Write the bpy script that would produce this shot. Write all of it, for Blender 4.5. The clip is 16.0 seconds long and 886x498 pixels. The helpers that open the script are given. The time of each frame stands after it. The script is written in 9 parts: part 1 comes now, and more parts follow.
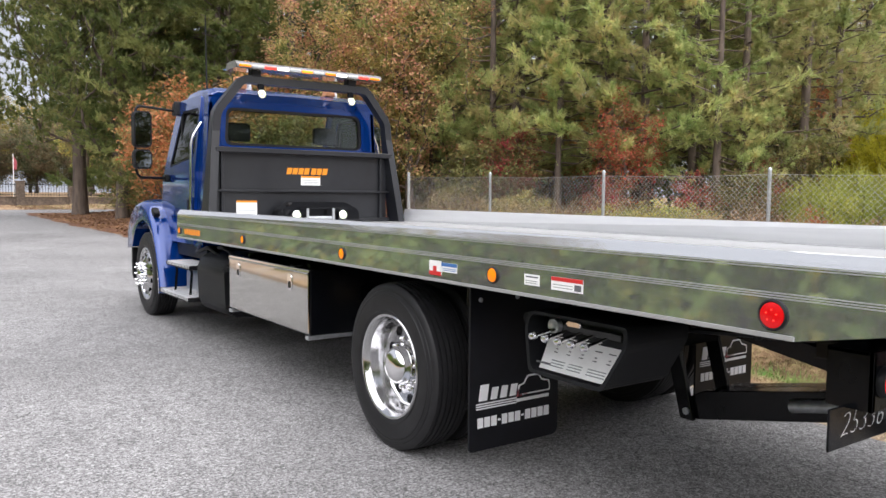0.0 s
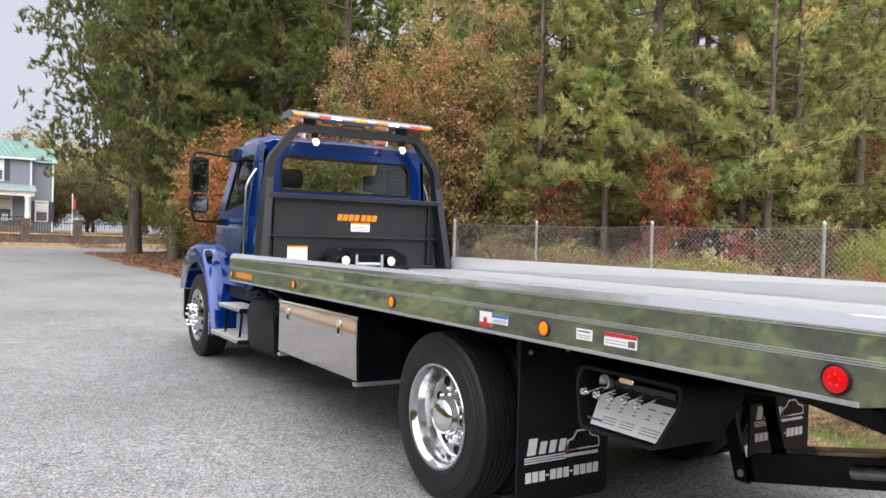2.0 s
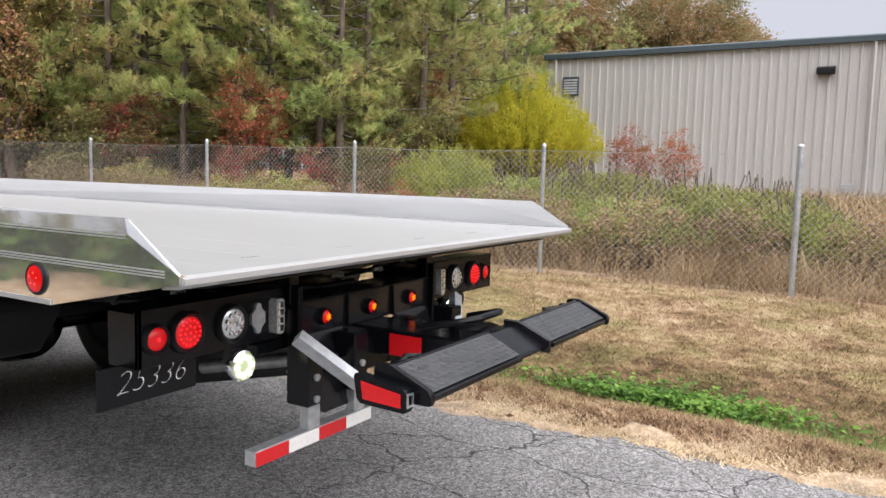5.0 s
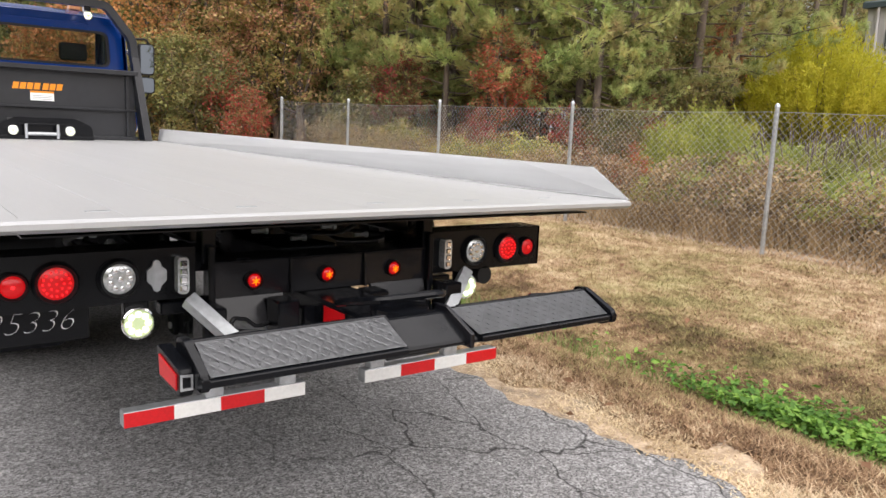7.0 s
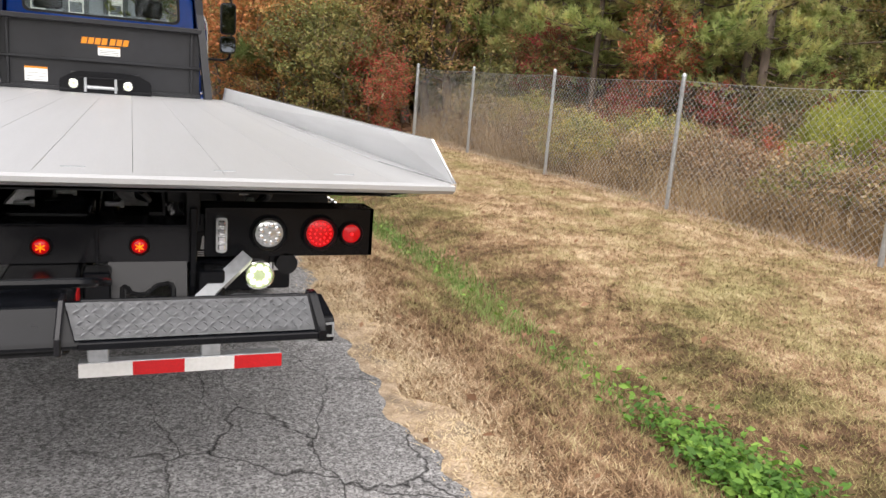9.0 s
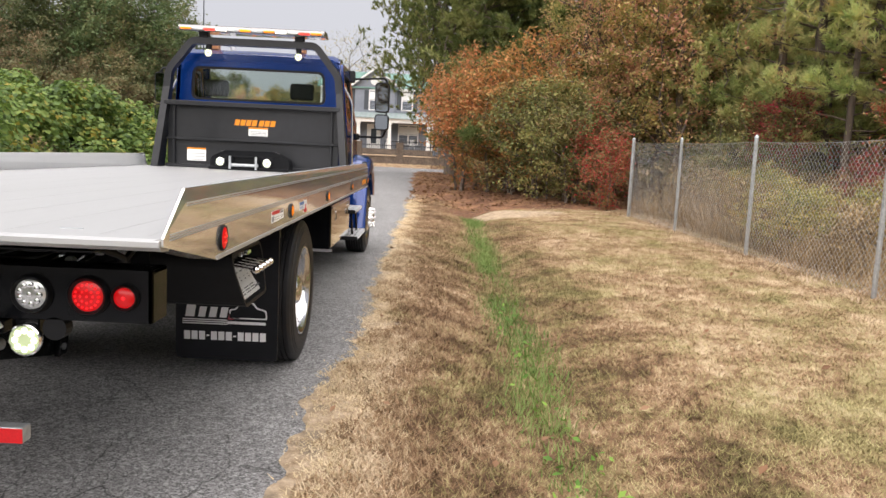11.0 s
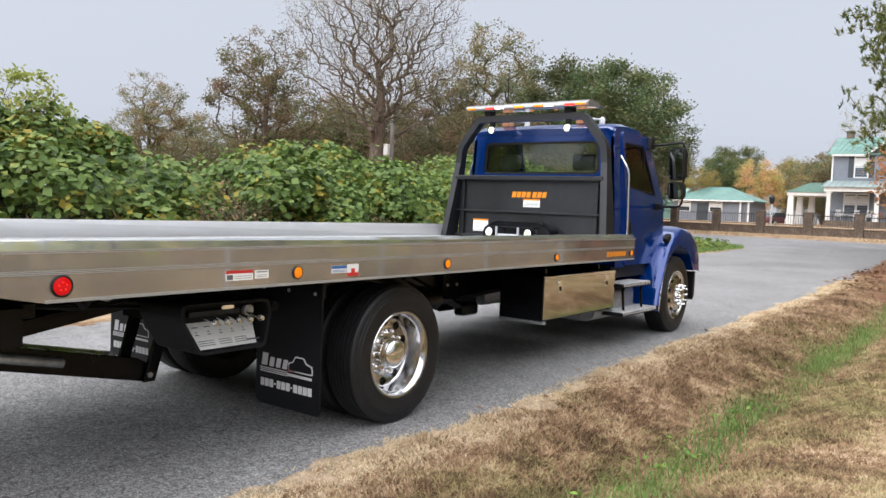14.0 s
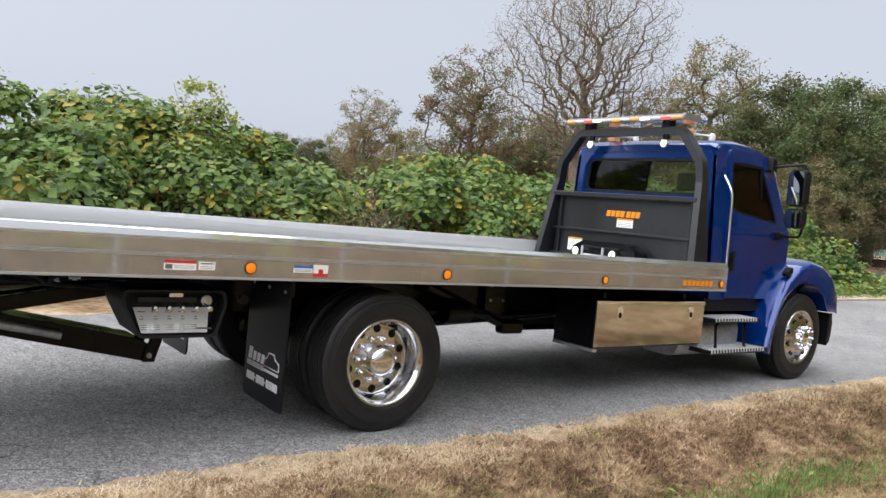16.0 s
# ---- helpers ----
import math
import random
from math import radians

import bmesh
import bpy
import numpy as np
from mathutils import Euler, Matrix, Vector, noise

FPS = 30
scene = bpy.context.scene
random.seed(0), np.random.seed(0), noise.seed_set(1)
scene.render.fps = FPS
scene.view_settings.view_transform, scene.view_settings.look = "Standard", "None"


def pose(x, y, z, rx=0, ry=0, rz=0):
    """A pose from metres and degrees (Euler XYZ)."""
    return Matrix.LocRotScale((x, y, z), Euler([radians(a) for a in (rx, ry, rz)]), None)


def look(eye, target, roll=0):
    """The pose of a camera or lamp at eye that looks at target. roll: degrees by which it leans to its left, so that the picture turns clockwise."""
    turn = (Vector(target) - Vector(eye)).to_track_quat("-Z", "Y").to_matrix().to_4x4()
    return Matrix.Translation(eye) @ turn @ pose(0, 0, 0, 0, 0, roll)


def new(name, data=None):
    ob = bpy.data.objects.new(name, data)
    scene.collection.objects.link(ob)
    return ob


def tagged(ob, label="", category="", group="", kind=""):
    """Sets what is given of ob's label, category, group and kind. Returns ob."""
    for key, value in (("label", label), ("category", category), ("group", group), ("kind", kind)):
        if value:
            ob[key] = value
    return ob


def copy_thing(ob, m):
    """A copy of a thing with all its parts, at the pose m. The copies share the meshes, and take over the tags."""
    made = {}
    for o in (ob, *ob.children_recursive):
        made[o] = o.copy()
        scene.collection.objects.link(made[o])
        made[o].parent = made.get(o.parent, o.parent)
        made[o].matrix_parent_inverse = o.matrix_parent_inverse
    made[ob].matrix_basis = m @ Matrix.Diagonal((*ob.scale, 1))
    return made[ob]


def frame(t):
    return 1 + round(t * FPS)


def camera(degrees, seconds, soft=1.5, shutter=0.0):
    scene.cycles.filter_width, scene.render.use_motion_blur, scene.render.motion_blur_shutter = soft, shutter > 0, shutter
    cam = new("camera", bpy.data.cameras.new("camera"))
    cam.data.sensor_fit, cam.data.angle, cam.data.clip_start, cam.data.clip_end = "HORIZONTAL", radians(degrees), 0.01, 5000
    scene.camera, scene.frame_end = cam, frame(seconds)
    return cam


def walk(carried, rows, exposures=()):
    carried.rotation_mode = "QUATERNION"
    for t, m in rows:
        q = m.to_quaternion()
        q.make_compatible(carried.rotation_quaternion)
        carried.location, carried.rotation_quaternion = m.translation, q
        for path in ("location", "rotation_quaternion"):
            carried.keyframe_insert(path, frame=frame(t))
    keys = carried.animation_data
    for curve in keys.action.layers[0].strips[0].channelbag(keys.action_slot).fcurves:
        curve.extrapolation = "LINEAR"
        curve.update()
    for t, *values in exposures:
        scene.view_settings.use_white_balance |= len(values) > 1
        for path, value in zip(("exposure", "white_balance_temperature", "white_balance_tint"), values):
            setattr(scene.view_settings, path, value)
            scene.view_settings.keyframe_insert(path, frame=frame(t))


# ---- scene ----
cam = camera(60.0, 16.0)
PATH = [
    (0, (-3.41, -3.671, 1.437), (-2.261, -2.04, 1.298), 0.5),
    (0.5, (-3.414, -3.664, 1.441), (-2.354, -1.972, 1.326), 0.8),
    (1, (-3.451, -3.652, 1.458), (-2.474, -1.909, 1.386), 1.2),
    (1.5, (-3.466, -3.665, 1.463), (-2.513, -1.907, 1.425), 1.6),
    (2, (-3.455, -3.667, 1.462), (-2.399, -1.968, 1.44), 1.6),
    (2.5, (-3.428, -3.694, 1.452), (-2.147, -2.159, 1.416), 0.9),
    (3, (-3.362, -3.797, 1.443), (-1.837, -2.505, 1.371), 0.1),
    (3.5, (-3.279, -3.963, 1.429), (-1.556, -2.955, 1.305), -0.2),
    (3.7, (-3.206, -4.018, 1.418), (-1.427, -3.115, 1.273), 0.0),
    (5.8, (-2.125, -4.81, 1.43), (-0.581, -3.566, 1.165), 2.3),
    (6, (-2.008, -4.872, 1.44), (-0.53, -3.553, 1.166), 2.2),
    (6.5, (-1.693, -5.086, 1.438), (-0.373, -3.612, 1.149), 2.1),
    (7, (-1.387, -5.201, 1.435), (-0.203, -3.62, 1.121), 2.4),
    (7.5, (-1.007, -5.271, 1.468), (0.073, -3.623, 1.123), 3.1),
    (8, (-0.596, -5.399, 1.453), (0.397, -3.707, 1.066), 3.8),
    (8.2, (-0.436, -5.425, 1.467), (0.524, -3.718, 1.061), 4.1),
    (10.3, (1.456, -5.228, 1.463), (1.77, -3.28, 1.139), 2.6),
    (10.5, (1.621, -5.206, 1.443), (1.882, -3.243, 1.163), 2.1),
    (11, (2.038, -5.123, 1.422), (2.073, -3.138, 1.178), 2.7),
    (11.5, (2.472, -4.935, 1.317), (2.32, -2.958, 1.059), 3.4),
    (12, (2.979, -4.796, 1.28), (2.541, -2.858, 1.054), 3.6),
    (12.5, (3.501, -4.612, 1.305), (2.792, -2.749, 1.139), 2.9),
    (13, (3.89, -4.384, 1.419), (2.973, -2.609, 1.326), 2.0),
    (13.5, (4.249, -4.236, 1.477), (3.172, -2.553, 1.393), 2.0),
    (14, (4.512, -4.014, 1.487), (3.319, -2.412, 1.379), 2.3),
    (14.5, (4.742, -3.735, 1.539), (3.437, -2.223, 1.429), 3.2),
    (15, (5.044, -3.456, 1.511), (3.636, -2.039, 1.412), 4.1),
    (15.5, (5.251, -3.129, 1.518), (3.744, -1.818, 1.413), 5.2),
    (16, (5.441, -2.827, 1.516), (3.847, -1.622, 1.419), 5.5),
]
walk(cam, [(t, look(e, g, r)) for t, e, g, r in PATH], exposures=[(0, 0.38, 6400, 13), (3, 0.36, 6400, 13), (6, 0.32, 6600, 14), (8, 0.32, 6800, 13), (11, 0.33, 6800, 13), (12.5, 0.34, 6350, 11), (16, 0.31, 6300, 11)])

# ---- light ----
world = bpy.data.worlds.new("world")
scene.world = world
world.use_nodes = True
wn, wl = world.node_tree.nodes, world.node_tree.links
wn.clear()
sky = wn.new("ShaderNodeTexSky")
sky.sky_type, sky.sun_disc = "NISHITA", False
sky.sun_elevation, sky.sun_rotation = radians(48), radians(215)
sky.dust_density, sky.air_density = 4.0, 1.0
hsv = wn.new("ShaderNodeHueSaturation")
hsv.inputs["Saturation"].default_value = 0.12
cloud = wn.new("ShaderNodeMix")
cloud.data_type = "RGBA"
cloud.inputs["Factor"].default_value = 0.72
cloud.inputs["B"].default_value = (6.45, 6.85, 7.7, 1)
bg = wn.new("ShaderNodeBackground")
bg.inputs["Strength"].default_value = 0.094
wout = wn.new("ShaderNodeOutputWorld")
wl.new(sky.outputs["Color"], hsv.inputs["Color"])
wl.new(hsv.outputs["Color"], cloud.inputs["A"])
wl.new(cloud.outputs["Result"], bg.inputs["Color"])
wl.new(bg.outputs["Background"], wout.inputs["Surface"])

sun = new("sun", bpy.data.lights.new("sun", "SUN"))
sun.data.energy, sun.data.angle, sun.data.color = 4.7, radians(115), (1.0, 0.975, 0.95)
sun.matrix_world = look((-1.5, -7.5, 17), (0, 0, 0))


# ---- materials ----
def material(name, color=(0.5, 0.5, 0.5), rough=0.5, metal=0.0, grain=0.0, scale=30.0, bump=0.0, bump_scale=200.0, coat=0.0,
             stretch=(1, 1, 1), stain=0.0, stain_scale=2.0, rough_var=0.0, spec=0.5):
    """A surface with its colour varied at two scales, and a fine relief."""
    m = bpy.data.materials.new(name)
    m.use_nodes = True
    n, l = m.node_tree.nodes, m.node_tree.links
    p = n["Principled BSDF"]
    p.inputs["Roughness"].default_value = rough
    p.inputs["Metallic"].default_value = metal
    p.inputs["Specular IOR Level"].default_value = spec
    p.inputs["Coat Weight"].default_value = coat
    p.inputs["Coat Roughness"].default_value = 0.04
    p.inputs["Base Color"].default_value = (*color, 1)
    coord = n.new("ShaderNodeTexCoord")
    mapping = n.new("ShaderNodeMapping")
    mapping.inputs["Scale"].default_value = stretch
    l.new(coord.outputs["Object"], mapping.inputs["Vector"])

    def noise_tex(sc, detail=4.0):
        t = n.new("ShaderNodeTexNoise")
        t.inputs["Scale"].default_value, t.inputs["Detail"].default_value = sc, detail
        l.new(mapping.outputs["Vector"], t.inputs["Vector"])
        return t.outputs["Fac"]

    def span(value, lo, hi):
        r = n.new("ShaderNodeMapRange")
        r.inputs["From Min"].default_value, r.inputs["From Max"].default_value = 0.25, 0.75
        r.inputs["To Min"].default_value, r.inputs["To Max"].default_value = lo, hi
        l.new(value, r.inputs["Value"])
        return r.outputs["Result"]

    if grain or stain:
        a = span(noise_tex(scale), 1 - grain, 1 + grain)
        b = span(noise_tex(stain_scale, 3.0), 1 - stain, 1 + stain)
        mul = n.new("ShaderNodeMath")
        mul.operation = "MULTIPLY"
        l.new(a, mul.inputs[0]), l.new(b, mul.inputs[1])
        col = n.new("ShaderNodeVectorMath")
        col.operation = "SCALE"
        col.inputs[0].default_value = color
        l.new(mul.outputs[0], col.inputs["Scale"])
        l.new(col.outputs["Vector"], p.inputs["Base Color"])
    if rough_var:
        l.new(span(noise_tex(stain_scale * 3, 5.0), max(0.0, rough - rough_var), rough + rough_var), p.inputs["Roughness"])
    if bump:
        b = n.new("ShaderNodeBump")
        b.inputs["Strength"].default_value, b.inputs["Distance"].default_value = bump, 0.004
        l.new(noise_tex(bump_scale), b.inputs["Height"])
        l.new(b.outputs["Normal"], p.inputs["Normal"])
    return m


def glow(name, color, strength):
    m = material(name, color, 0.25)
    p = m.node_tree.nodes["Principled BSDF"]
    p.inputs["Emission Color"].default_value = (*color, 1)
    p.inputs["Emission Strength"].default_value = strength
    return m


def leaf_material(name, colors, through_light=0.35, rough=0.6, patch=0.5, each=0.42, contrast=1.5):
    """Leaves: every leaf takes one of the colours, in patches some metres wide."""
    m = bpy.data.materials.new(name)
    m.use_nodes = True
    n, l = m.node_tree.nodes, m.node_tree.links
    p = n["Principled BSDF"]
    p.inputs["Roughness"].default_value = rough
    p.inputs["Specular IOR Level"].default_value = 0.3
    geo = n.new("ShaderNodeNewGeometry")
    coord = n.new("ShaderNodeTexCoord")
    tex = n.new("ShaderNodeTexNoise")
    tex.inputs["Scale"].default_value, tex.inputs["Detail"].default_value = patch, 3.0
    l.new(coord.outputs["Object"], tex.inputs["Vector"])
    info = n.new("ShaderNodeObjectInfo")
    add = n.new("ShaderNodeMath")
    add.operation = "MULTIPLY_ADD"
    add.inputs[1].default_value = each
    l.new(geo.outputs["Random Per Island"], add.inputs[0])
    sub = n.new("ShaderNodeMath")
    sub.operation = "MULTIPLY_ADD"
    sub.inputs[1].default_value, sub.inputs[2].default_value = contrast, 0.5 - contrast / 2 - each / 2
    l.new(tex.outputs["Fac"], sub.inputs[0])
    l.new(sub.outputs[0], add.inputs[2])
    ramp = n.new("ShaderNodeValToRGB")
    while len(ramp.color_ramp.elements) < len(colors):
        ramp.color_ramp.elements.new(0.5)
    for i, c in enumerate(colors):
        ramp.color_ramp.elements[i].position = 0.1 + 0.8 * i / max(1, len(colors) - 1)
        ramp.color_ramp.elements[i].color = (*c, 1)
    l.new(add.outputs[0], ramp.inputs["Fac"])
    tint = n.new("ShaderNodeHueSaturation")
    val = n.new("ShaderNodeMapRange")
    val.inputs["To Min"].default_value, val.inputs["To Max"].default_value = 0.88, 1.28
    l.new(info.outputs["Random"], val.inputs["Value"])
    l.new(val.outputs["Result"], tint.inputs["Value"])
    hue = n.new("ShaderNodeMapRange")
    hue.inputs["To Min"].default_value, hue.inputs["To Max"].default_value = 0.485, 0.515
    l.new(info.outputs["Random"], hue.inputs["Value"])
    l.new(hue.outputs["Result"], tint.inputs["Hue"])
    l.new(ramp.outputs["Color"], tint.inputs["Color"])
    l.new(tint.outputs["Color"], p.inputs["Base Color"])
    tr = n.new("ShaderNodeBsdfTranslucent")
    l.new(tint.outputs["Color"], tr.inputs["Color"])
    mix = n.new("ShaderNodeMixShader")
    mix.inputs["Fac"].default_value = through_light
    l.new(p.outputs["BSDF"], mix.inputs[1])
    l.new(tr.outputs["BSDF"], mix.inputs[2])
    l.new(mix.outputs["Shader"], n["Material Output"].inputs["Surface"])
    return m


def layered(name, low, high, scale, third=None, third_scale=1.0, rough=0.9, bump=0.6, distance=0.02, fine=60.0):
    """Earth, litter and worn ground: two colours by a noise, a third in wide patches, and grain."""
    m = bpy.data.materials.new(name)
    m.use_nodes = True
    n, l = m.node_tree.nodes, m.node_tree.links
    p = n["Principled BSDF"]
    p.inputs["Roughness"].default_value = rough
    p.inputs["Specular IOR Level"].default_value = 0.2
    coord = n.new("ShaderNodeTexCoord")

    def tex(sc, detail=6.0):
        t = n.new("ShaderNodeTexNoise")
        t.inputs["Scale"].default_value, t.inputs["Detail"].default_value = sc, detail
        l.new(coord.outputs["Object"], t.inputs["Vector"])
        return t.outputs["Fac"]

    def blend(a, b, fac, lo, hi):
        r = n.new("ShaderNodeMapRange")
        r.inputs["From Min"].default_value, r.inputs["From Max"].default_value = lo, hi
        l.new(fac, r.inputs["Value"])
        mix = n.new("ShaderNodeMix")
        mix.data_type = "RGBA"
        l.new(r.outputs["Result"], mix.inputs["Factor"])
        for sock, c in (("A", a), ("B", b)):
            if isinstance(c, tuple):
                mix.inputs[sock].default_value = (*c, 1)
            else:
                l.new(c, mix.inputs[sock])
        return mix.outputs["Result"]

    c = blend(low, high, tex(scale), 0.35, 0.65)
    if third:
        c = blend(c, third, tex(third_scale, 4.0), 0.5, 0.62)
    g = n.new("ShaderNodeMapRange")
    g.inputs["To Min"].default_value, g.inputs["To Max"].default_value = 0.6, 1.4
    l.new(tex(fine, 3.0), g.inputs["Value"])
    sc = n.new("ShaderNodeVectorMath")
    sc.operation = "SCALE"
    l.new(c, sc.inputs[0]), l.new(g.outputs["Result"], sc.inputs["Scale"])
    l.new(sc.outputs["Vector"], p.inputs["Base Color"])
    b = n.new("ShaderNodeBump")
    b.inputs["Strength"].default_value, b.inputs["Distance"].default_value = bump, distance
    l.new(tex(fine, 5.0), b.inputs["Height"])
    l.new(b.outputs["Normal"], p.inputs["Normal"])
    return m


def sward_material(name, shade=1.0, each=0.35):
    """Mown autumn grass: thatch brown, tan and bleached straw in patches, with olive green where it is damp."""
    m = bpy.data.materials.new(name)
    m.use_nodes = True
    n, l = m.node_tree.nodes, m.node_tree.links
    p = n["Principled BSDF"]
    p.inputs["Roughness"].default_value = 0.9
    p.inputs["Specular IOR Level"].default_value = 0.15
    coord = n.new("ShaderNodeTexCoord")
    flat = n.new("ShaderNodeMapping")
    flat.inputs["Scale"].default_value = (1.0, 0.75, 0.0)
    l.new(coord.outputs["Object"], flat.inputs["Vector"])
    axes = n.new("ShaderNodeSeparateXYZ")
    l.new(coord.outputs["Object"], axes.inputs["Vector"])
    geo = n.new("ShaderNodeNewGeometry")

    def noise(sc, detail, twist=0.0):
        t = n.new("ShaderNodeTexNoise")
        t.inputs["Scale"].default_value, t.inputs["Detail"].default_value, t.inputs["Distortion"].default_value = sc, detail, twist
        l.new(flat.outputs["Vector"], t.inputs["Vector"])
        return t.outputs["Fac"]

    def span(v, a, b, c, d):
        r = n.new("ShaderNodeMapRange")
        r.interpolation_type = "SMOOTHSTEP"
        for sock, q in zip(("From Min", "From Max", "To Min", "To Max"), (a, b, c, d)):
            r.inputs[sock].default_value = q
        l.new(v, r.inputs["Value"])
        return r.outputs["Result"]

    def total(*terms):
        out = None
        for v, k in terms:
            q = n.new("ShaderNodeMath")
            q.operation = "MULTIPLY_ADD"
            l.new(v, q.inputs[0])
            q.inputs[1].default_value = k
            if out is None:
                q.inputs[2].default_value = 0.0
            else:
                l.new(out, q.inputs[2])
            out = q.outputs[0]
        return out

    def ramp(v, colors):
        r = n.new("ShaderNodeValToRGB")
        while len(r.color_ramp.elements) < len(colors):
            r.color_ramp.elements.new(0.5)
        for i, (at, c) in enumerate(colors):
            r.color_ramp.elements[i].position = at
            r.color_ramp.elements[i].color = (*[q * shade for q in c], 1)
        l.new(v, r.inputs["Fac"])
        return r.outputs["Color"]

    x = axes.outputs["X"]
    rnd = geo.outputs["Random Per Island"]
    bank = span(x, 3.5, 4.2, 0.0, 1.0)
    tone = total((noise(0.9, 3), 0.32), (noise(3.0, 6, 0.6), 0.82), (noise(13, 4), 0.7), (rnd, each), (bank, 0.16), (span(x, 2.05, 1.55, 0.0, 1.0), 0.20))
    tone = span(tone, 0.56 + each / 2, 1.42 + each / 2, 0.0, 1.0)
    tan = ramp(tone, [(0.08, (0.122, 0.074, 0.043)), (0.32, (0.265, 0.163, 0.095)), (0.60, (0.40, 0.278, 0.168)), (0.92, (0.64, 0.505, 0.355))])
    green = ramp(tone, [(0.1, (0.115, 0.11, 0.042)), (0.5, (0.24, 0.225, 0.09)), (0.95, (0.39, 0.35, 0.165))])
    damp = total((noise(0.65, 3, 0.4), 1.0), (noise(2.6, 4), 0.75), (rnd, 0.45), (span(x, 2.0, 2.9, 0.0, 1.0), 0.28), (span(x, 3.2, 3.9, 0.0, 1.0), -0.06))
    mix = n.new("ShaderNodeMix")
    mix.data_type = "RGBA"
    l.new(span(damp, 1.17, 1.58, 0.0, 0.85), mix.inputs["Factor"])
    l.new(tan, mix.inputs["A"]), l.new(green, mix.inputs["B"])
    l.new(mix.outputs["Result"], p.inputs["Base Color"])
    b = n.new("ShaderNodeBump")
    b.inputs["Strength"].default_value, b.inputs["Distance"].default_value = 0.8, 0.02
    l.new(noise(70, 5), b.inputs["Height"])
    l.new(b.outputs["Normal"], p.inputs["Normal"])
    return m


def asphalt_material():
    m = bpy.data.materials.new("worn asphalt")
    m.use_nodes = True
    n, l = m.node_tree.nodes, m.node_tree.links
    p = n["Principled BSDF"]
    p.inputs["Roughness"].default_value = 0.85
    p.inputs["Specular IOR Level"].default_value = 0.3
    coord = n.new("ShaderNodeTexCoord")

    def noise_out(sc, detail, vec=None):
        t = n.new("ShaderNodeTexNoise")
        t.inputs["Scale"].default_value, t.inputs["Detail"].default_value = sc, detail
        l.new(vec or coord.outputs["Object"], t.inputs["Vector"])
        return t

    def ranged(v, a, b, c, d):
        r = n.new("ShaderNodeMapRange")
        for s, x in zip(("From Min", "From Max", "To Min", "To Max"), (a, b, c, d)):
            r.inputs[s].default_value = x
        l.new(v, r.inputs["Value"])
        return r.outputs["Result"]

    def math(op, a, b):
        q = n.new("ShaderNodeMath")
        q.operation = op
        for i, v in enumerate((a, b)):
            if isinstance(v, (int, float)):
                q.inputs[i].default_value = v
            else:
                l.new(v, q.inputs[i])
        return q.outputs[0]

    # stones in the binder
    stones = n.new("ShaderNodeTexVoronoi")
    stones.inputs["Scale"].default_value = 130
    l.new(coord.outputs["Object"], stones.inputs["Vector"])
    sep = n.new("ShaderNodeSeparateColor")
    l.new(stones.outputs["Color"], sep.inputs["Color"])
    speck = ranged(sep.outputs["Red"], 0.0, 1.0, 0.42, 1.7)
    wide = ranged(noise_out(0.45, 4).outputs["Fac"], 0.3, 0.7, 0.82, 1.15)
    mid = math("MULTIPLY", ranged(noise_out(6, 4).outputs["Fac"], 0.3, 0.7, 0.88, 1.1), ranged(noise_out(38, 3).outputs["Fac"], 0.3, 0.7, 0.66, 1.32))
    # cracks, close where the road has broken up
    warp = n.new("ShaderNodeMix")
    warp.data_type = "VECTOR"
    warp.inputs["Factor"].default_value = 0.16
    long = n.new("ShaderNodeMapping")
    long.inputs["Scale"].default_value = (1.0, 0.6, 1.0)
    l.new(coord.outputs["Object"], long.inputs["Vector"])
    l.new(long.outputs["Vector"], warp.inputs["A"])
    l.new(noise_out(3.5, 5).outputs["Color"], warp.inputs["B"])
    axes = n.new("ShaderNodeSeparateXYZ")
    l.new(coord.outputs["Object"], axes.inputs["Vector"])
    crack = None
    for sc, width, lo, hi in ((2.3, 0.011, 0.66, 0.70), (1.1, 0.0032, 0.60, 0.66)):
        v = n.new("ShaderNodeTexVoronoi")
        v.feature = "DISTANCE_TO_EDGE"
        v.inputs["Scale"].default_value = sc
        l.new(warp.outputs["Result"], v.inputs["Vector"])
        line = ranged(v.outputs["Distance"], 0.0, width, 1.0, 0.0)
        where = ranged(noise_out(0.33, 2).outputs["Fac"], lo, hi, 0.0, 1.0)
        if sc > 2:
            where = math("MAXIMUM", where, math("MULTIPLY", ranged(axes.outputs["X"], -0.6, 0.5, 0.0, 1.0), ranged(axes.outputs["Y"], -0.8, -2.4, 0.0, 1.0)))
        one = math("MULTIPLY", line, where)
        crack = one if crack is None else math("MAXIMUM", crack, one)
    dark = ranged(crack, 0.0, 1.0, 1.0, 0.12)
    f = math("MULTIPLY", math("MULTIPLY", speck, wide), math("MULTIPLY", mid, dark))
    sc = n.new("ShaderNodeVectorMath")
    sc.operation = "SCALE"
    sc.inputs[0].default_value = (0.225, 0.222, 0.223)
    l.new(f, sc.inputs["Scale"])
    l.new(sc.outputs["Vector"], p.inputs["Base Color"])
    b = n.new("ShaderNodeBump")
    b.inputs["Strength"].default_value, b.inputs["Distance"].default_value = 0.5, 0.006
    l.new(math("SUBTRACT", stones.outputs["Distance"], math("MULTIPLY", crack, 2.0)), b.inputs["Height"])
    l.new(b.outputs["Normal"], p.inputs["Normal"])
    return m


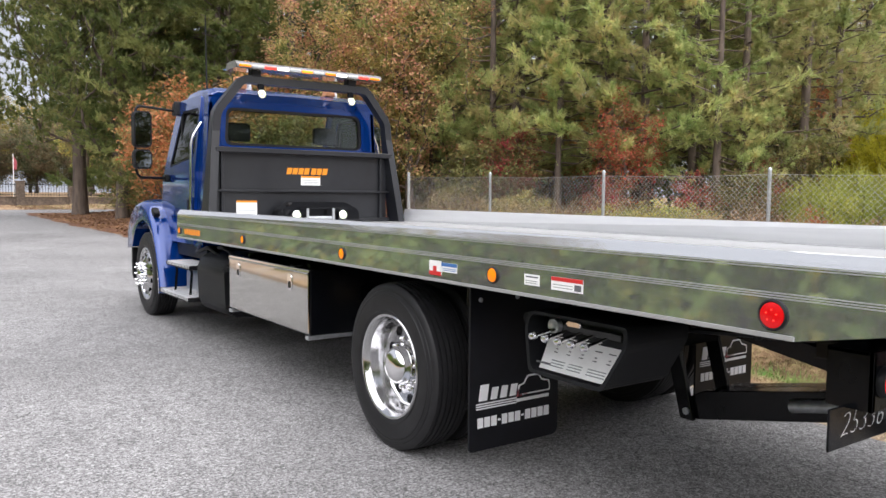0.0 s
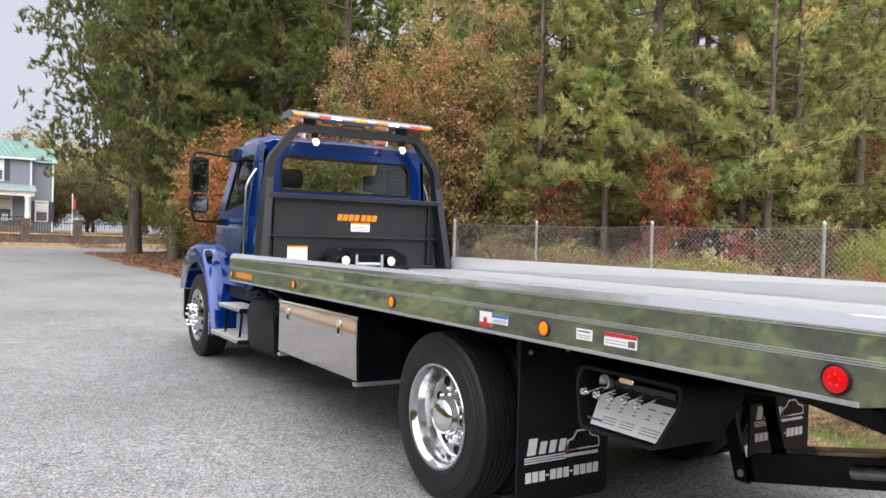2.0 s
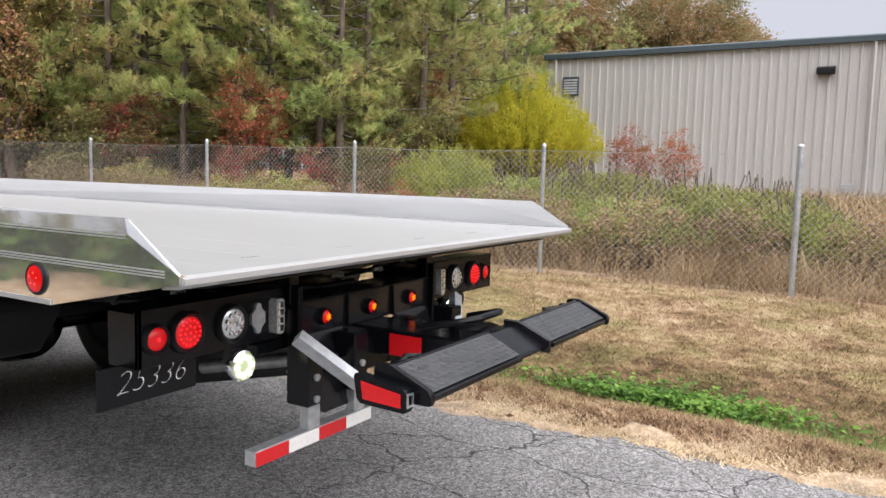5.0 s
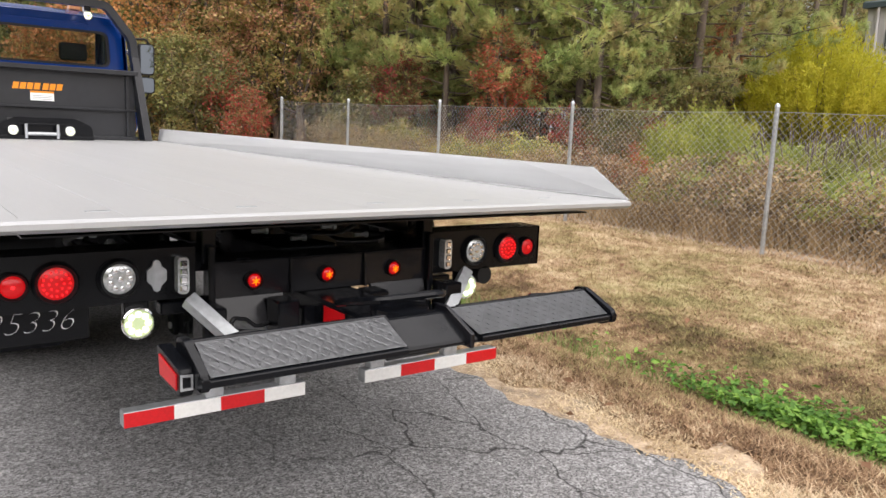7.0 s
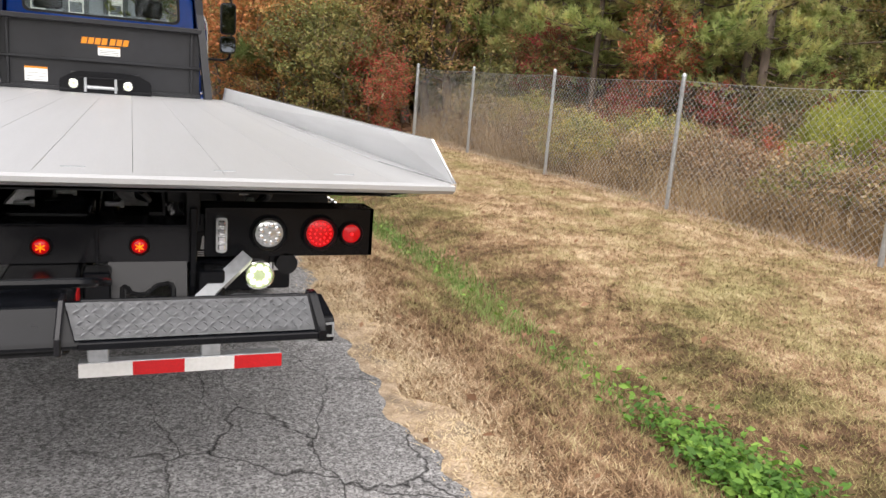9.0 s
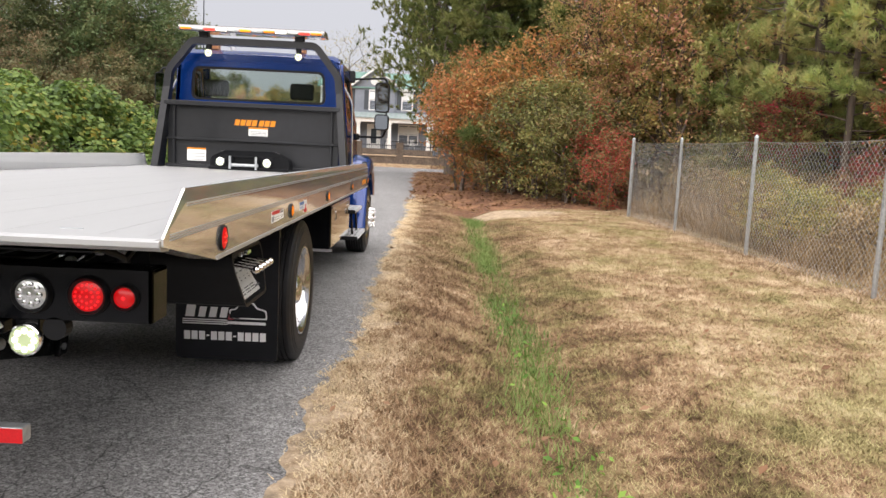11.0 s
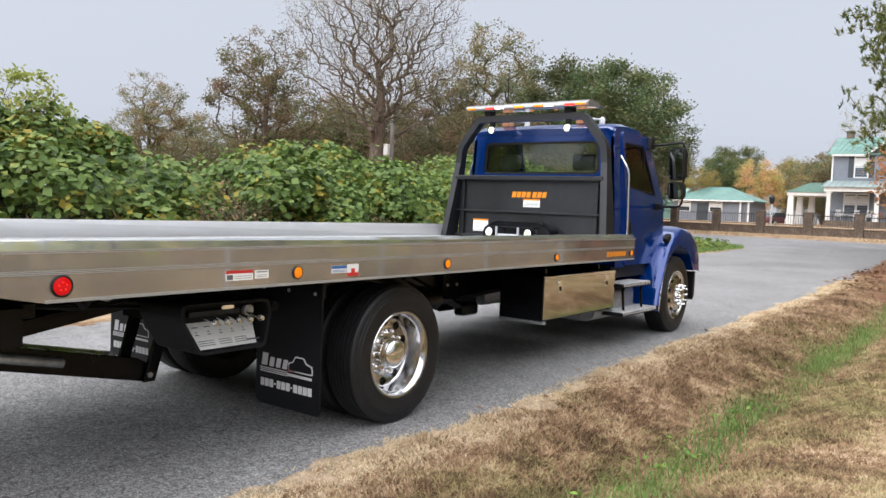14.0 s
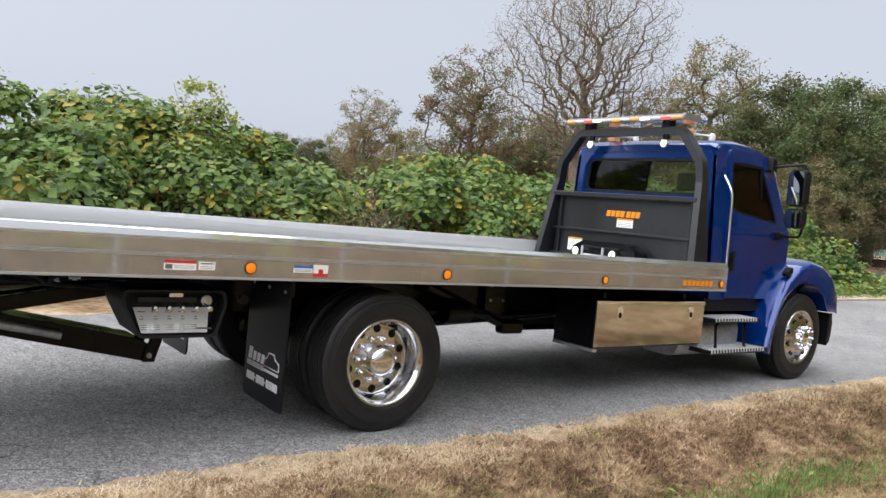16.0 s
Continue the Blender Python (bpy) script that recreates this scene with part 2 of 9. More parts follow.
M = {
    "asphalt": asphalt_material(),
    "earth": sward_material("verge thatch", 0.85),
    "litter": layered("leaf litter", (0.10, 0.055, 0.035), (0.24, 0.12, 0.07), 9.0, (0.30, 0.16, 0.09), 1.2, distance=0.05, fine=25),
    "sand": layered("pale dirt", (0.34, 0.25, 0.165), (0.54, 0.42, 0.30), 14.0, (0.28, 0.22, 0.16), 5.0),
    "slab": layered("weathered sandstone slab", (0.40, 0.29, 0.22), (0.5, 0.42, 0.34), 1.6, (0.44, 0.30, 0.14), 0.5),
    "paint": material("blue cab paint", (0.001, 0.034, 0.205), 0.15, 0.30, grain=0.08, scale=900, coat=0.9),
    "satin_black": material("satin black headboard paint", (0.013, 0.014, 0.017), 0.36, 0.0, grain=0.2, scale=9, rough_var=0.08, stain=0.25, stain_scale=1.2, bump=0.04, bump_scale=120, spec=0.45),
    "beacon": material("pale orange beacon lens", (0.72, 0.34, 0.17), 0.25, coat=0.5),
    "black": material("satin black steel", (0.004, 0.0045, 0.006), 0.22, 0.0, grain=0.25, scale=14, bump=0.05, bump_scale=160, rough_var=0.08, spec=0.22),
    "plastic": material("black textured plastic", (0.006, 0.0065, 0.008), 0.5, grain=0.2, scale=25, bump=0.2, bump_scale=500, spec=0.28),
    "rubber": material("tyre rubber", (0.013, 0.013, 0.0145), 0.5, grain=0.25, scale=18, bump=0.15, bump_scale=220, stain=0.3, stain_scale=4, spec=0.35),
    "flap": material("black mud flap rubber", (0.0045, 0.005, 0.0075), 0.4, grain=0.2, scale=12, stain=0.3, stain_scale=3, spec=0.26),
    "rail": material("brushed aluminium rail", (0.90, 0.90, 0.89), 0.05, 1.0, grain=0.05, scale=6, stretch=(1, 0.15, 6), bump=0.02, bump_scale=9, rough_var=0.02, stain=0.08, stain_scale=1.5),
    "deck": material("aluminium deck plank", (0.48, 0.485, 0.49), 0.42, 0.5, grain=0.03, scale=30, stretch=(8, 0.5, 1), stain=0.03, stain_scale=0.8, bump=0.015, bump_scale=20, rough_var=0.02),
    # non-metal and pale: the sky's reflection on the rail is put into the colour
    "inner": material("aluminium with sky sheen painted in", (0.84, 0.85, 0.86), 0.45, 0.0, grain=0.04, scale=8, stretch=(1, 0.2, 4), stain=0.06, stain_scale=1.5),
    "stainless": material("polished stainless steel", (0.56, 0.55, 0.52), 0.06, 1.0, grain=0.05, scale=3, bump=0.05, bump_scale=6),
    "wheel_alu": material("polished wheel aluminium", (0.58, 0.58, 0.59), 0.13, 1.0, grain=0.03, scale=8),
    "chrome": material("polished aluminium", (0.90, 0.90, 0.91), 0.10, 1.0, grain=0.03, scale=8),
    "galv": material("galvanised steel", (0.46, 0.48, 0.50), 0.42, 0.7, grain=0.2, scale=30, stain=0.15, stain_scale=8),
    "step_alu": material("bright step aluminium", (0.74, 0.75, 0.77), 0.36, 0.35, grain=0.1, scale=40),
    "bar_lens": material("smoky clear bar lens", (0.30, 0.29, 0.28), 0.12, 0.35, grain=0.25, scale=60, coat=0.6),
    "gloss_black": material("glossy black enamel", (0.006, 0.006, 0.008), 0.24, 0.0, grain=0.2, scale=10, bump=0.05, bump_scale=60, coat=0.15, spec=0.35),
    "tread": material("grey aluminium tread plate", (0.165, 0.17, 0.178), 0.36, 0.5, grain=0.12, scale=25, stain=0.15, stain_scale=12),
    "wire": material("galvanised fence wire", (0.48, 0.49, 0.49), 0.45, 0.5, grain=0.2, scale=12),
    "white": material("white reflective tape", (0.78, 0.78, 0.76), 0.35, grain=0.06, scale=80, stain=0.06, stain_scale=9),
    "red": material("red reflective tape", (0.60, 0.008, 0.012), 0.3, grain=0.1, scale=120),
    "label": material("white printed label", (0.88, 0.88, 0.87), 0.4, grain=0.03, scale=60),
    "blue_ink": material("blue label print", (0.05, 0.16, 0.42), 0.4),
    "red_ink": material("red label print", (0.6, 0.03, 0.03), 0.4),
    "grey_ink": material("grey label print", (0.12, 0.12, 0.13), 0.5),
    "orange_ink": material("orange decal", (0.85, 0.28, 0.01), 0.35),
    "pale_ink": material("pale print on rubber", (0.7, 0.7, 0.72), 0.5),
    "rose_ink": material("dull red print", (0.35, 0.07, 0.09), 0.5),
    "chalk": material("white paint pen", (0.8, 0.8, 0.8), 0.6),
    "led_red": glow("lit red lens", (0.42, 0.002, 0.004), 0.55),
    "led_red_dot": glow("bright red diode", (1.0, 0.02, 0.025), 0.75),
    "amber": glow("amber lens", (0.95, 0.25, 0.005), 0.22),
    "white_led": glow("lit white lamp", (0.9, 1.0, 0.88), 5.0),
    "dim_led": glow("softly lit lamp lens", (0.50, 0.60, 0.36), 0.25),
    "led_point": glow("lit lamp diode", (1.0, 1.0, 0.86), 2.2),
    "clear": material("clear lamp lens", (0.6, 0.62, 0.62), 0.12, 0.5, grain=0.3, scale=90, coat=0.5),
    "mirror": material("tinted mirror glass", (0.32, 0.34, 0.35), 0.02, 1.0),
    "seat": material("grey seat cloth", (0.035, 0.035, 0.04), 0.9, grain=0.3, scale=60),
    "bark": material("grey brown bark", (0.13, 0.10, 0.08), 0.9, grain=0.5, scale=9, stretch=(1, 1, 0.2), bump=0.8, bump_scale=20),
    "bark_pale": material("pale grey bark", (0.155, 0.14, 0.13), 0.9, grain=0.4, scale=7, stretch=(1, 1, 0.2), bump=0.6, bump_scale=16),
    "siding": material("blue grey clapboard", (0.21, 0.23, 0.27), 0.7, grain=0.08, scale=3, stain=0.08, stain_scale=0.5),
    "trim": material("white house paint", (0.75, 0.75, 0.74), 0.6, grain=0.06, scale=5),
    "green_roof": material("green standing seam roof", (0.17, 0.30, 0.26), 0.45, 0.3, grain=0.15, scale=2, stain=0.15, stain_scale=0.6),
    "porch_roof": material("grey porch roof", (0.30, 0.35, 0.35), 0.5, 0.2, grain=0.12, scale=2),
    "brick": material("dark weathered brick", (0.145, 0.112, 0.088), 0.9, grain=0.45, scale=9, bump=0.5, bump_scale=25, stain=0.3, stain_scale=1.5),
    "shutter": material("dark shutter paint", (0.05, 0.06, 0.07), 0.6),
    "panel": material("pale grey metal cladding", (0.50, 0.49, 0.48), 0.5, 0.1, grain=0.04, scale=4, stretch=(1, 1, 0.15), stain=0.06, stain_scale=0.3),
    "dark_trim": material("slate grey metal trim", (0.06, 0.085, 0.10), 0.5, 0.2, grain=0.1, scale=6),
    "block": material("grey iron paint", (0.02, 0.02, 0.02), 0.5),
}

# mill-finish aluminium: a clear reflection under a wide soft one
_m = M["rail"]
_n, _l = _m.node_tree.nodes, _m.node_tree.links
_soft = _n.new("ShaderNodeBsdfGlossy")
_soft.inputs["Color"].default_value, _soft.inputs["Roughness"].default_value = (0.66, 0.66, 0.65, 1), 0.62
_mix = _n.new("ShaderNodeMixShader")
_mix.inputs["Fac"].default_value = 0.25
_l.new(_n["Principled BSDF"].outputs["BSDF"], _mix.inputs[1])
_l.new(_soft.outputs["BSDF"], _mix.inputs[2])
_l.new(_mix.outputs["Shader"], _n["Material Output"].inputs["Surface"])

glass = bpy.data.materials.new("tinted cab glass")
glass.use_nodes = True
_n, _l = glass.node_tree.nodes, glass.node_tree.links
_g = _n.new("ShaderNodeBsdfGlossy")
_g.inputs["Roughness"].default_value = 0.01
_t = _n.new("ShaderNodeBsdfTransparent")
_t.inputs["Color"].default_value = (0.82, 0.86, 0.84, 1)
_f = _n.new("ShaderNodeFresnel")
_f.inputs["IOR"].default_value = 1.6
_x = _n.new("ShaderNodeMixShader")
_l.new(_f.outputs["Fac"], _x.inputs["Fac"])
_l.new(_t.outputs["BSDF"], _x.inputs[1])
_l.new(_g.outputs["BSDF"], _x.inputs[2])
_l.new(_x.outputs["Shader"], _n["Material Output"].inputs["Surface"])
M["glass"] = glass
house_glass = material("house window glass", (0.05, 0.06, 0.07), 0.05, spec=0.8)
M["house_glass"] = house_glass

M["pine"] = leaf_material("pine needles", [(0.21, 0.262, 0.095), (0.335, 0.395, 0.145), (0.45, 0.48, 0.195), (0.56, 0.53, 0.24), (0.60, 0.46, 0.24)], 0.55, patch=1.1, each=0.3, contrast=1.9)
M["cedar"] = leaf_material("dark evergreen needles", [(0.075, 0.11, 0.035), (0.14, 0.18, 0.055), (0.22, 0.25, 0.08), (0.28, 0.27, 0.10)], 0.4, patch=1.0, each=0.3, contrast=1.9)
M["oak_leaf"] = leaf_material("dull green and brown oak leaves", [(0.06, 0.10, 0.042), (0.115, 0.15, 0.06), (0.18, 0.15, 0.07)], 0.3)
M["russet"] = leaf_material("russet, pink and olive autumn leaves", [(0.27, 0.28, 0.09), (0.43, 0.38, 0.15), (0.58, 0.43, 0.19), (0.62, 0.35, 0.21), (0.54, 0.25, 0.18)], 0.5, patch=0.9, each=0.7, contrast=2.0)
M["crimson"] = leaf_material("crimson and brown leaves", [(0.18, 0.16, 0.06), (0.29, 0.18, 0.085), (0.42, 0.10, 0.075), (0.47, 0.055, 0.07)], 0.45, patch=1.4, each=0.95)
M["rust"] = leaf_material("orange brown and olive shrub leaves", [(0.14, 0.14, 0.045), (0.28, 0.21, 0.075), (0.50, 0.24, 0.095), (0.60, 0.24, 0.11), (0.44, 0.31, 0.12)], 0.45, patch=0.9, each=0.6, contrast=1.8)
M["gold"] = leaf_material("yellow green leaves", [(0.17, 0.20, 0.07), (0.31, 0.30, 0.10), (0.47, 0.40, 0.13), (0.52, 0.36, 0.12)], 0.4, patch=1.1, each=0.6)
M["olive"] = leaf_material("olive undergrowth leaves", [(0.10, 0.12, 0.045), (0.19, 0.20, 0.07), (0.29, 0.27, 0.10), (0.33, 0.22, 0.10)], 0.4, patch=1.2, each=0.6)
M["autumn_mix"] = leaf_material("olive and orange brown autumn leaves", [(0.16, 0.17, 0.075), (0.25, 0.225, 0.10), (0.34, 0.24, 0.12), (0.38, 0.21, 0.11)], 0.45)
M["brown_oak"] = leaf_material("brown and olive oak leaves", [(0.10, 0.135, 0.062), (0.16, 0.175, 0.085), (0.24, 0.185, 0.105), (0.26, 0.165, 0.105)], 0.35)
M["willow"] = leaf_material("bright yellow green feathery leaves", [(0.36, 0.39, 0.03), (0.56, 0.57, 0.05), (0.70, 0.67, 0.085)], 0.5, patch=1.0)
M["willow_dull"] = leaf_material("dull yellow green feathery leaves", [(0.20, 0.22, 0.045), (0.31, 0.32, 0.065), (0.43, 0.40, 0.10)], 0.4, patch=1.0)
M["kudzu"] = leaf_material("broad green vine leaves", [(0.04, 0.085, 0.022), (0.085, 0.165, 0.04), (0.135, 0.24, 0.056), (0.18, 0.29, 0.07), (0.22, 0.32, 0.08), (0.44, 0.38, 0.06)], 0.32, 0.5, 1.3, 0.6, 1.4)
M["dry"] = sward_material("dead verge grass", 1.0)
M["turf"] = sward_material("patchy tan and green turf", 1.1)
M["lush"] = leaf_material("fresh green ditch grass", [(0.11, 0.16, 0.05), (0.15, 0.23, 0.06), (0.22, 0.28, 0.09)], 0.35)
M["ragweed"] = leaf_material("olive green feathery leaves", [(0.14, 0.16, 0.045), (0.24, 0.265, 0.07), (0.34, 0.35, 0.10), (0.42, 0.36, 0.13)], 0.4, patch=1.0, each=0.5)
M["lime"] = leaf_material("light green weed leaves", [(0.06, 0.125, 0.022), (0.12, 0.22, 0.035), (0.22, 0.33, 0.06)], 0.35, patch=4.0, each=0.7)
M["weed"] = leaf_material("pinkish brown dry weeds", [(0.15, 0.10, 0.055), (0.27, 0.185, 0.10), (0.36, 0.25, 0.14), (0.46, 0.36, 0.24)], 0.3, 0.85, 0.9, 0.6)
M["fallen"] = leaf_material("fallen brown leaves", [(0.14, 0.08, 0.04), (0.25, 0.145, 0.075), (0.40, 0.26, 0.15)], 0.2, 0.85)
M["straw"] = leaf_material("pale bleached straw", [(0.38, 0.27, 0.17), (0.55, 0.43, 0.29), (0.66, 0.54, 0.39)], 0.25, 0.85, 1.5)
M["red_flash"] = glow("lit red flasher", (1.0, 0.03, 0.02), 2.0)
M["amber_flash"] = glow("lit amber flasher", (1.0, 0.23, 0.003), 1.1)
M["pale_flash"] = glow("lit white flasher", (1.0, 0.95, 0.85), 2.5)


# ---- building helpers ----
def finish(bm, name, mat, parent=None, label="", smooth=False):
    me = bpy.data.meshes.new(name)
    bmesh.ops.recalc_face_normals(bm, faces=bm.faces)
    bm.to_mesh(me)
    bm.free()
    me.materials.append(mat)
    if smooth:
        me.shade_smooth()
        me.set_sharp_from_angle(angle=radians(38))
    ob = new(name, me)
    if parent:
        ob.parent = parent
    return tagged(ob, label)


def part(name, bm, mat, parent, label="", smooth=False):
    """One mesh under a thing or under a part."""
    return finish(bm, name, M[mat], parent, label, smooth)


def thing(name, label, category, group="", kind=""):
    return tagged(new(name), label, category, group, kind)


def box(bm, lo, hi, bev=0.0, seg=1):
    v = [bm.verts.new((x, y, z)) for x in (lo[0], hi[0]) for y in (lo[1], hi[1]) for z in (lo[2], hi[2])]
    fs = [bm.faces.new([v[i] for i in q]) for q in ((0, 1, 3, 2), (4, 6, 7, 5), (0, 4, 5, 1), (2, 3, 7, 6), (0, 2, 6, 4), (1, 5, 7, 3))]
    if bev:
        es = {e for f in fs for e in f.edges}
        bmesh.ops.bevel(bm, geom=list(es), offset=bev, segments=seg, affect="EDGES", profile=0.5)
    return bm


def prism(bm, pts, axis, a, b, bev=0.0, seg=1):
    """A polygon in the plane across the axis, drawn out from a to b. Points give the other two coordinates in order."""
    def place(p, c):
        q = list(p)
        q.insert("xyz".index(axis), c)
        return bm.verts.new(q)
    u, w = [place(p, a) for p in pts], [place(p, b) for p in pts]
    k = len(pts)
    fs = [bm.faces.new(u), bm.faces.new(w[::-1])] + [bm.faces.new((u[i], u[(i + 1) % k], w[(i + 1) % k], w[i])) for i in range(k)]
    if bev:
        es = {e for f in fs for e in f.edges}
        bmesh.ops.bevel(bm, geom=list(es), offset=bev, segments=seg, affect="EDGES", profile=0.5)
    return bm


def tube(bm, pts, r, n=8, close=True):
    """A round bar along a line of points; r is one radius or one for each point."""
    pts = [Vector(p) for p in pts]
    rs = r if isinstance(r, (list, tuple)) else [r] * len(pts)
    rings, side = [], None
    for i, p in enumerate(pts):
        d = (pts[min(i + 1, len(pts) - 1)] - pts[max(i - 1, 0)]).normalized()
        if side is None:
            side = d.orthogonal().normalized()
        side = (side - d * side.dot(d)).normalized()
        up = d.cross(side)
        rings.append([bm.verts.new(p + (side * math.cos(2 * math.pi * k / n) + up * math.sin(2 * math.pi * k / n)) * rs[i]) for k in range(n)])
    for a, b in zip(rings, rings[1:]):
        for k in range(n):
            bm.faces.new((a[k], a[(k + 1) % n], b[(k + 1) % n], b[k]))
    if close:
        bm.faces.new(rings[0][::-1])
        bm.faces.new(rings[-1])
    return bm


def lathe(bm, profile, axis, centre, n=32, close=False):
    """Turns (radius, height) round an axis through centre."""
    rings = []
    for r, h in profile:
        ring = []
        for k in range(n):
            a = 2 * math.pi * k / n
            c, s = r * math.cos(a), r * math.sin(a)
            q = {"x": (h, c, s), "y": (c, h, s), "z": (c, s, h)}[axis]
            ring.append(bm.verts.new(Vector(centre) + Vector(q)))
        rings.append(ring)
    for a, b in zip(rings, rings[1:] + (rings[:1] if close else [])):
        for k in range(n):
            bm.faces.new((a[k], a[(k + 1) % n], b[(k + 1) % n], b[k]))
    if not close:
        for ring in (rings[0], rings[-1]):
            bm.faces.new(ring)
    return bm


def rounded(points, radius, steps=4):
    """A polygon with its corners rounded; radius is one number or one for each corner."""
    out = []
    k = len(points)
    for i in range(k):
        p = Vector(points[i])
        r = radius[i] if isinstance(radius, (list, tuple)) else radius
        a, b = Vector(points[i - 1]) - p, Vector(points[(i + 1) % k]) - p
        r = max(0.002, min(r, a.length * 0.49, b.length * 0.49))
        p0, p1 = p + a.normalized() * r, p + b.normalized() * r
        for s in range(steps + 1):
            t = s / steps
            out.append(tuple(p0 * (1 - t) ** 2 + p * (2 * t * (1 - t)) + p1 * t * t))
    return out


def soft_line(points, radius, steps=4):
    """An open line of points with its bends rounded."""
    pts = [Vector(p) for p in points]
    out = [tuple(pts[0])]
    for i in range(1, len(pts) - 1):
        a, b = pts[i - 1] - pts[i], pts[i + 1] - pts[i]
        r = min(radius, a.length * 0.49, b.length * 0.49)
        p0, p1 = pts[i] + a.normalized() * r, pts[i] + b.normalized() * r
        out += [tuple(p0 * (1 - t) ** 2 + pts[i] * (2 * t * (1 - t)) + p1 * t * t) for t in (s / steps for s in range(steps + 1))]
    return out + [tuple(pts[-1])]


def sweep(bm, pts, w, h):
    """A flat bar of width w (along x or its side) and depth h (along y) on a line in the xz plane."""
    pts = [Vector(p) for p in pts]
    rings = []
    for i, p in enumerate(pts):
        d = (pts[min(i + 1, len(pts) - 1)] - pts[max(i - 1, 0)]).normalized()
        side = Vector((0, 1, 0)).cross(d).normalized()
        rings.append([bm.verts.new(p + side * (w / 2 * a) + Vector((0, h / 2 * b, 0))) for a, b in ((-1, -1), (1, -1), (1, 1), (-1, 1))])
    for a, b in zip(rings, rings[1:]):
        for k in range(4):
            bm.faces.new((a[k], a[(k + 1) % 4], b[(k + 1) % 4], b[k]))
    bm.faces.new(rings[0]), bm.faces.new(rings[-1])
    return bm


def smoothstep(a, b, v):
    t = np.clip((v - a) / (b - a), 0, 1)
    return t * t * (3 - 2 * t)


def mesh_object(name, verts, faces, mat, parent=None, label="", smooth=False):
    me = bpy.data.meshes.new(name)
    verts, faces = np.asarray(verts, np.float32), np.asarray(faces, np.int32)
    k = faces.shape[1]
    me.vertices.add(len(verts))
    me.vertices.foreach_set("co", verts.ravel())
    me.loops.add(faces.size)
    me.loops.foreach_set("vertex_index", faces.ravel())
    me.polygons.add(len(faces))
    me.polygons.foreach_set("loop_start", np.arange(0, faces.size, k, dtype=np.int32))
    me.update(calc_edges=True)
    me.validate()
    if smooth:
        me.shade_smooth()
    me.materials.append(mat)
    ob = new(name, me)
    if parent:
        ob.parent = parent
    return tagged(ob, label)


# ---- ground, road and verge ----
rng = np.random.default_rng(7)


def road_height(y):
    """The road climbs gently away from the truck, and flattens at the cross street."""
    y = np.asarray(y, float)
    return np.where(y < 8, 0.010 * y, np.where(y < 17, 0.08 + 0.020 * (y - 8), 0.26 + 0.0105 * (np.minimum(y, 60) - 17)))


def ripple(x, y):
    return 0.010 * np.sin(1.7 * x + 0.6 * y) * np.sin(0.9 * y - 0.4 * x)


def height(x, y):
    """The lie of the land: the ditch and bank beside the road, the bank under the metal building."""
    x, y = np.asarray(x, float), np.asarray(y, float)
    z = road_height(np.clip(y, -12, 60))
    right = smoothstep(1.6, 2.4, x)
    near = 1 - smoothstep(13, 18, y)
    z = z - 0.17 * np.exp(-((x - 2.82 - 0.01 * y) / 0.5) ** 2) * near
    z = z + 0.14 * smoothstep(3.3, 6.2, x) * (1 - 0.5 * smoothstep(8, 16, y))
    z = z + 0.65 * smoothstep(9, 24, x) * (1 - smoothstep(14, 26, y))
    z = z + 0.25 * smoothstep(2.0, 5.0, x) * smoothstep(14, 20, y) * (1 - smoothstep(30, 36, y))
    z = z + ripple(x, y) * right * (1 - smoothstep(34, 38, y)) + ripple(x, y) * smoothstep(-4.2, -5.5, x) * (1 - smoothstep(20, 24, y))
    z = z + 0.12 * smoothstep(-4.0, -7.0, x) * (1 - smoothstep(18, 24, y))
    z = z + 0.5 * smoothstep(50.5, 75, y)
    return z


def in_road(x, y):
    """Less than nought on the road: the lane by the truck and the cross street beyond it."""
    x, y = np.asarray(x, float), np.asarray(y, float)
    wob = 0.045 * np.sin(1.3 * y) + 0.03 * np.sin(3.7 * y + 1.0) + 0.03 * np.sin(9.1 * y) + 0.02 * np.sin(23 * y)
    right = 1.50 + wob - 0.35 * smoothstep(16, 30, y) + 60 * smoothstep(33.5, 41, y) ** 2
    left = -3.75 - wob * 0.4 - 70 * smoothstep(24.6, 45, y) ** 2
    return np.maximum(np.maximum(x - right, left - x), y - 41.5 - 0.1 * np.sin(x))


def sheet(xs, ys, hole):
    """A grid sheet over xs and ys; sunk by hole where the road lies on it."""
    X, Y = np.meshgrid(xs, ys)
    Z = height(X, Y) - hole * (1 - smoothstep(-0.10, 0.02, in_road(X, Y)))
    v = np.stack([X, Y, Z], -1).reshape(-1, 3)
    nx = len(xs)
    i, j = np.meshgrid(np.arange(nx - 1), np.arange(len(ys) - 1))
    a = (j * nx + i).ravel()
    return v, np.stack([a, a + 1, a + nx + 1, a + nx], -1)


xs = np.concatenate([[-900, -400, -200, -120, -80, -60, -45, -35, -28, -22, -17, -13, -10], np.arange(-8, -3, 0.25), np.arange(-3, 1.2, 0.6),
                     np.arange(1.2, 7.6, 0.1), np.arange(7.6, 14, 0.5), [16, 18, 20, 22, 24, 27, 31, 40, 60, 90, 150, 300, 900]])
ys = np.concatenate([[-900, -300, -120, -60, -35, -22, -15], np.arange(-11, 20, 0.2), np.arange(20, 52, 0.5), [54, 57, 60, 65, 70, 80, 95, 120, 180, 300, 900]])
v, f = sheet(xs, ys, 0.12)
ground = mesh_object("ground", v, f, M["earth"], label="brown and tan earth under patchy autumn grass", smooth=True)
tagged(ground, category="ground", kind="structure")

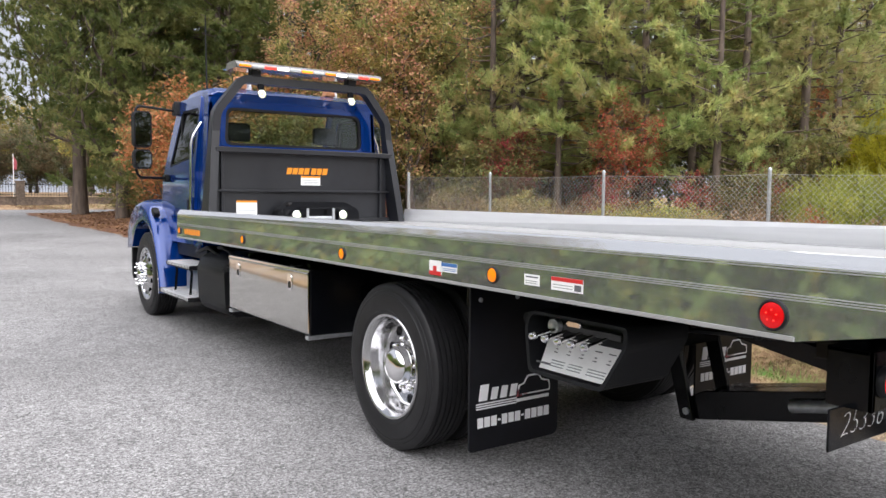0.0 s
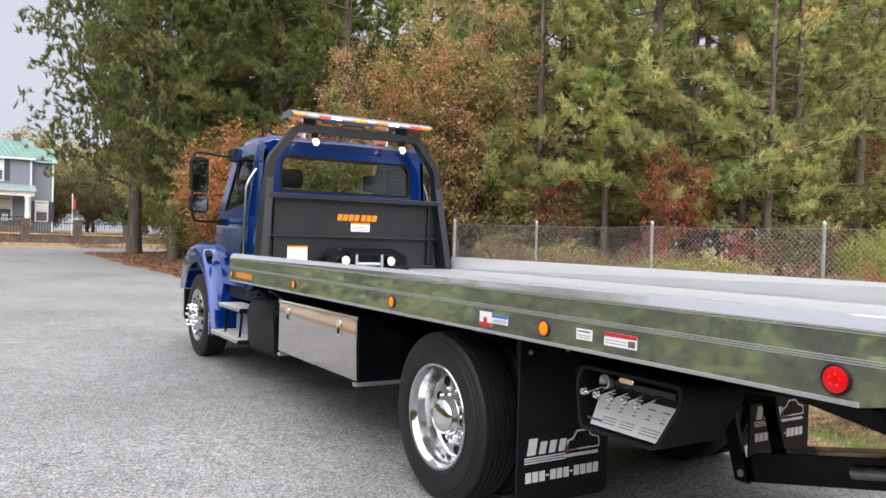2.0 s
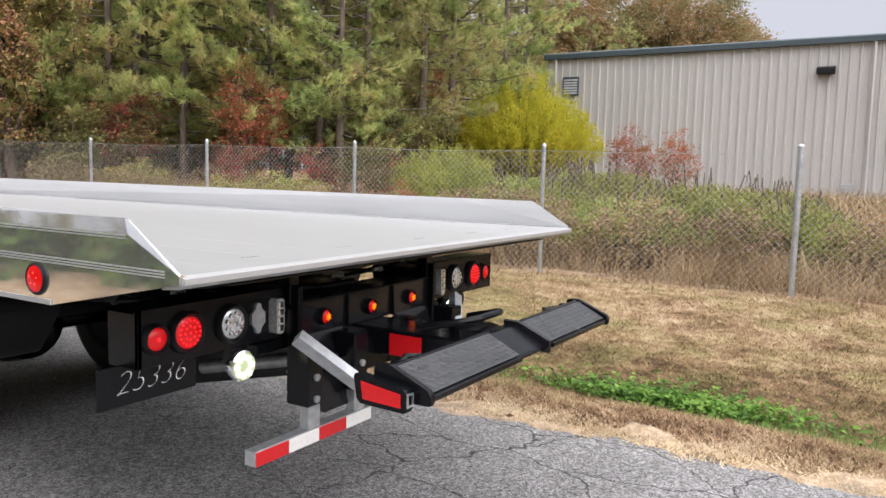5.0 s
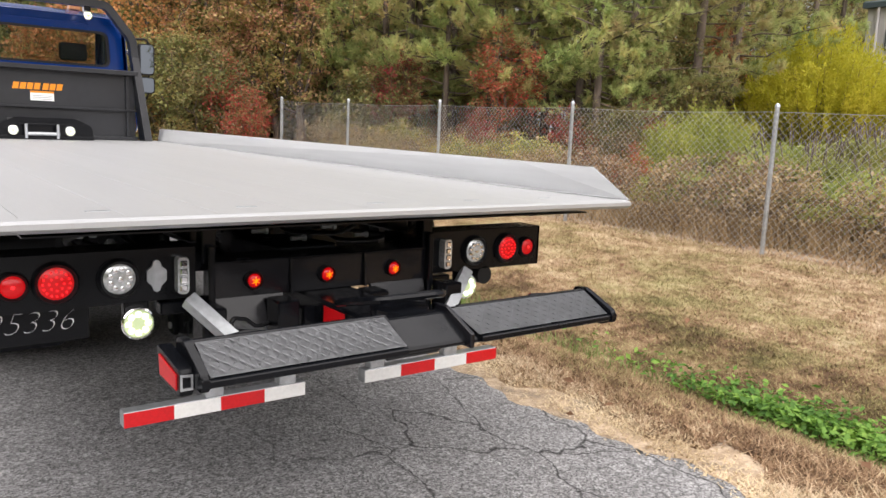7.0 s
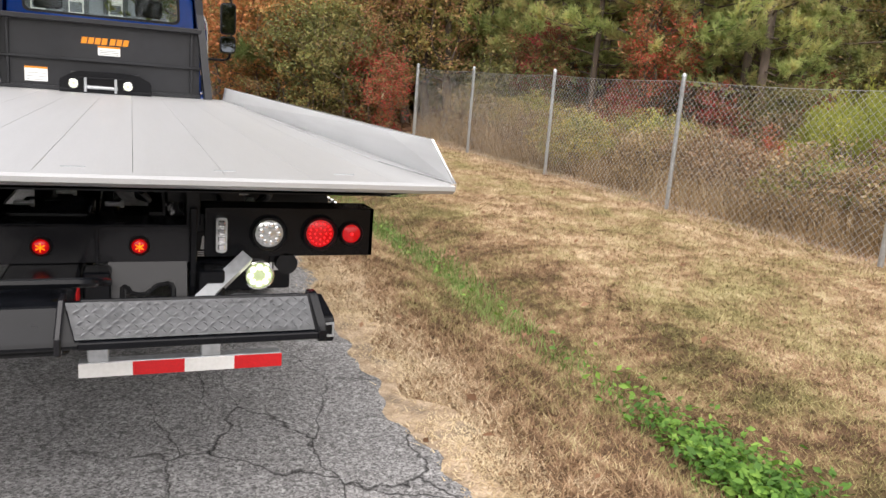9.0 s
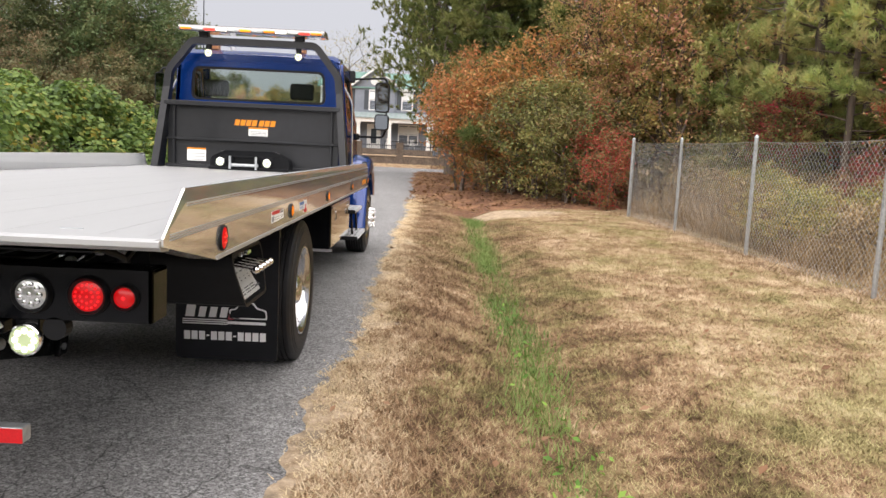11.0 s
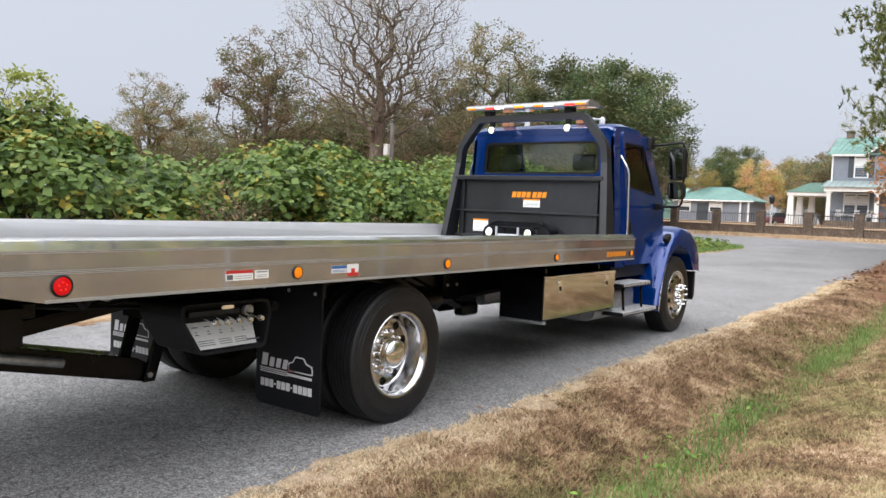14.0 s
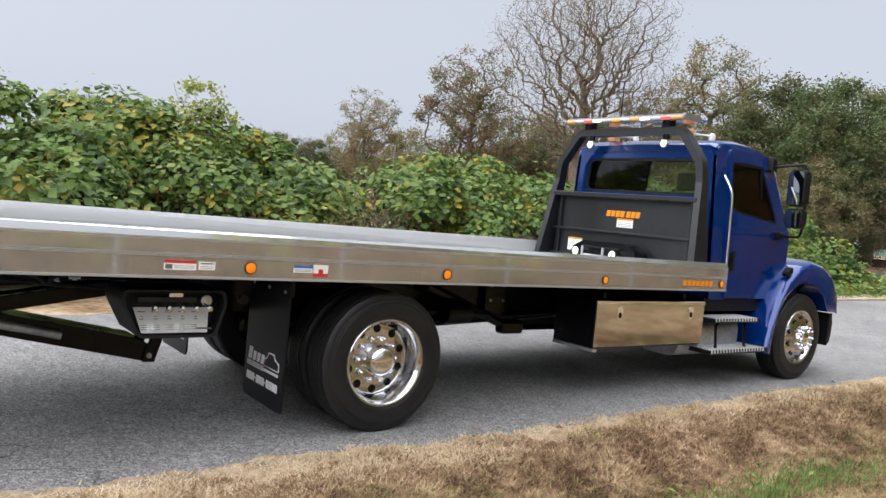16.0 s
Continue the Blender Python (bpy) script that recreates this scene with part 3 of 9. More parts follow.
# the road is its own sheet with a broken edge
rx = np.concatenate([np.arange(-60, -5, 1.0), np.arange(-5, 1.0, 0.25), np.arange(1.0, 2.0, 0.05), np.arange(2.0, 60, 1.0)])
ry = np.concatenate([np.arange(-70, -8, 2.0), np.arange(-8, 22, 0.1), np.arange(22, 42.4, 0.2)])
X, Y = np.meshgrid(rx, ry)
Z = road_height(np.clip(Y, -12, 60)) + 0.004 * np.sin(1.1 * X) * np.sin(0.7 * Y) - 0.014 * smoothstep(-0.02, 0.10, in_road(X, Y))
nx = len(rx)
i, j = np.meshgrid(np.arange(nx - 1), np.arange(len(ry) - 1))
a = (j * nx + i).ravel()
quads = np.stack([a, a + 1, a + nx + 1, a + nx], -1)
cx, cy = X.ravel()[quads].mean(1), Y.ravel()[quads].mean(1)
road = mesh_object("road", np.stack([X, Y, Z], -1).reshape(-1, 3), quads[in_road(cx, cy) < 0.12], M["asphalt"],
                   label="worn grey asphalt lane with cracks and broken edges", smooth=True)
tagged(road, category="road", kind="structure")


def patch(name, label, mat, inside, x0, x1, y0, y1, step, lift, kind_of="ground"):
    """A thin sheet over the ground where inside(x, y) is above nought."""
    px, py = np.arange(x0, x1, step), np.arange(y0, y1, step)
    X, Y = np.meshgrid(px, py)
    w = inside(X, Y)
    Z = height(X, Y) + np.minimum(lift, w * 0.06)
    n0 = len(px)
    i, j = np.meshgrid(np.arange(n0 - 1), np.arange(len(py) - 1))
    a = (j * n0 + i).ravel()
    q = np.stack([a, a + 1, a + n0 + 1, a + n0], -1)
    keep = w.ravel()[q].max(1) > -0.05
    ob = mesh_object(name, np.stack([X, Y, Z], -1).reshape(-1, 3), q[keep], M[mat], label=label, smooth=True)
    return tagged(ob, category=kind_of, kind="structure")


patch("leaf_litter", "brown bank of fallen leaves under the trees", "litter",
      lambda x, y: np.minimum(np.minimum(x - 1.45 + 0.3 * smoothstep(17, 30, y) - 0.9 * (1 - smoothstep(15, 18, y)), 36.2 - y), y - 13.2 - 0.35 * np.sin(1.9 * x) + 0.25 * (5 - x)) + 0.12 * np.sin(3 * x + 2 * y),
      0.8, 22, 11, 37, 0.25, 0.03)
patch("pale_dirt", "bare pale dirt worn through beside the road", "sand",
      lambda x, y: 0.55 - ((x - 3.9) / 1.5) ** 2 - ((y - 12.2) / 1.3) ** 2 + 0.15 * np.sin(4 * x + y), 1.6, 6.2, 10, 15, 0.15, 0.02)


# flat stones laid along the far kerb of the lane
slab_edge = thing("stone_kerb", "row of flat weathered sandstone slabs beside the road", "kerb", kind="structure")
y = 5.2
while y < 20.5:
    ln = 0.9 + 0.5 * random.random()
    w = 0.55 + 0.2 * random.random()
    bm = bmesh.new()
    z = float(road_height(y + ln / 2))
    box(bm, (-3.78 - w, y, z - 0.08), (-3.72 - 0.06 * random.random(), y + ln - 0.02, z + 0.035 + 0.02 * random.random()), 0.015)
    part("slab", bm, "slab", slab_edge)
    y += ln


def leaves(n, centres, size, up=0.4, squash=1.0, facing=None, simple=False):
    """n leaves at the centres, turned at random; up draws their faces to the sky, facing gives each a side to face."""
    nrm = rng.normal(0, 1, (n, 3))
    nrm[:, 2] = np.abs(nrm[:, 2]) + up
    if facing is not None:
        nrm = nrm * 0.5 + facing * 1.6
    nrm /= np.linalg.norm(nrm, axis=1)[:, None]
    ref = rng.normal(0, 1, (n, 3))
    u = np.cross(nrm, ref)
    u /= np.linalg.norm(u, axis=1)[:, None]
    w = np.cross(nrm, u)
    s = (size * rng.uniform(0.6, 1.3, n))[:, None]
    c = centres
    if simple:
        v = np.stack([c - u * s, c + u * s * 0.7 + w * s * 0.6 * squash, c + u * s * 0.7 - w * s * 0.6 * squash], 1).reshape(-1, 3)
        return v, np.arange(n)[:, None] * 3 + np.array([[0, 1, 2]])
    v = np.stack([c - u * s, c + w * s * 0.55 * squash + nrm * s * 0.18, c + u * s, c - w * s * 0.55 * squash + nrm * s * 0.18], 1).reshape(-1, 3)
    k = np.arange(n)[:, None] * 4
    return v, np.concatenate([k + np.array([[0, 1, 2]]), k + np.array([[0, 2, 3]])])


# ---- grass: many blades ----
def blades(name, label, mat, x, y, h_lo, h_hi, width, lean, count_each=1, lift=0.0):
    """One narrow three-cornered blade at each place."""
    n = len(x)
    z = height(x, y) + lift
    ang = rng.uniform(0, 2 * np.pi, n)
    hgt = rng.uniform(h_lo, h_hi, n)
    bend = rng.uniform(0.2, 1.0, n) * lean * hgt
    dirx, diry = np.cos(ang), np.sin(ang)
    px, py = -diry * width / 2, dirx * width / 2
    base = np.stack([x, y, z - 0.001], -1)
    side = np.stack([px, py, 0 * px], -1)
    tip = base + np.stack([dirx * bend, diry * bend, hgt], -1)
    v = np.stack([base - side, base + side, tip], 1).reshape(-1, 3)
    f = np.arange(n)[:, None] * 3 + np.array([[0, 1, 2]])
    ob = mesh_object(name, v, f, M[mat], label=label)
    return tagged(ob, category="grass", kind="stuff")


def scatter(n, x0, x1, y0, y1):
    return rng.uniform(x0, x1, n), rng.uniform(y0, y1, n)


lattice = np.random.default_rng(77).random((64, 64))


def cloudy(x, y, size):
    """Smooth noise from 0 to 1 with clumps of the given size."""
    u, v = np.asarray(x) / size + 31.3, np.asarray(y) / size + 17.7
    i, j = np.floor(u).astype(int), np.floor(v).astype(int)
    a, b = u - i, v - j
    a, b = a * a * (3 - 2 * a), b * b * (3 - 2 * b)
    at = lambda p, q: lattice[p % 64, q % 64]
    return (at(i, j) * (1 - a) + at(i + 1, j) * a) * (1 - b) + (at(i, j + 1) * (1 - a) + at(i + 1, j + 1) * a) * b


def clumpy(x, y):
    return 0.1 + 0.35 * cloudy(x, y, 0.7) + 0.4 * cloudy(x, y, 0.23) + 0.3 * cloudy(x, y, 0.09)


def ragged(x, y):
    return 0.05 * np.sin(2.3 * y) + 0.04 * np.sin(5.9 * y + 1) + 0.03 * np.sin(13.7 * y) + 0.025 * np.sin(31 * y + 9 * x)


patch("road_edge_dirt", "pale sandy dirt and straw along the broken road edge", "sand",
      lambda x, y: np.minimum(in_road(x, y) + 0.02, 0.40 * (cloudy(x, y, 0.35) - 0.25) + 0.14 * (cloudy(x, y, 0.11) - 0.5) + 0.6 * ragged(x, y) - in_road(x, y)), 1.3, 2.2, -7.5, 15.5, 0.04, 0.004)

x, y = scatter(620000, 1.5, 6.9, -6.5, 9)
x2, y2 = scatter(90000, 1.5, 6.9, 9, 15)
x3, y3 = scatter(26000, 6.9, 11.5, -8, 4)
x, y = np.concatenate([x, x2, x3]), np.concatenate([y, y2, y3])
edge = in_road(x, y)
keep = (edge > 0.02 + 0.6 * ragged(x, y) + 0.34 * (cloudy(x, y, 0.35) - 0.25) + 0.12 * (cloudy(x, y, 0.11) - 0.5) + rng.random(len(x)) ** 3 * 0.25) & (rng.random(len(x)) < 0.35 + 0.9 * clumpy(x, y))
x, y = x[keep], y[keep]
dryish = rng.random(len(x)) < np.clip(1.05 - 0.75 * (x - 1.7) - 1.1 * (cloudy(x, y, 0.6) - 0.5) - 0.7 * (cloudy(x, y, 0.2) - 0.5), 0.04, 0.92)
blades("grass_dry", "brown straw-like dead grass on the road verge", "dry", x[dryish], y[dryish], 0.012, 0.045, 0.007, 2.6)
blades("grass", "short patchy tan and green turf", "turf", x[~dryish], y[~dryish], 0.008, 0.030, 0.006, 2.6)
n = 80000
y = rng.uniform(-7, 15, n)
x = 1.5 + rng.normal(0.10, 0.12, n) + 0.05 * np.sin(2.3 * y) + 0.04 * np.sin(5.9 * y)
keep = (in_road(x, y) > 0.0 - 0.14 * rng.random(n) ** 2) & (rng.random(n) < 0.35 + 0.65 * (np.sin(1.9 * y) * np.sin(4.3 * y + 1) > -0.3))
blades("edge_straw", "pale straw and grit along the broken road edge", "straw", x[keep], y[keep], 0.004, 0.02, 0.009, 3.5)
y = rng.uniform(-6.5, 12, 12000)
x = 2.82 + 0.01 * y + rng.normal(0, 0.11, len(y)) + 0.05 * np.sin(1.9 * y)
keep = rng.random(len(x)) < 0.25 + 0.75 * (np.sin(1.1 * y + 0.4) > -0.55)
blades("ditch_grass", "fresh green grass along the ditch", "lush", x[keep], y[keep], 0.03, 0.09, 0.010, 1.0)
x, y = scatter(30000, -11, -3.9, 14, 33)
keep = in_road(x, y) > 0.15
blades("corner_grass", "green grass and weeds on the street corner", "lush", x[keep], y[keep], 0.04, 0.15, 0.03, 1.2)
x, y = scatter(9000, -10, -3.9, 14, 31.5)
keep = (in_road(x, y) > 0.5) & (cloudy(x, y, 1.1) > 0.35)
v, f = leaves(keep.sum(), np.stack([x, y, height(x, y) + rng.uniform(0.05, 0.25, len(x))], -1)[keep], 0.07, 1.6, 1.5)
corner = tagged(mesh_object("creeping_vines", v, f, M["kudzu"], label="broad green vine leaves creeping over the street corner"), category="vines", kind="stuff")
x, y = scatter(14000, -30, 34, 42, 49.6)
blades("street_grass", "tan green grass strip by the brick wall", "turf", x, y, 0.04, 0.10, 0.05, 1.0)
x, y = scatter(5000, 6.2, 7.3, -8, 12)
keep = np.abs(x - 6.55 - 0.02 * (5 - y)) < 0.35
blades("fence_foot_weeds", "low bleached weeds along the foot of the fence", "straw", x[keep], y[keep], 0.02, 0.10, 0.012, 2.6)
x, y = scatter(26000, 6.7, 10.0, -8, 13)
keep = (x > 6.85 - 0.028 * (y - 2) * (y < 2)) & (cloudy(x, y, 0.9) > 0.22)
blades("fence_weeds", "brown dry weeds tangled behind the fence", "weed", x[keep], y[keep], 0.12, 0.62, 0.013, 1.3)
x, y = scatter(3600, 6.75, 9.5, 4, 13)
keep = cloudy(x, y, 0.8) > 0.40
blades("dead_stalks", "grey brown arching dead stalks behind the fence", "weed", x[keep], y[keep], 0.35, 1.25, 0.012, 0.9)
x, y = scatter(30000, 8.0, 25.5, -12, 14)
blades("field_weeds", "tall dry field grass before the metal building", "weed", x, y, 0.12, 0.6, 0.035, 1.5)
x, y = scatter(16000, 9.5, 25.5, -12, 14)
blades("field_grass", "tan field grass", "dry", x, y, 0.1, 0.45, 0.04, 1.6)


x, y = scatter(5200, 1.3, 9, 13.5, 34)
keep = (in_road(x, y) > -0.1)
x, y = x[keep], y[keep]
v, f = leaves(len(x), np.stack([x, y, height(x, y) + 0.05], -1), 0.06, 2.0)
tagged(mesh_object("fallen_leaves", v, f, M["fallen"], label="scattered fallen brown leaves under the trees"), category="leaves", kind="stuff")
x, y = scatter(150, 1.4, 6.5, -6, 12)
v, f = leaves(len(x), np.stack([x, y, height(x, y) + 0.04], -1), 0.032, 2.5)
tagged(mesh_object("stray_leaves", v, f, M["fallen"], label="stray dry leaves on the verge"), category="leaves", kind="stuff")
n = 2400
WEED_Y = -3.0
y = np.concatenate([rng.normal(WEED_Y, 0.45, n // 2), rng.uniform(-5.5, 3, n // 16), rng.normal(WEED_Y - 0.4, 0.4, n - n // 2 - n // 16)])
x = 2.82 + rng.normal(0, 0.10, len(y))
v, f = leaves(len(x), np.stack([x, y, height(x, y) + rng.uniform(0.03, 0.12, len(x))], -1), 0.026, 1.2)
tagged(mesh_object("ditch_weeds", v, f, M["lime"], label="bright green broadleaf weeds in the ditch"), category="weeds", kind="stuff")


# ---- trees and shrubs ----
def limb_mesh(name, P, parent, R, mat, thing_ob):
    """Tapered limbs: one short frustum from each node's parent to the node, thick ones with more sides."""
    idx = np.arange(len(P))[parent >= 0]
    verts, faces, at = [], [], 0
    for sides, sel in ((7, idx[R[idx] > 0.03]), (3, idx[R[idx] <= 0.03])):
        if not len(sel):
            continue
        a, b = P[parent[sel]], P[sel]
        d = b - a
        d /= np.linalg.norm(d, axis=1)[:, None] + 1e-9
        ref = np.where(np.abs(d[:, 2:3]) > 0.8, np.array([[1.0, 0, 0]]), np.array([[0, 0, 1.0]]))
        u = np.cross(d, ref)
        u /= np.linalg.norm(u, axis=1)[:, None]
        w = np.cross(d, u)
        ra = np.minimum(R[parent[sel]], R[sel] * 1.5)[:, None, None]
        rb = R[sel][:, None, None]
        k = 2 * np.pi * np.arange(sides) / sides
        off = u[:, None, :] * np.cos(k)[None, :, None] + w[:, None, :] * np.sin(k)[None, :, None]
        v = np.concatenate([a[:, None, :] + off * ra, b[:, None, :] + off * rb], 1)
        j = np.arange(sides)
        f = np.stack([j, (j + 1) % sides, (j + 1) % sides + sides, j + sides], -1)
        verts.append(v.reshape(-1, 3))
        faces.append((np.arange(len(sel))[:, None, None] * 2 * sides + f[None]).reshape(-1, 4) + at)
        at += len(sel) * 2 * sides
    return mesh_object(name, np.concatenate(verts), np.concatenate(faces), M[mat], thing_ob, smooth=True)


def grow(g, tall, wide, low, tips, trunk, stems, sweep_up, twig, kink=1.0):
    """Limbs that reach for points spread through an uneven crown: each new tip joins the nearest limb."""
    P, parent, reach = [], [], []
    for k in range(stems):
        a, off = g.uniform(0, 6.28), (0.0 if stems == 1 else 0.12 * wide)
        x, y = off * math.cos(a), off * math.sin(a)
        lean_x, lean_y = (g.normal(0, 0.03, 2) if stems == 1 else (0.16 * math.cos(a), 0.16 * math.sin(a)))
        up = tall * (0.62 if stems == 1 else 0.35)
        for i in range(8):
            t = i / 7
            if k and i == 0:
                continue
            P.append((x + lean_x * up * t + g.normal(0, 0.012) * tall * (i > 0) * 0.5, y + lean_y * up * t + g.normal(0, 0.012) * tall * (i > 0) * 0.5, -0.3 + (up + 0.3) * t))
            parent.append(-1 if i == 0 else (0 if i == 1 else len(P) - 2))
            reach.append(up * t)
    mid, half = tall * (low + 1) / 2, tall * (1 - low) / 2
    lobes = g.normal(0, 1, (9, 3))
    lobes /= np.linalg.norm(lobes, axis=1)[:, None]
    u = g.normal(0, 1, (tips, 3))
    u /= np.linalg.norm(u, axis=1)[:, None]
    bulge = 0.70 + 0.36 * np.clip((u @ lobes.T), 0, 1).max(1) ** 3
    r = (0.12 + 0.88 * g.random(tips) ** 0.42) * bulge
    goal = u * r[:, None] * np.array([wide, wide, half]) + np.array([0, 0, mid])
    goal[:, 2] = np.maximum(goal[:, 2], 0.06 * tall)
    order = np.argsort(np.linalg.norm(goal - np.array([0, 0, tall * max(low, 0.2)]), axis=1))
    P, parent, reach = list(map(np.array, P)), list(parent), list(reach)
    ends = []
    seg = tall * 0.055
    A = np.zeros((len(P) + tips * 12, 3))
    L = np.zeros(len(A))
    n = len(P)
    A[:n], L[:n] = np.array(P), reach
    par = np.full(len(A), -1)
    par[:n] = parent
    for i in order:
        q = goal[i]
        d = np.linalg.norm(A[:n] - q, axis=1)
        cost = d + 0.22 * L[:n] + 1.2 * np.maximum(0, A[:n, 2] - q[2] + 0.15 * d)
        cost[A[:n, 2] < 0.12 * tall if stems == 1 else A[:n, 2] < 0] += 1e3
        j = int(np.argmin(cost))
        steps = int(min(8, max(2, d[j] / seg)))
        p0 = A[j].copy()
        bend = g.normal(0, 0.07 * kink, 3) * d[j] + np.array([0, 0, -sweep_up * d[j]])
        last = j
        for k in range(1, steps + 1):
            t = k / steps
            A[n] = p0 + (q - p0) * t + bend * 4 * t * (1 - t) * 0.5 + (g.normal(0, 0.018 * kink, 3) * d[j] if k < steps else 0)
            par[n], L[n] = last, L[last] + d[j] / steps
            last = n
            n += 1
        ends.append(last)
    A, par = A[:n], par[:n]
    load = np.zeros(n)
    load[ends] = 1
    for i in range(n - 1, 0, -1):
        if par[i] >= 0:
            load[par[i]] += load[i]
    R = trunk * np.maximum(load / tips * stems, 1e-4) ** 0.52
    flare = 1 + 0.5 * np.exp(-np.maximum(A[:, 2], 0) / (0.04 * tall))
    return A, par, np.maximum(R, twig) * flare, np.array(ends)


def crown_tree(seed, tall, wide, mat, count, label, leaf=0.05, bark="bark", low=0.3, name="broadleaf_tree", group="trees at the wood's edge",
               tips=260, clump=0.3, trunk=None, stems=1, sweep_up=0.10, near=False, twig=0.0035, kink=1.0):
    """A broadleaf tree or shrub: forking limbs, and leaves in clumps round the twig ends."""
    g = np.random.default_rng(seed)
    tree = thing(name, label, "tree" if tall > 4 else "shrub", group)
    A, par, R, ends = grow(g, tall, wide, low, tips, trunk or 0.012 * tall + 0.02, stems, sweep_up, twig, kink)
    limb_mesh("trunk", A, par, R, bark, tree)
    if count:
        share = g.gamma(2.0, 1.0, len(ends))
        pick = g.choice(len(ends), count, p=share / share.sum())
        e = ends[pick]
        back = g.random((count, 1)) ** 2
        pos = A[e] * (1 - back) + A[par[e]] * back + g.normal(0, 1, (count, 3)) * clump * np.array([0.62, 0.62, 0.42])
        pos[:, 2] = np.maximum(pos[:, 2], 0.05)
        v, f = leaves(count, pos, leaf, 0.5, simple=not near)
        mesh_object("crown", v, f, M[mat], tree)
    return tree


def pine_tree(seed, tall, wide, first, tufts, mat, size=0.19, per=34, label="tall pine with a dark trunk and shaggy green needles", spray=0.5, thick=0.014):
    """A pine: straight trunk, rising boughs with side twigs, and a brush of needles at the end of each twig."""
    g = np.random.default_rng(seed)
    tree = thing("pine_tree", label, "tree", "trees at the wood's edge")
    P, par, R = [], [], []
    bow = g.normal(0, 0.012, 2) * tall
    for i in range(10):
        t = i / 9
        P.append(np.array([bow[0] * math.sin(3 * t), bow[1] * math.sin(2.5 * t), -0.3 + (tall + 0.3) * t]))
        par.append(i - 1)
        R.append(tall * 0.0105 * (1 - 0.93 * t))
    spots, aim = [], []
    boughs = int(tall * 4.6)
    for i in range(boughs):
        t = first + (0.985 - first) * (i + g.random()) / boughs
        a = g.uniform(0, 2 * math.pi)
        ln = wide * (1 - ((t - first) / (1.02 - first)) ** 1.4) ** 0.75 * g.uniform(0.55, 1.1) + 0.25
        out = np.array([math.cos(a), math.sin(a), 0.0])
        rise = -0.05 + 0.55 * (t - first) + g.normal(0, 0.10)
        at = int(min(8, t * 9))
        p = P[at] + (P[at + 1] - P[at]) * (t * 9 - at)
        last, line = at, [p]
        for k in range(1, 5):
            s = k / 4
            q = p + out * ln * s + np.array([0, 0, (rise * s + 0.16 * s * s) * ln]) + g.normal(0, 0.035, 3) * ln
            line.append(q)
        P.append(p), par.append(at), R.append(0.012 + 0.008 * ln)
        last = len(P) - 1
        for k, q in enumerate(line[1:]):
            P.append(q), par.append(last), R.append((0.012 + 0.008 * ln) * (0.85 - 0.2 * k))
            last = len(P) - 1
        for k in range(max(3, int(tufts * ln / wide))):
            s = 0.22 + 0.78 * g.random() ** 0.8
            c = line[min(3, int(s * 4))] * (1 - s * 4 % 1) + line[min(4, int(s * 4) + 1)] * (s * 4 % 1)
            d = out + g.normal(0, 0.75, 3) + np.array([0, 0, 0.25])
            d /= np.linalg.norm(d)
            tip = c + d * g.uniform(0.10, 0.20 + 0.22 * ln * (1.1 - s))
            spots.append(tip)
            aim.append(d + np.array([0, 0, 0.35]))
    limb_mesh("trunk", np.array(P), np.array(par), np.array(R), "bark", tree)
    c, d0 = np.repeat(np.array(spots), per, 0), np.repeat(np.array(aim), per, 0)
    d = d0 * 0.8 + g.normal(0, spray, c.shape)
    d /= np.linalg.norm(d, axis=1)[:, None]
    c = c - d0 * g.random((len(c), 1)) * size * 0.9
    ln = g.uniform(0.6, 1.15, len(c))[:, None] * size
    w = np.cross(d, g.normal(0, 1, c.shape))
    w /= np.linalg.norm(w, axis=1)[:, None]
    v = np.stack([c - w * thick, c + w * thick, c + d * ln], 1).reshape(-1, 3)
    mesh_object("crown", v, np.arange(len(c))[:, None] * 3 + np.array([[0, 1, 2]]), M[mat], tree)
    return tree


def round_pine(seed, tall, wide, low, tips, mat, label, size=0.19, per=26):
    """An old pine with an uneven crown: crooked limbs, and brushes of needles gathered round their ends."""
    g = np.random.default_rng(seed)
    tree = thing("pine_tree", label, "tree", "trees at the wood's edge")
    A, par, R, ends = grow(g, tall, wide, low, tips, tall * 0.014, 1, 0.08, 0.006)
    limb_mesh("trunk", A, par, R, "bark", tree)
    out = A[ends] - A[par[ends]]
    out /= np.linalg.norm(out, axis=1)[:, None]
    k = np.repeat(np.arange(len(ends)), 7)
    spot = A[ends][k] + g.normal(0, 0.26, (len(k), 3)) * np.array([1, 1, 0.6])
    aim = out[k] * 0.6 + g.normal(0, 0.45, spot.shape) + np.array([0, 0, 0.45])
    c, d0 = np.repeat(spot, per, 0), np.repeat(aim, per, 0)
    d = d0 * 0.8 + g.normal(0, 0.5, c.shape)
    d /= np.linalg.norm(d, axis=1)[:, None]
    c = c - d0 * g.random((len(c), 1)) * size * 0.9
    w = np.cross(d, g.normal(0, 1, c.shape))
    w /= np.linalg.norm(w, axis=1)[:, None]
    ln = g.uniform(0.6, 1.15, len(c))[:, None] * size
    v = np.stack([c - w * 0.017, c + w * 0.017, c + d * ln], 1).reshape(-1, 3)
    mesh_object("crown", v, np.arange(len(c))[:, None] * 3 + np.array([[0, 1, 2]]), M[mat], tree)
    return tree


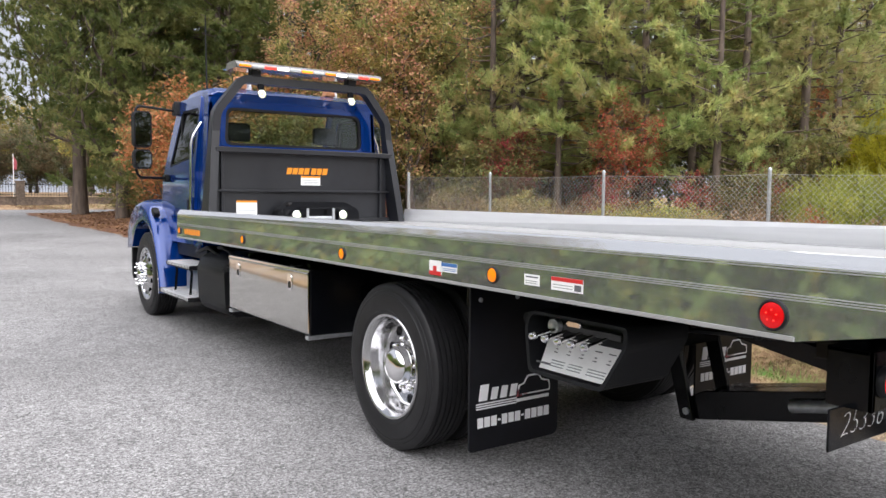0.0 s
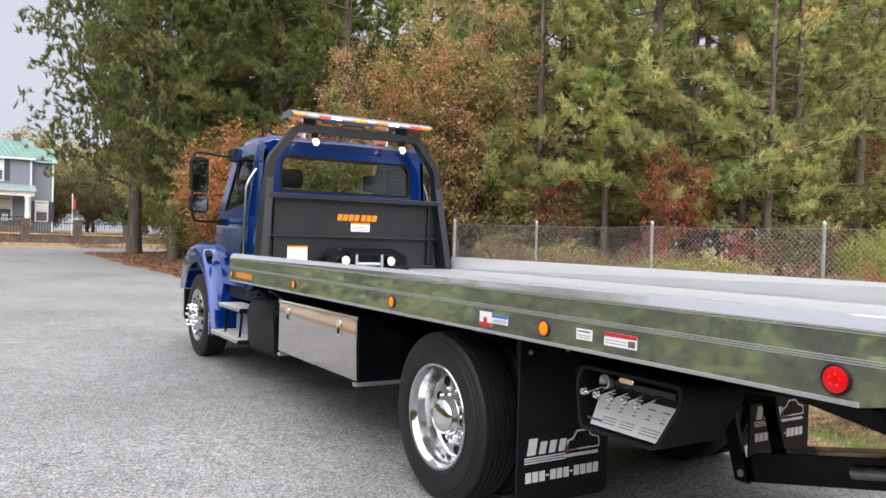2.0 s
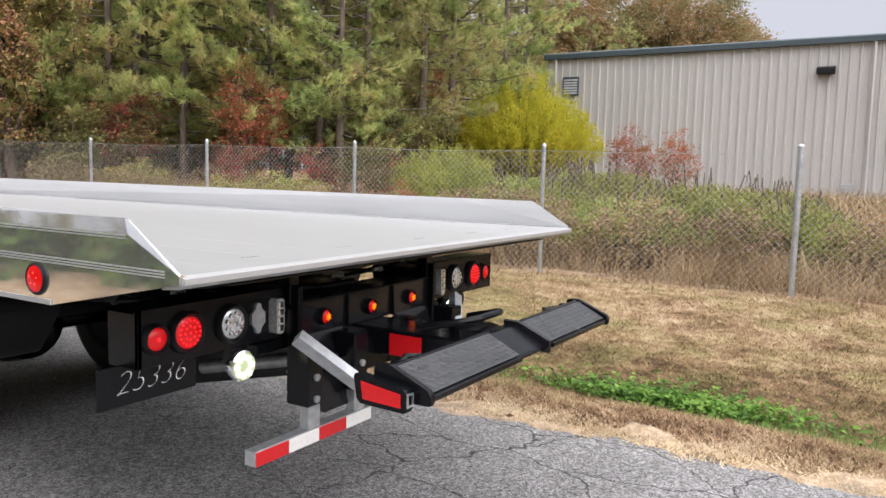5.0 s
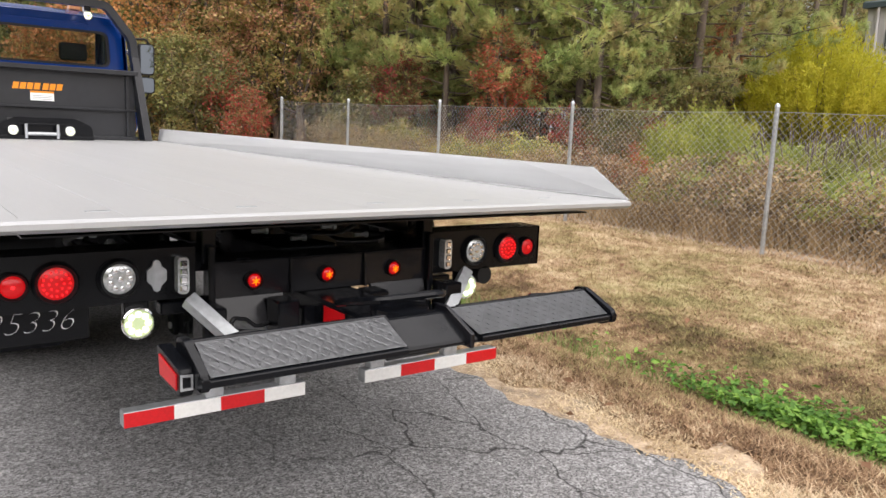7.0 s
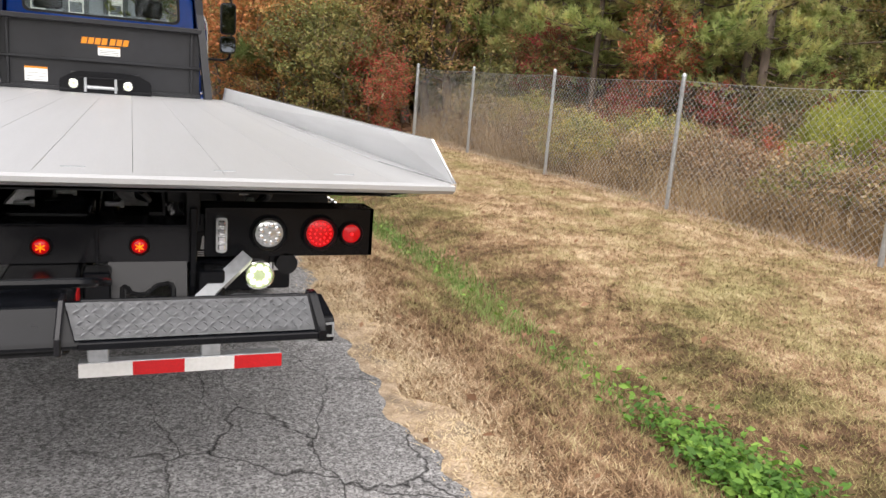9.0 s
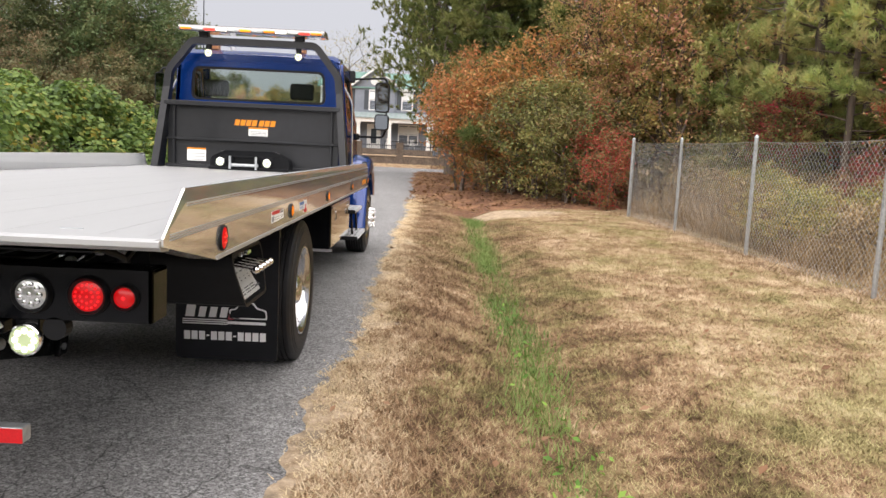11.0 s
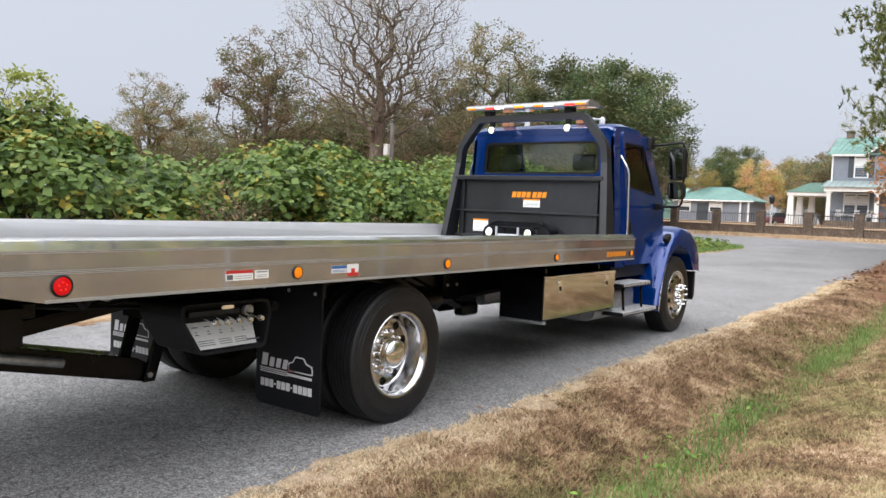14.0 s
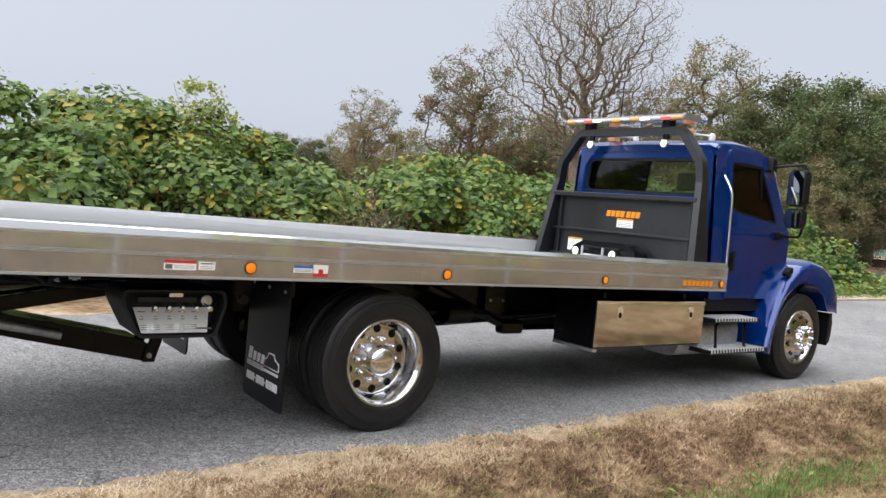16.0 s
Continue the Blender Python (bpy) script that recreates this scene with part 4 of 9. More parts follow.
def plant(kinds, places, base=height):
    """Sets the first of a kind and then copies of it at the places: (kind, x, y, turn, size)."""
    used = set()
    for kind, x, y, turn, size in places:
        z = float(base(x, y))
        m = Matrix.Translation((x, y, z)) @ Matrix.Rotation(turn, 4, "Z")
        ob = kinds[kind]
        if kind not in used:
            used.add(kind)
            ob.matrix_basis = m @ Matrix.Scale(size, 4)
        else:
            new_one = copy_thing(ob, m)
            new_one.scale = (size, size, size)


SHRUBS = "shrubs at the wood's edge"
kinds = {
    "pine_a": pine_tree(1, 15, 2.8, 0.15, 27, "pine", 0.20, 28),
    "pine_b": pine_tree(2, 13, 2.6, 0.19, 25, "pine", 0.20, 28),
    "pine_c": pine_tree(3, 17, 3.9, 0.05, 78, "cedar", 0.19, 26, "tall dark evergreen with dense drooping boughs", 0.6, 0.019),
    "pine_d": round_pine(4, 15.5, 4.1, 0.06, 620, "cedar", "broad dark pine with an uneven crown beside the lane"),
    "russet": crown_tree(11, 8.5, 2.6, "russet", 15000, "young broadleaf tree with russet and orange autumn leaves", 0.05, low=0.12, tips=420, clump=0.26, near=True),
    "crimson": crown_tree(12, 5.5, 1.5, "crimson", 7000, "slender tree with crimson autumn leaves", 0.05, low=0.15, tips=200, clump=0.24, near=True),
    "gold": crown_tree(13, 8, 2.2, "gold", 13000, "young tree with yellow green leaves", 0.05, low=0.15, tips=320, clump=0.26, near=True),
    "olive": crown_tree(14, 9.5, 2.6, "olive", 18000, "broadleaf tree with olive and brown leaves", 0.05, low=0.12, tips=380, clump=0.28, near=True),
    "oak_mix": crown_tree(19, 11, 4.6, "autumn_mix", 44000, "round-crowned tree turning brown behind the metal building", 0.085, low=0.15, tips=520, clump=0.5),
    "bush_rust": crown_tree(15, 3.6, 1.7, "rust", 10000, "dense russet shrub at the edge of the wood", 0.045, low=0.02, tips=300, clump=0.22, stems=5, trunk=0.03, name="shrub", group=SHRUBS, near=True),
    "bush_olive": crown_tree(16, 3.2, 1.7, "olive", 9000, "dense olive green shrub", 0.043, low=0.02, tips=300, clump=0.22, stems=5, trunk=0.03, name="shrub", group=SHRUBS, near=True),
    "bush_red": crown_tree(17, 2.8, 1.0, "crimson", 4000, "small red-leaved shrub by the fence", 0.04, low=0.04, tips=160, clump=0.18, stems=4, trunk=0.02, name="shrub", group=SHRUBS, near=True),
    "bush_pale": crown_tree(18, 1.7, 1.1, "gold", 3600, "low pale green bush behind the fence", 0.035, low=0.02, tips=180, clump=0.14, stems=5, trunk=0.015, name="shrub", group=SHRUBS, near=True),
    "bush_dead": crown_tree(20, 1.7, 1.2, "weed", 1400, "leafless tangle of grey brown stems by the fence", 0.03, low=0.02, tips=420, clump=0.10, stems=7, trunk=0.016, name="shrub", group=SHRUBS, near=True),
}
rnd = random.Random(5)
wood = []


def row(kind_list, x0, y0, x1, y1, count, lo, hi, jitter):
    for i in range(count):
        t = (i + 0.5) / count
        wood.append((rnd.choice(kind_list), x0 + (x1 - x0) * t + rnd.uniform(-jitter, jitter), y0 + (y1 - y0) * t + rnd.uniform(-jitter, jitter), rnd.uniform(0, 6.28), rnd.uniform(lo, hi)))


# the wood east of the fence, its front row and the thinner rows behind
row(["pine_a", "pine_b"], 14.5, 7.5, 9.5, 16, 9, 0.8, 1.1, 0.6)
wood += [("pine_b", 9.7, 15.6, 0.3, 0.9), ("pine_a", 10.2, 13.2, 2.3, 0.85), ("pine_b", 12.0, 10.9, 1.3, 0.9), ("pine_a", 13.6, 9.2, 3.3, 0.8)]
row(["pine_a", "pine_b", "pine_b", "pine_a"], 18, 9, 13, 24, 10, 0.8, 1.1, 0.9)
row(["pine_a", "pine_b", "pine_c"], 23, 10.5, 17, 32, 9, 0.9, 1.2, 1.2)
row(["pine_a", "pine_b", "pine_a", "gold"], 30, 15, 22, 40, 6, 0.95, 1.15, 1.5)
row(["pine_a", "olive", "pine_b"], 25, 11.5, 52, 12, 9, 0.7, 0.85, 1.0)
wood += [("oak_mix", 58, 12, 0.2, 1.5), ("oak_mix", 57, 17, 1.2, 1.6), ("oak_mix", 55, 21, 2.2, 1.5), ("oak_mix", 61, 8.5, 3.2, 1.35)]
row(["bush_olive", "bush_rust", "bush_olive"], 15, 8.8, 25.5, 11.0, 9, 1.0, 1.4, 0.5)
row(["bush_olive", "bush_olive", "bush_rust"], 13, 14, 22, 22, 7, 1.1, 1.5, 1.0)
# the corner of the wood beside the lane
row(["pine_c", "pine_a", "pine_c", "olive"], 6.5, 18, 6.0, 27, 4, 0.85, 1.05, 0.6)
wood += [("pine_d", 4.3, 29.3, 0.5, 1.2), ("pine_d", 2.9, 32.6, 2.5, 1.2), ("pine_d", 3.3, 26.6, 1.1, 0.9), ("pine_c", 6.6, 34.5, 2.9, 1.15), ("pine_a", 3.9, 25.0, 1.5, 0.9), ("pine_c", 8.5, 31, 4.0, 1.2)]
row(["pine_c", "pine_a", "pine_b"], 10, 20, 10, 34, 5, 0.9, 1.15, 0.8)
wood += [('pine_a', 17, 8.16, 3.8, 1.0), ('pine_b', 19, 8.28, 0.9, 1.15), ('pine_a', 23, 9.26, 1.4, 1.05), ('pine_b', 27.5, 10.55, 2.8, 1.2), ('pine_a', 21, 9.96, 4.3, 1.2), ('pine_a', 30, 10.71, 0.8, 0.95)]
# undergrowth
wood += [("bush_rust", 3.0, 18.6, 0.2, 1.25), ("bush_rust", 3.9, 17.6, 1.4, 1.0), ("bush_olive", 4.5, 16.9, 2.0, 1.1), ("bush_olive", 5.1, 15.9, 3.0, 1.15), ("bush_olive", 5.7, 15.0, 4.0, 1.0), ("bush_rust", 4.9, 17.6, 5.0, 1.3), ("russet", 6.6, 16.9, 1.0, 0.85), ("russet", 7.6, 15.9, 2.0, 0.85)]
wood += [("bush_red", 6.2, 13.2, 1.0, 0.72), ("bush_red", 6.15, 14.2, 2.0, 1.0)]
wood += [("bush_dead", 7.4, 11.0, 0.0, 0.9), ("bush_dead", 7.7, 9.2, 1.0, 0.8), ("bush_dead", 7.3, 7.4, 2.0, 0.7), ("bush_dead", 8.4, 12.4, 3.0, 1.0), ("bush_dead", 8.6, 4.4, 4.0, 0.6), ("bush_dead", 9.6, 8.6, 5.0, 0.9)]
row(["bush_olive", "bush_rust", "bush_olive"], 3.8, 20.5, 4.2, 31, 6, 0.7, 1.1, 0.4)
row(["bush_olive", "olive", "bush_rust", "bush_olive"], 26, 13, 16, 34, 12, 1.3, 1.7, 1.0)
row(["bush_dead", "bush_pale", "bush_olive", "bush_red", "bush_olive", "bush_dead"], 8.6, 14.2, 12.4, 5.5, 10, 0.55, 0.95, 0.6)
row(["bush_olive", "bush_pale", "bush_red", "bush_pale"], 9.2, 12.5, 9.8, 3.0, 6, 0.45, 0.8, 0.5)
row(["bush_olive", "bush_dead", "bush_red", "bush_olive"], 14, 12, 9, 22, 9, 0.7, 1.2, 0.8)
wood += [("crimson", 9.6, 11.9, 0.4, 0.6), ("crimson", 11.2, 9.2, 2.4, 0.7), ("gold", 7.9, 15.4, 4.4, 0.95), ("pine_b", 10.8, 11.3, 1.0, 0.75), ("russet", 8.4, 14.6, 2.0, 1.0), ("pine_a", 13.0, 8.0, 3.0, 0.75)]
plant(kinds, wood)

# the bright feathery bush and its neighbours
def feathery_bush(seed, tall, wide, stems, each, mat, label, arch=0.0, size=1.0):
    """A dome of fine upright sprays from one root; arch bends the stems over."""
    g, r = np.random.default_rng(seed), random.Random(seed)
    bush = thing("shrub", label, "shrub", "shrubs before the metal building")
    bm = bmesh.new()
    spots, along = [], []
    for k in range(stems):
        a, out = r.uniform(0, 6.283), wide * math.sqrt(r.random())
        top = tall * math.sqrt(max(0.05, 1 - (out / wide) ** 2 * 0.8)) * r.uniform(0.70, 1.06)
        tip = Vector((math.cos(a) * out, math.sin(a) * out, top * (1 - arch * 0.45)))
        foot = Vector((tip.x * 0.25, tip.y * 0.25, -0.05))
        mid = foot.lerp(tip, 0.5) + Vector((tip.x * 0.16, tip.y * 0.16, (0.1 + 0.45 * arch) * top))
        if k % 4 == 0:
            tube(bm, [foot, mid, tip], [0.016, 0.010, 0.002], 4, close=False)
        for i in range(each):
            t = 0.12 + 0.88 * r.random() ** 0.6
            spots.append(tuple((foot * (1 - t) + mid * t) * (1 - t) + (mid * (1 - t) + tip * t) * t))
            along.append(tuple((tip - mid).normalized()))
    part("trunk", bm, "bark", bush, smooth=True)
    c, up = np.array(spots), np.array(along)
    c = c + g.normal(0, 0.045 * size, c.shape)
    d = up * 0.8 + g.normal(0, 0.55, c.shape)
    d /= np.linalg.norm(d, axis=1)[:, None]
    w = np.cross(d, g.normal(0, 1, c.shape))
    w /= np.linalg.norm(w, axis=1)[:, None]
    ln = g.uniform(0.06, 0.13, len(c))[:, None] * size
    w = w * 0.012 * size
    v = np.stack([c, c + d * ln * 0.5 + w, c + d * ln, c + d * ln * 0.5 - w], 1).reshape(-1, 3)
    mesh_object("leaves", v, np.arange(len(c))[:, None] * 4 + np.array([[0, 1, 2, 3]]), M[mat], bush)
    return bush


def set_out(first, places):
    for k, (x, y, turn, size) in enumerate(places):
        m = Matrix.Translation((x, y, float(height(x, y)))) @ Matrix.Rotation(turn, 4, "Z")
        one = copy_thing(first, m) if k else first
        one.matrix_basis = m @ Matrix.Scale(size, 4)


set_out(feathery_bush(21, 3.3, 2.3, 560, 110, "willow", "bright yellow green feathery bush before the metal building", size=1.15), [(21.0, 6.6, 0.0, 1.17)])
set_out(feathery_bush(23, 1.7, 1.25, 190, 90, "willow_dull", "low yellow green feathery bush behind the fence"), [(10.9, 3.5, 0.0, 0.95), (12.6, 4.6, 2.0, 1.1)])
set_out(feathery_bush(24, 1.75, 1.5, 170, 110, "ragweed", "sprawling olive green bush with arching feathery stems", 1.0),
        [(10.2, 0.9, 0.0, 1.0), (9.2, -0.8, 1.7, 0.9), (10.6, -1.6, 3.1, 1.1), (11.9, 0.4, 4.4, 1.2), (9.6, -3.2, 5.2, 0.85), (8.9, 2.2, 0.9, 0.7), (12.2, -2.4, 2.4, 1.0), (11.8, 2.2, 1.3, 1.1), (10.2, -5.2, 3.7, 0.8), (13.6, 1.6, 2.9, 1.15)])
set_out(crown_tree(25, 1.1, 0.9, "weed", 2600, "low brown brush with dry leaves behind the fence", 0.03, low=0.02, tips=200, clump=0.12, stems=6, trunk=0.012, name="shrub", group="brush behind the fence", near=True),
        [(7.7, 1.4, 0.0, 1.0), (8.0, 0.1, 1.0, 0.9), (8.1, -1.3, 2.0, 1.0), (7.9, 2.9, 3.0, 0.9), (8.6, 0.9, 4.0, 1.05), (8.5, -2.6, 5.0, 0.9), (7.6, 4.4, 0.5, 0.9), (8.9, -4.2, 1.5, 0.9), (8.3, 4.0, 2.5, 1.0), (9.2, 5.6, 3.5, 0.9), (8.1, 6.3, 4.5, 0.8)])
for x, y, size in ((19.5, 2.4, 0.85), (20.5, 1.3, 0.8), (14.3, 7.4, 0.75), (12.9, 6.2, 0.5), (8.6, 3.1, 0.42)):
    copy_thing(kinds["bush_red"], Matrix.Translation((x, y, float(height(x, y)))) @ Matrix.Rotation(2 * x, 4, "Z")).scale = (size, size, size)
for x, y, size in ((7.3, 6.0, 0.66), (8.5, 10.2, 0.8), (8.4, 7.6, 0.6), (9.4, 6.6, 0.7)):
    copy_thing(kinds["bush_pale"], Matrix.Translation((x, y, float(height(x, y)))) @ Matrix.Rotation(3 * x, 4, "Z")).scale = (size * 1.3, size * 1.3, size)

# west side: broad-leaved vines over everything
def vine_height(y):
    return 2.28 + 0.42 * smoothstep(4.6, 2.2, y) - 0.42 * np.exp(-((y - 4.05) / 0.75) ** 2) + 0.10 * np.sin(0.9 * y + 1) + 0.16 * np.sin(2.3 * y) + 0.3 * smoothstep(-2, -8, y)


def vine_front(y):
    return -5.4 - 0.55 * np.sin(0.7 * y) - 0.3 * np.sin(1.9 * y + 1) - 0.3 * smoothstep(14, 22, y) - 1.6 * smoothstep(21.5, 24, y)


def vine_top(x, y):
    hh = vine_height(y) * (1 - 0.85 * smoothstep(22.2, 24.3, y))
    return hh * np.clip((vine_front(y) - x) / 1.9, 0, 1) ** 0.55


# leaves lie like shingles on a heap of rounded mounds
mounds, per = 640, 380
my = rng.uniform(-22, 24.3, mounds)
mx = vine_front(my) - 0.15 - rng.random(mounds) ** 1.5 * 5.0
mr = rng.uniform(0.32, 0.88, mounds) * (1 - 0.4 * smoothstep(22, 24.3, my))
mz = height(mx, my) + np.maximum(vine_top(mx, my) * rng.uniform(0.25, 1.08, mounds) ** 0.7 - mr * 0.75, 0.0)
side = rng.normal(0, 1, (mounds, per, 3))
side[:, :, 2] = np.abs(side[:, :, 2]) - 0.35
side[:, :, 0] += 0.25
side /= np.linalg.norm(side, axis=2)[:, :, None]
centre = np.stack([mx, my, mz], -1)[:, None, :] + side * (mr[:, None, None] * np.array([1, 1, 0.9])) * (1.14 - 0.55 * rng.random((mounds, per, 1)) ** 2.2)
centre, side = centre.reshape(-1, 3), side.reshape(-1, 3)
n = len(centre)
shoots = rng.random(n) < 0.02
centre[shoots] += side[shoots] * rng.uniform(0.05, 0.3, (shoots.sum(), 1))
centre[:, 2] = np.maximum(centre[:, 2], height(centre[:, 0], centre[:, 1]) + 0.04)
v, f = leaves(n, centre, 0.074, 0.35, 1.5, facing=side * 0.7 + np.array([0.1, 0, 0.45]) + rng.normal(0, 0.38, side.shape))
tagged(mesh_object("vine_thicket", v, f, M["kudzu"], label="tall green thicket of broad-leaved vines along the road"), category="vines", kind="stuff")
# a dark sheet inside the vines; its colour stands for the shade between leaves
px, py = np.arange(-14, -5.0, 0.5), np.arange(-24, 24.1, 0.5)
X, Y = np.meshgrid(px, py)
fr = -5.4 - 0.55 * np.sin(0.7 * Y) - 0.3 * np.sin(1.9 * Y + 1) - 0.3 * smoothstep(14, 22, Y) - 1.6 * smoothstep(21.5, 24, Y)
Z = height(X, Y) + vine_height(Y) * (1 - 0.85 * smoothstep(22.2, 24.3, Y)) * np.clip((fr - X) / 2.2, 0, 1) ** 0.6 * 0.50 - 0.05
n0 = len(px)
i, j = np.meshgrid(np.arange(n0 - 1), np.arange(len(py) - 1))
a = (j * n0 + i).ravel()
M["under"] = layered("dark vine shade", (0.02, 0.028, 0.012), (0.05, 0.06, 0.022), 5.0, (0.07, 0.05, 0.03), 1.0, distance=0.08, fine=14)
tagged(mesh_object("vine_shade", np.stack([X, Y, Z], -1).reshape(-1, 3), np.stack([a, a + 1, a + n0 + 1, a + n0], -1), M["under"], label="dark sheet under the vine leaves, coloured as their shade", smooth=True), category="vines", kind="stuff")

# dead brown stems that show where the leaves part
set_out(crown_tree(39, 1.6, 1.2, "weed", 700, "bare brown tangle of dead vine stems", 0.04, low=0.02, tips=380, clump=0.12, stems=7, trunk=0.014, name="shrub", group="dead stems among the vines", near=True),
        [(-6.3, 3.9, 0.0, 0.9), (-6.8, 5.2, 1.0, 1.0), (-6.0, 7.6, 2.0, 0.8), (-6.4, 1.6, 3.0, 0.9), (-6.2, 10.4, 4.0, 0.8), (-7.2, 4.5, 5.0, 1.1), (-6.3, -1.2, 0.6, 0.9)])

# saplings that stand up through the vines
set_out(crown_tree(40, 3.2, 0.62, "ragweed", 1000, "thin sapling with pale leaves standing above the vines", 0.05, low=0.55, name="sapling", group="saplings among the vines", tips=90, clump=0.12, trunk=0.02, near=True),
        [(-8.0, 1.62, 0.0, 1.06), (-7.8, 2.15, 2.0, 0.9), (-8.3, -1.6, 4.0, 0.98)])

FAR = "trees beyond the vines"
far = {
    "oak_bare": crown_tree(31, 17.3, 5.6, "brown_oak", 26000, "large old oak, nearly bare in autumn", 0.045, "bark", 0.27, "bare_tree", FAR, 4200, 0.55, 0.44, sweep_up=0.04, twig=0.009, kink=1.7),
    "oak_thin": crown_tree(32, 12.5, 3.9, "brown_oak", 19000, "tall oak with thin brown and green leaves", 0.085, "bark", 0.26, "oak_tree", FAR, 330, 0.40, 0.30, sweep_up=0.02, twig=0.012, kink=1.8),
    "oak_full": crown_tree(33, 12.0, 4.8, "oak_leaf", 40000, "dark full-crowned oak tree in autumn", 0.11, "bark", 0.08, "oak_tree", FAR, 460, 0.55, 0.24),
    "oak_low": crown_tree(37, 7.0, 3.6, "brown_oak", 24000, "low broad oak with brown autumn leaves", 0.085, "bark", 0.05, "oak_tree", FAR, 360, 0.42, 0.14),
    "tree_gold": crown_tree(34, 9.5, 3.6, "gold", 16000, "yellowing tree behind the house", 0.10, "bark", 0.12, "broadleaf_tree", "trees beyond the houses", 260, 0.5),
    "tree_orange": crown_tree(35, 7.5, 3.0, "russet", 14000, "round orange autumn tree", 0.09, "bark", 0.10, "broadleaf_tree", "trees beyond the houses", 240, 0.42),
    "tree_winter": crown_tree(36, 11.5, 3.8, "gold", 2500, "bare pale tree behind the house", 0.07, "bark_pale", 0.2, "bare_tree", "trees beyond the houses", 500, 0.4, 0.16),
}


def from_eye(az, dist, kind, size, turn):
    """West of the lane the trees stand on bearings from the middle of the verge."""
    return kind, 4.6 + dist * math.sin(radians(az)), -3.7 + dist * math.cos(radians(az)), turn, size


distant = [from_eye(*q) for q in (
    (-42.3, 46, "oak_bare", 1.0, 0.3), (-50.5, 50, "oak_thin", 0.98, 1.0), (-46.5, 58, "oak_low", 1.3, 2.0), (-33.5, 60, "oak_thin", 1.25, 3.0), (-37.5, 58, "oak_thin", 0.95, 1.7),
    (-34.5, 48, "oak_low", 1.05, 4.1), (-38.5, 52, "oak_low", 1.0, 0.8), (-27.6, 50, "oak_full", 0.95, 5.0), (-24.8, 47, "oak_full", 0.9, 1.4), (-22.8, 56, "oak_full", 0.8, 2.9), (-31.2, 52, "oak_full", 0.75, 3.7),
    (-58.0, 52, "oak_thin", 0.72, 4.4), (-54.8, 60, "oak_low", 1.05, 3.6), (-62.5, 90, "oak_full", 0.72, 0.5), (-66.0, 95, "oak_full", 0.8, 1.5), (-70, 100, "oak_full", 0.72, 2.5),
    (-48.5, 54, "oak_low", 0.9, 1.6), (-44.3, 57, "oak_low", 1.3, 2.6), (-41, 60, "oak_low", 1.3, 5.6), (-52.5, 64, "oak_low", 0.9, 0.6), (-56.5, 66, "oak_low", 0.8, 4.6), (-36, 66, "oak_low", 1.3, 0.1), (-29.5, 46, "oak_low", 0.9, 2.2), (-26.2, 44, "oak_low", 0.8, 3.2), (-23.8, 46, "oak_low", 0.85, 1.2), (-25.8, 60, "oak_low", 1.2, 5.2),
    (-60, 110, "oak_full", 0.8, 2.2), (-76, 90, "oak_full", 0.9, 3.3), (-30.5, 75, "oak_full", 1.0, 0.1), (-44, 75, "oak_full", 0.75, 5.2), (-50, 80, "oak_full", 0.7, 3.1),
    (-20.5, 120, "tree_gold", 1.1, 0.3), (-18.5, 125, "tree_gold", 0.9, 1.3), (-17, 140, "oak_full", 1.0, 1.0), (-14.5, 120, "tree_orange", 1.25, 2.0), (-12.8, 130, "tree_gold", 1.1, 2.4),
    (-12, 150, "oak_full", 1.0, 0.4), (-10.5, 118, "tree_orange", 1.2, 4.0), (-9.2, 125, "tree_orange", 1.4, 3.0), (-16, 160, "oak_full", 1.3, 4.0), (-22, 150, "oak_full", 1.2, 3.0), (-25, 140, "oak_full", 1.0, 2.0))]
distant += [("tree_gold", 3.5, 100, 0.4, 1.35), ("tree_gold", 9, 98, 1.4, 1.2), ("tree_winter", -10, 105, 0.2, 1.55), ("tree_winter", -3.5, 112, 2.2, 1.4), ("tree_gold", 12, 78, 2.4, 1.0),
            ("oak_full", 18, 85, 1.0, 1.1), ("oak_full", 14, 66, 3.0, 0.8), ("oak_thin", 10, 70, 4.0, 0.9), ("oak_full", 24, 70, 2.0, 1.1), ("tree_gold", 30, 90, 0.7, 1.2), ("oak_full", 32, 60, 0.2, 1.1),
            # oaks at negative y are unseen, added only to show in reflections
            ("oak_full", -18, -42, 0.2, 1.0), ("oak_full", -9, -46, 1.2, 0.9), ("oak_thin", 0, -44, 2.2, 1.0), ("oak_full", 9, -47, 3.2, 1.0), ("oak_full", 19, -42, 4.2, 0.9), ("oak_full", 30, -38, 5.2, 1.0), ("oak_full", -28, -36, 3.8, 1.0), ("oak_full", -14, 110, 4.2, 0.9), ("oak_full", 0, 130, 1.1, 1.1)]
distant += [("oak_low", 3.5, 93, 0.5, 1.1), ("oak_low", 8.5, 90, 1.5, 1.2), ("oak_low", 6, 112, 2.5, 1.6), ("oak_low", 13, 96, 3.5, 1.5), ("oak_low", 18, 78, 4.5, 1.3), ("oak_low", -14, 96, 5.5, 1.2)]
plant(far, distant)


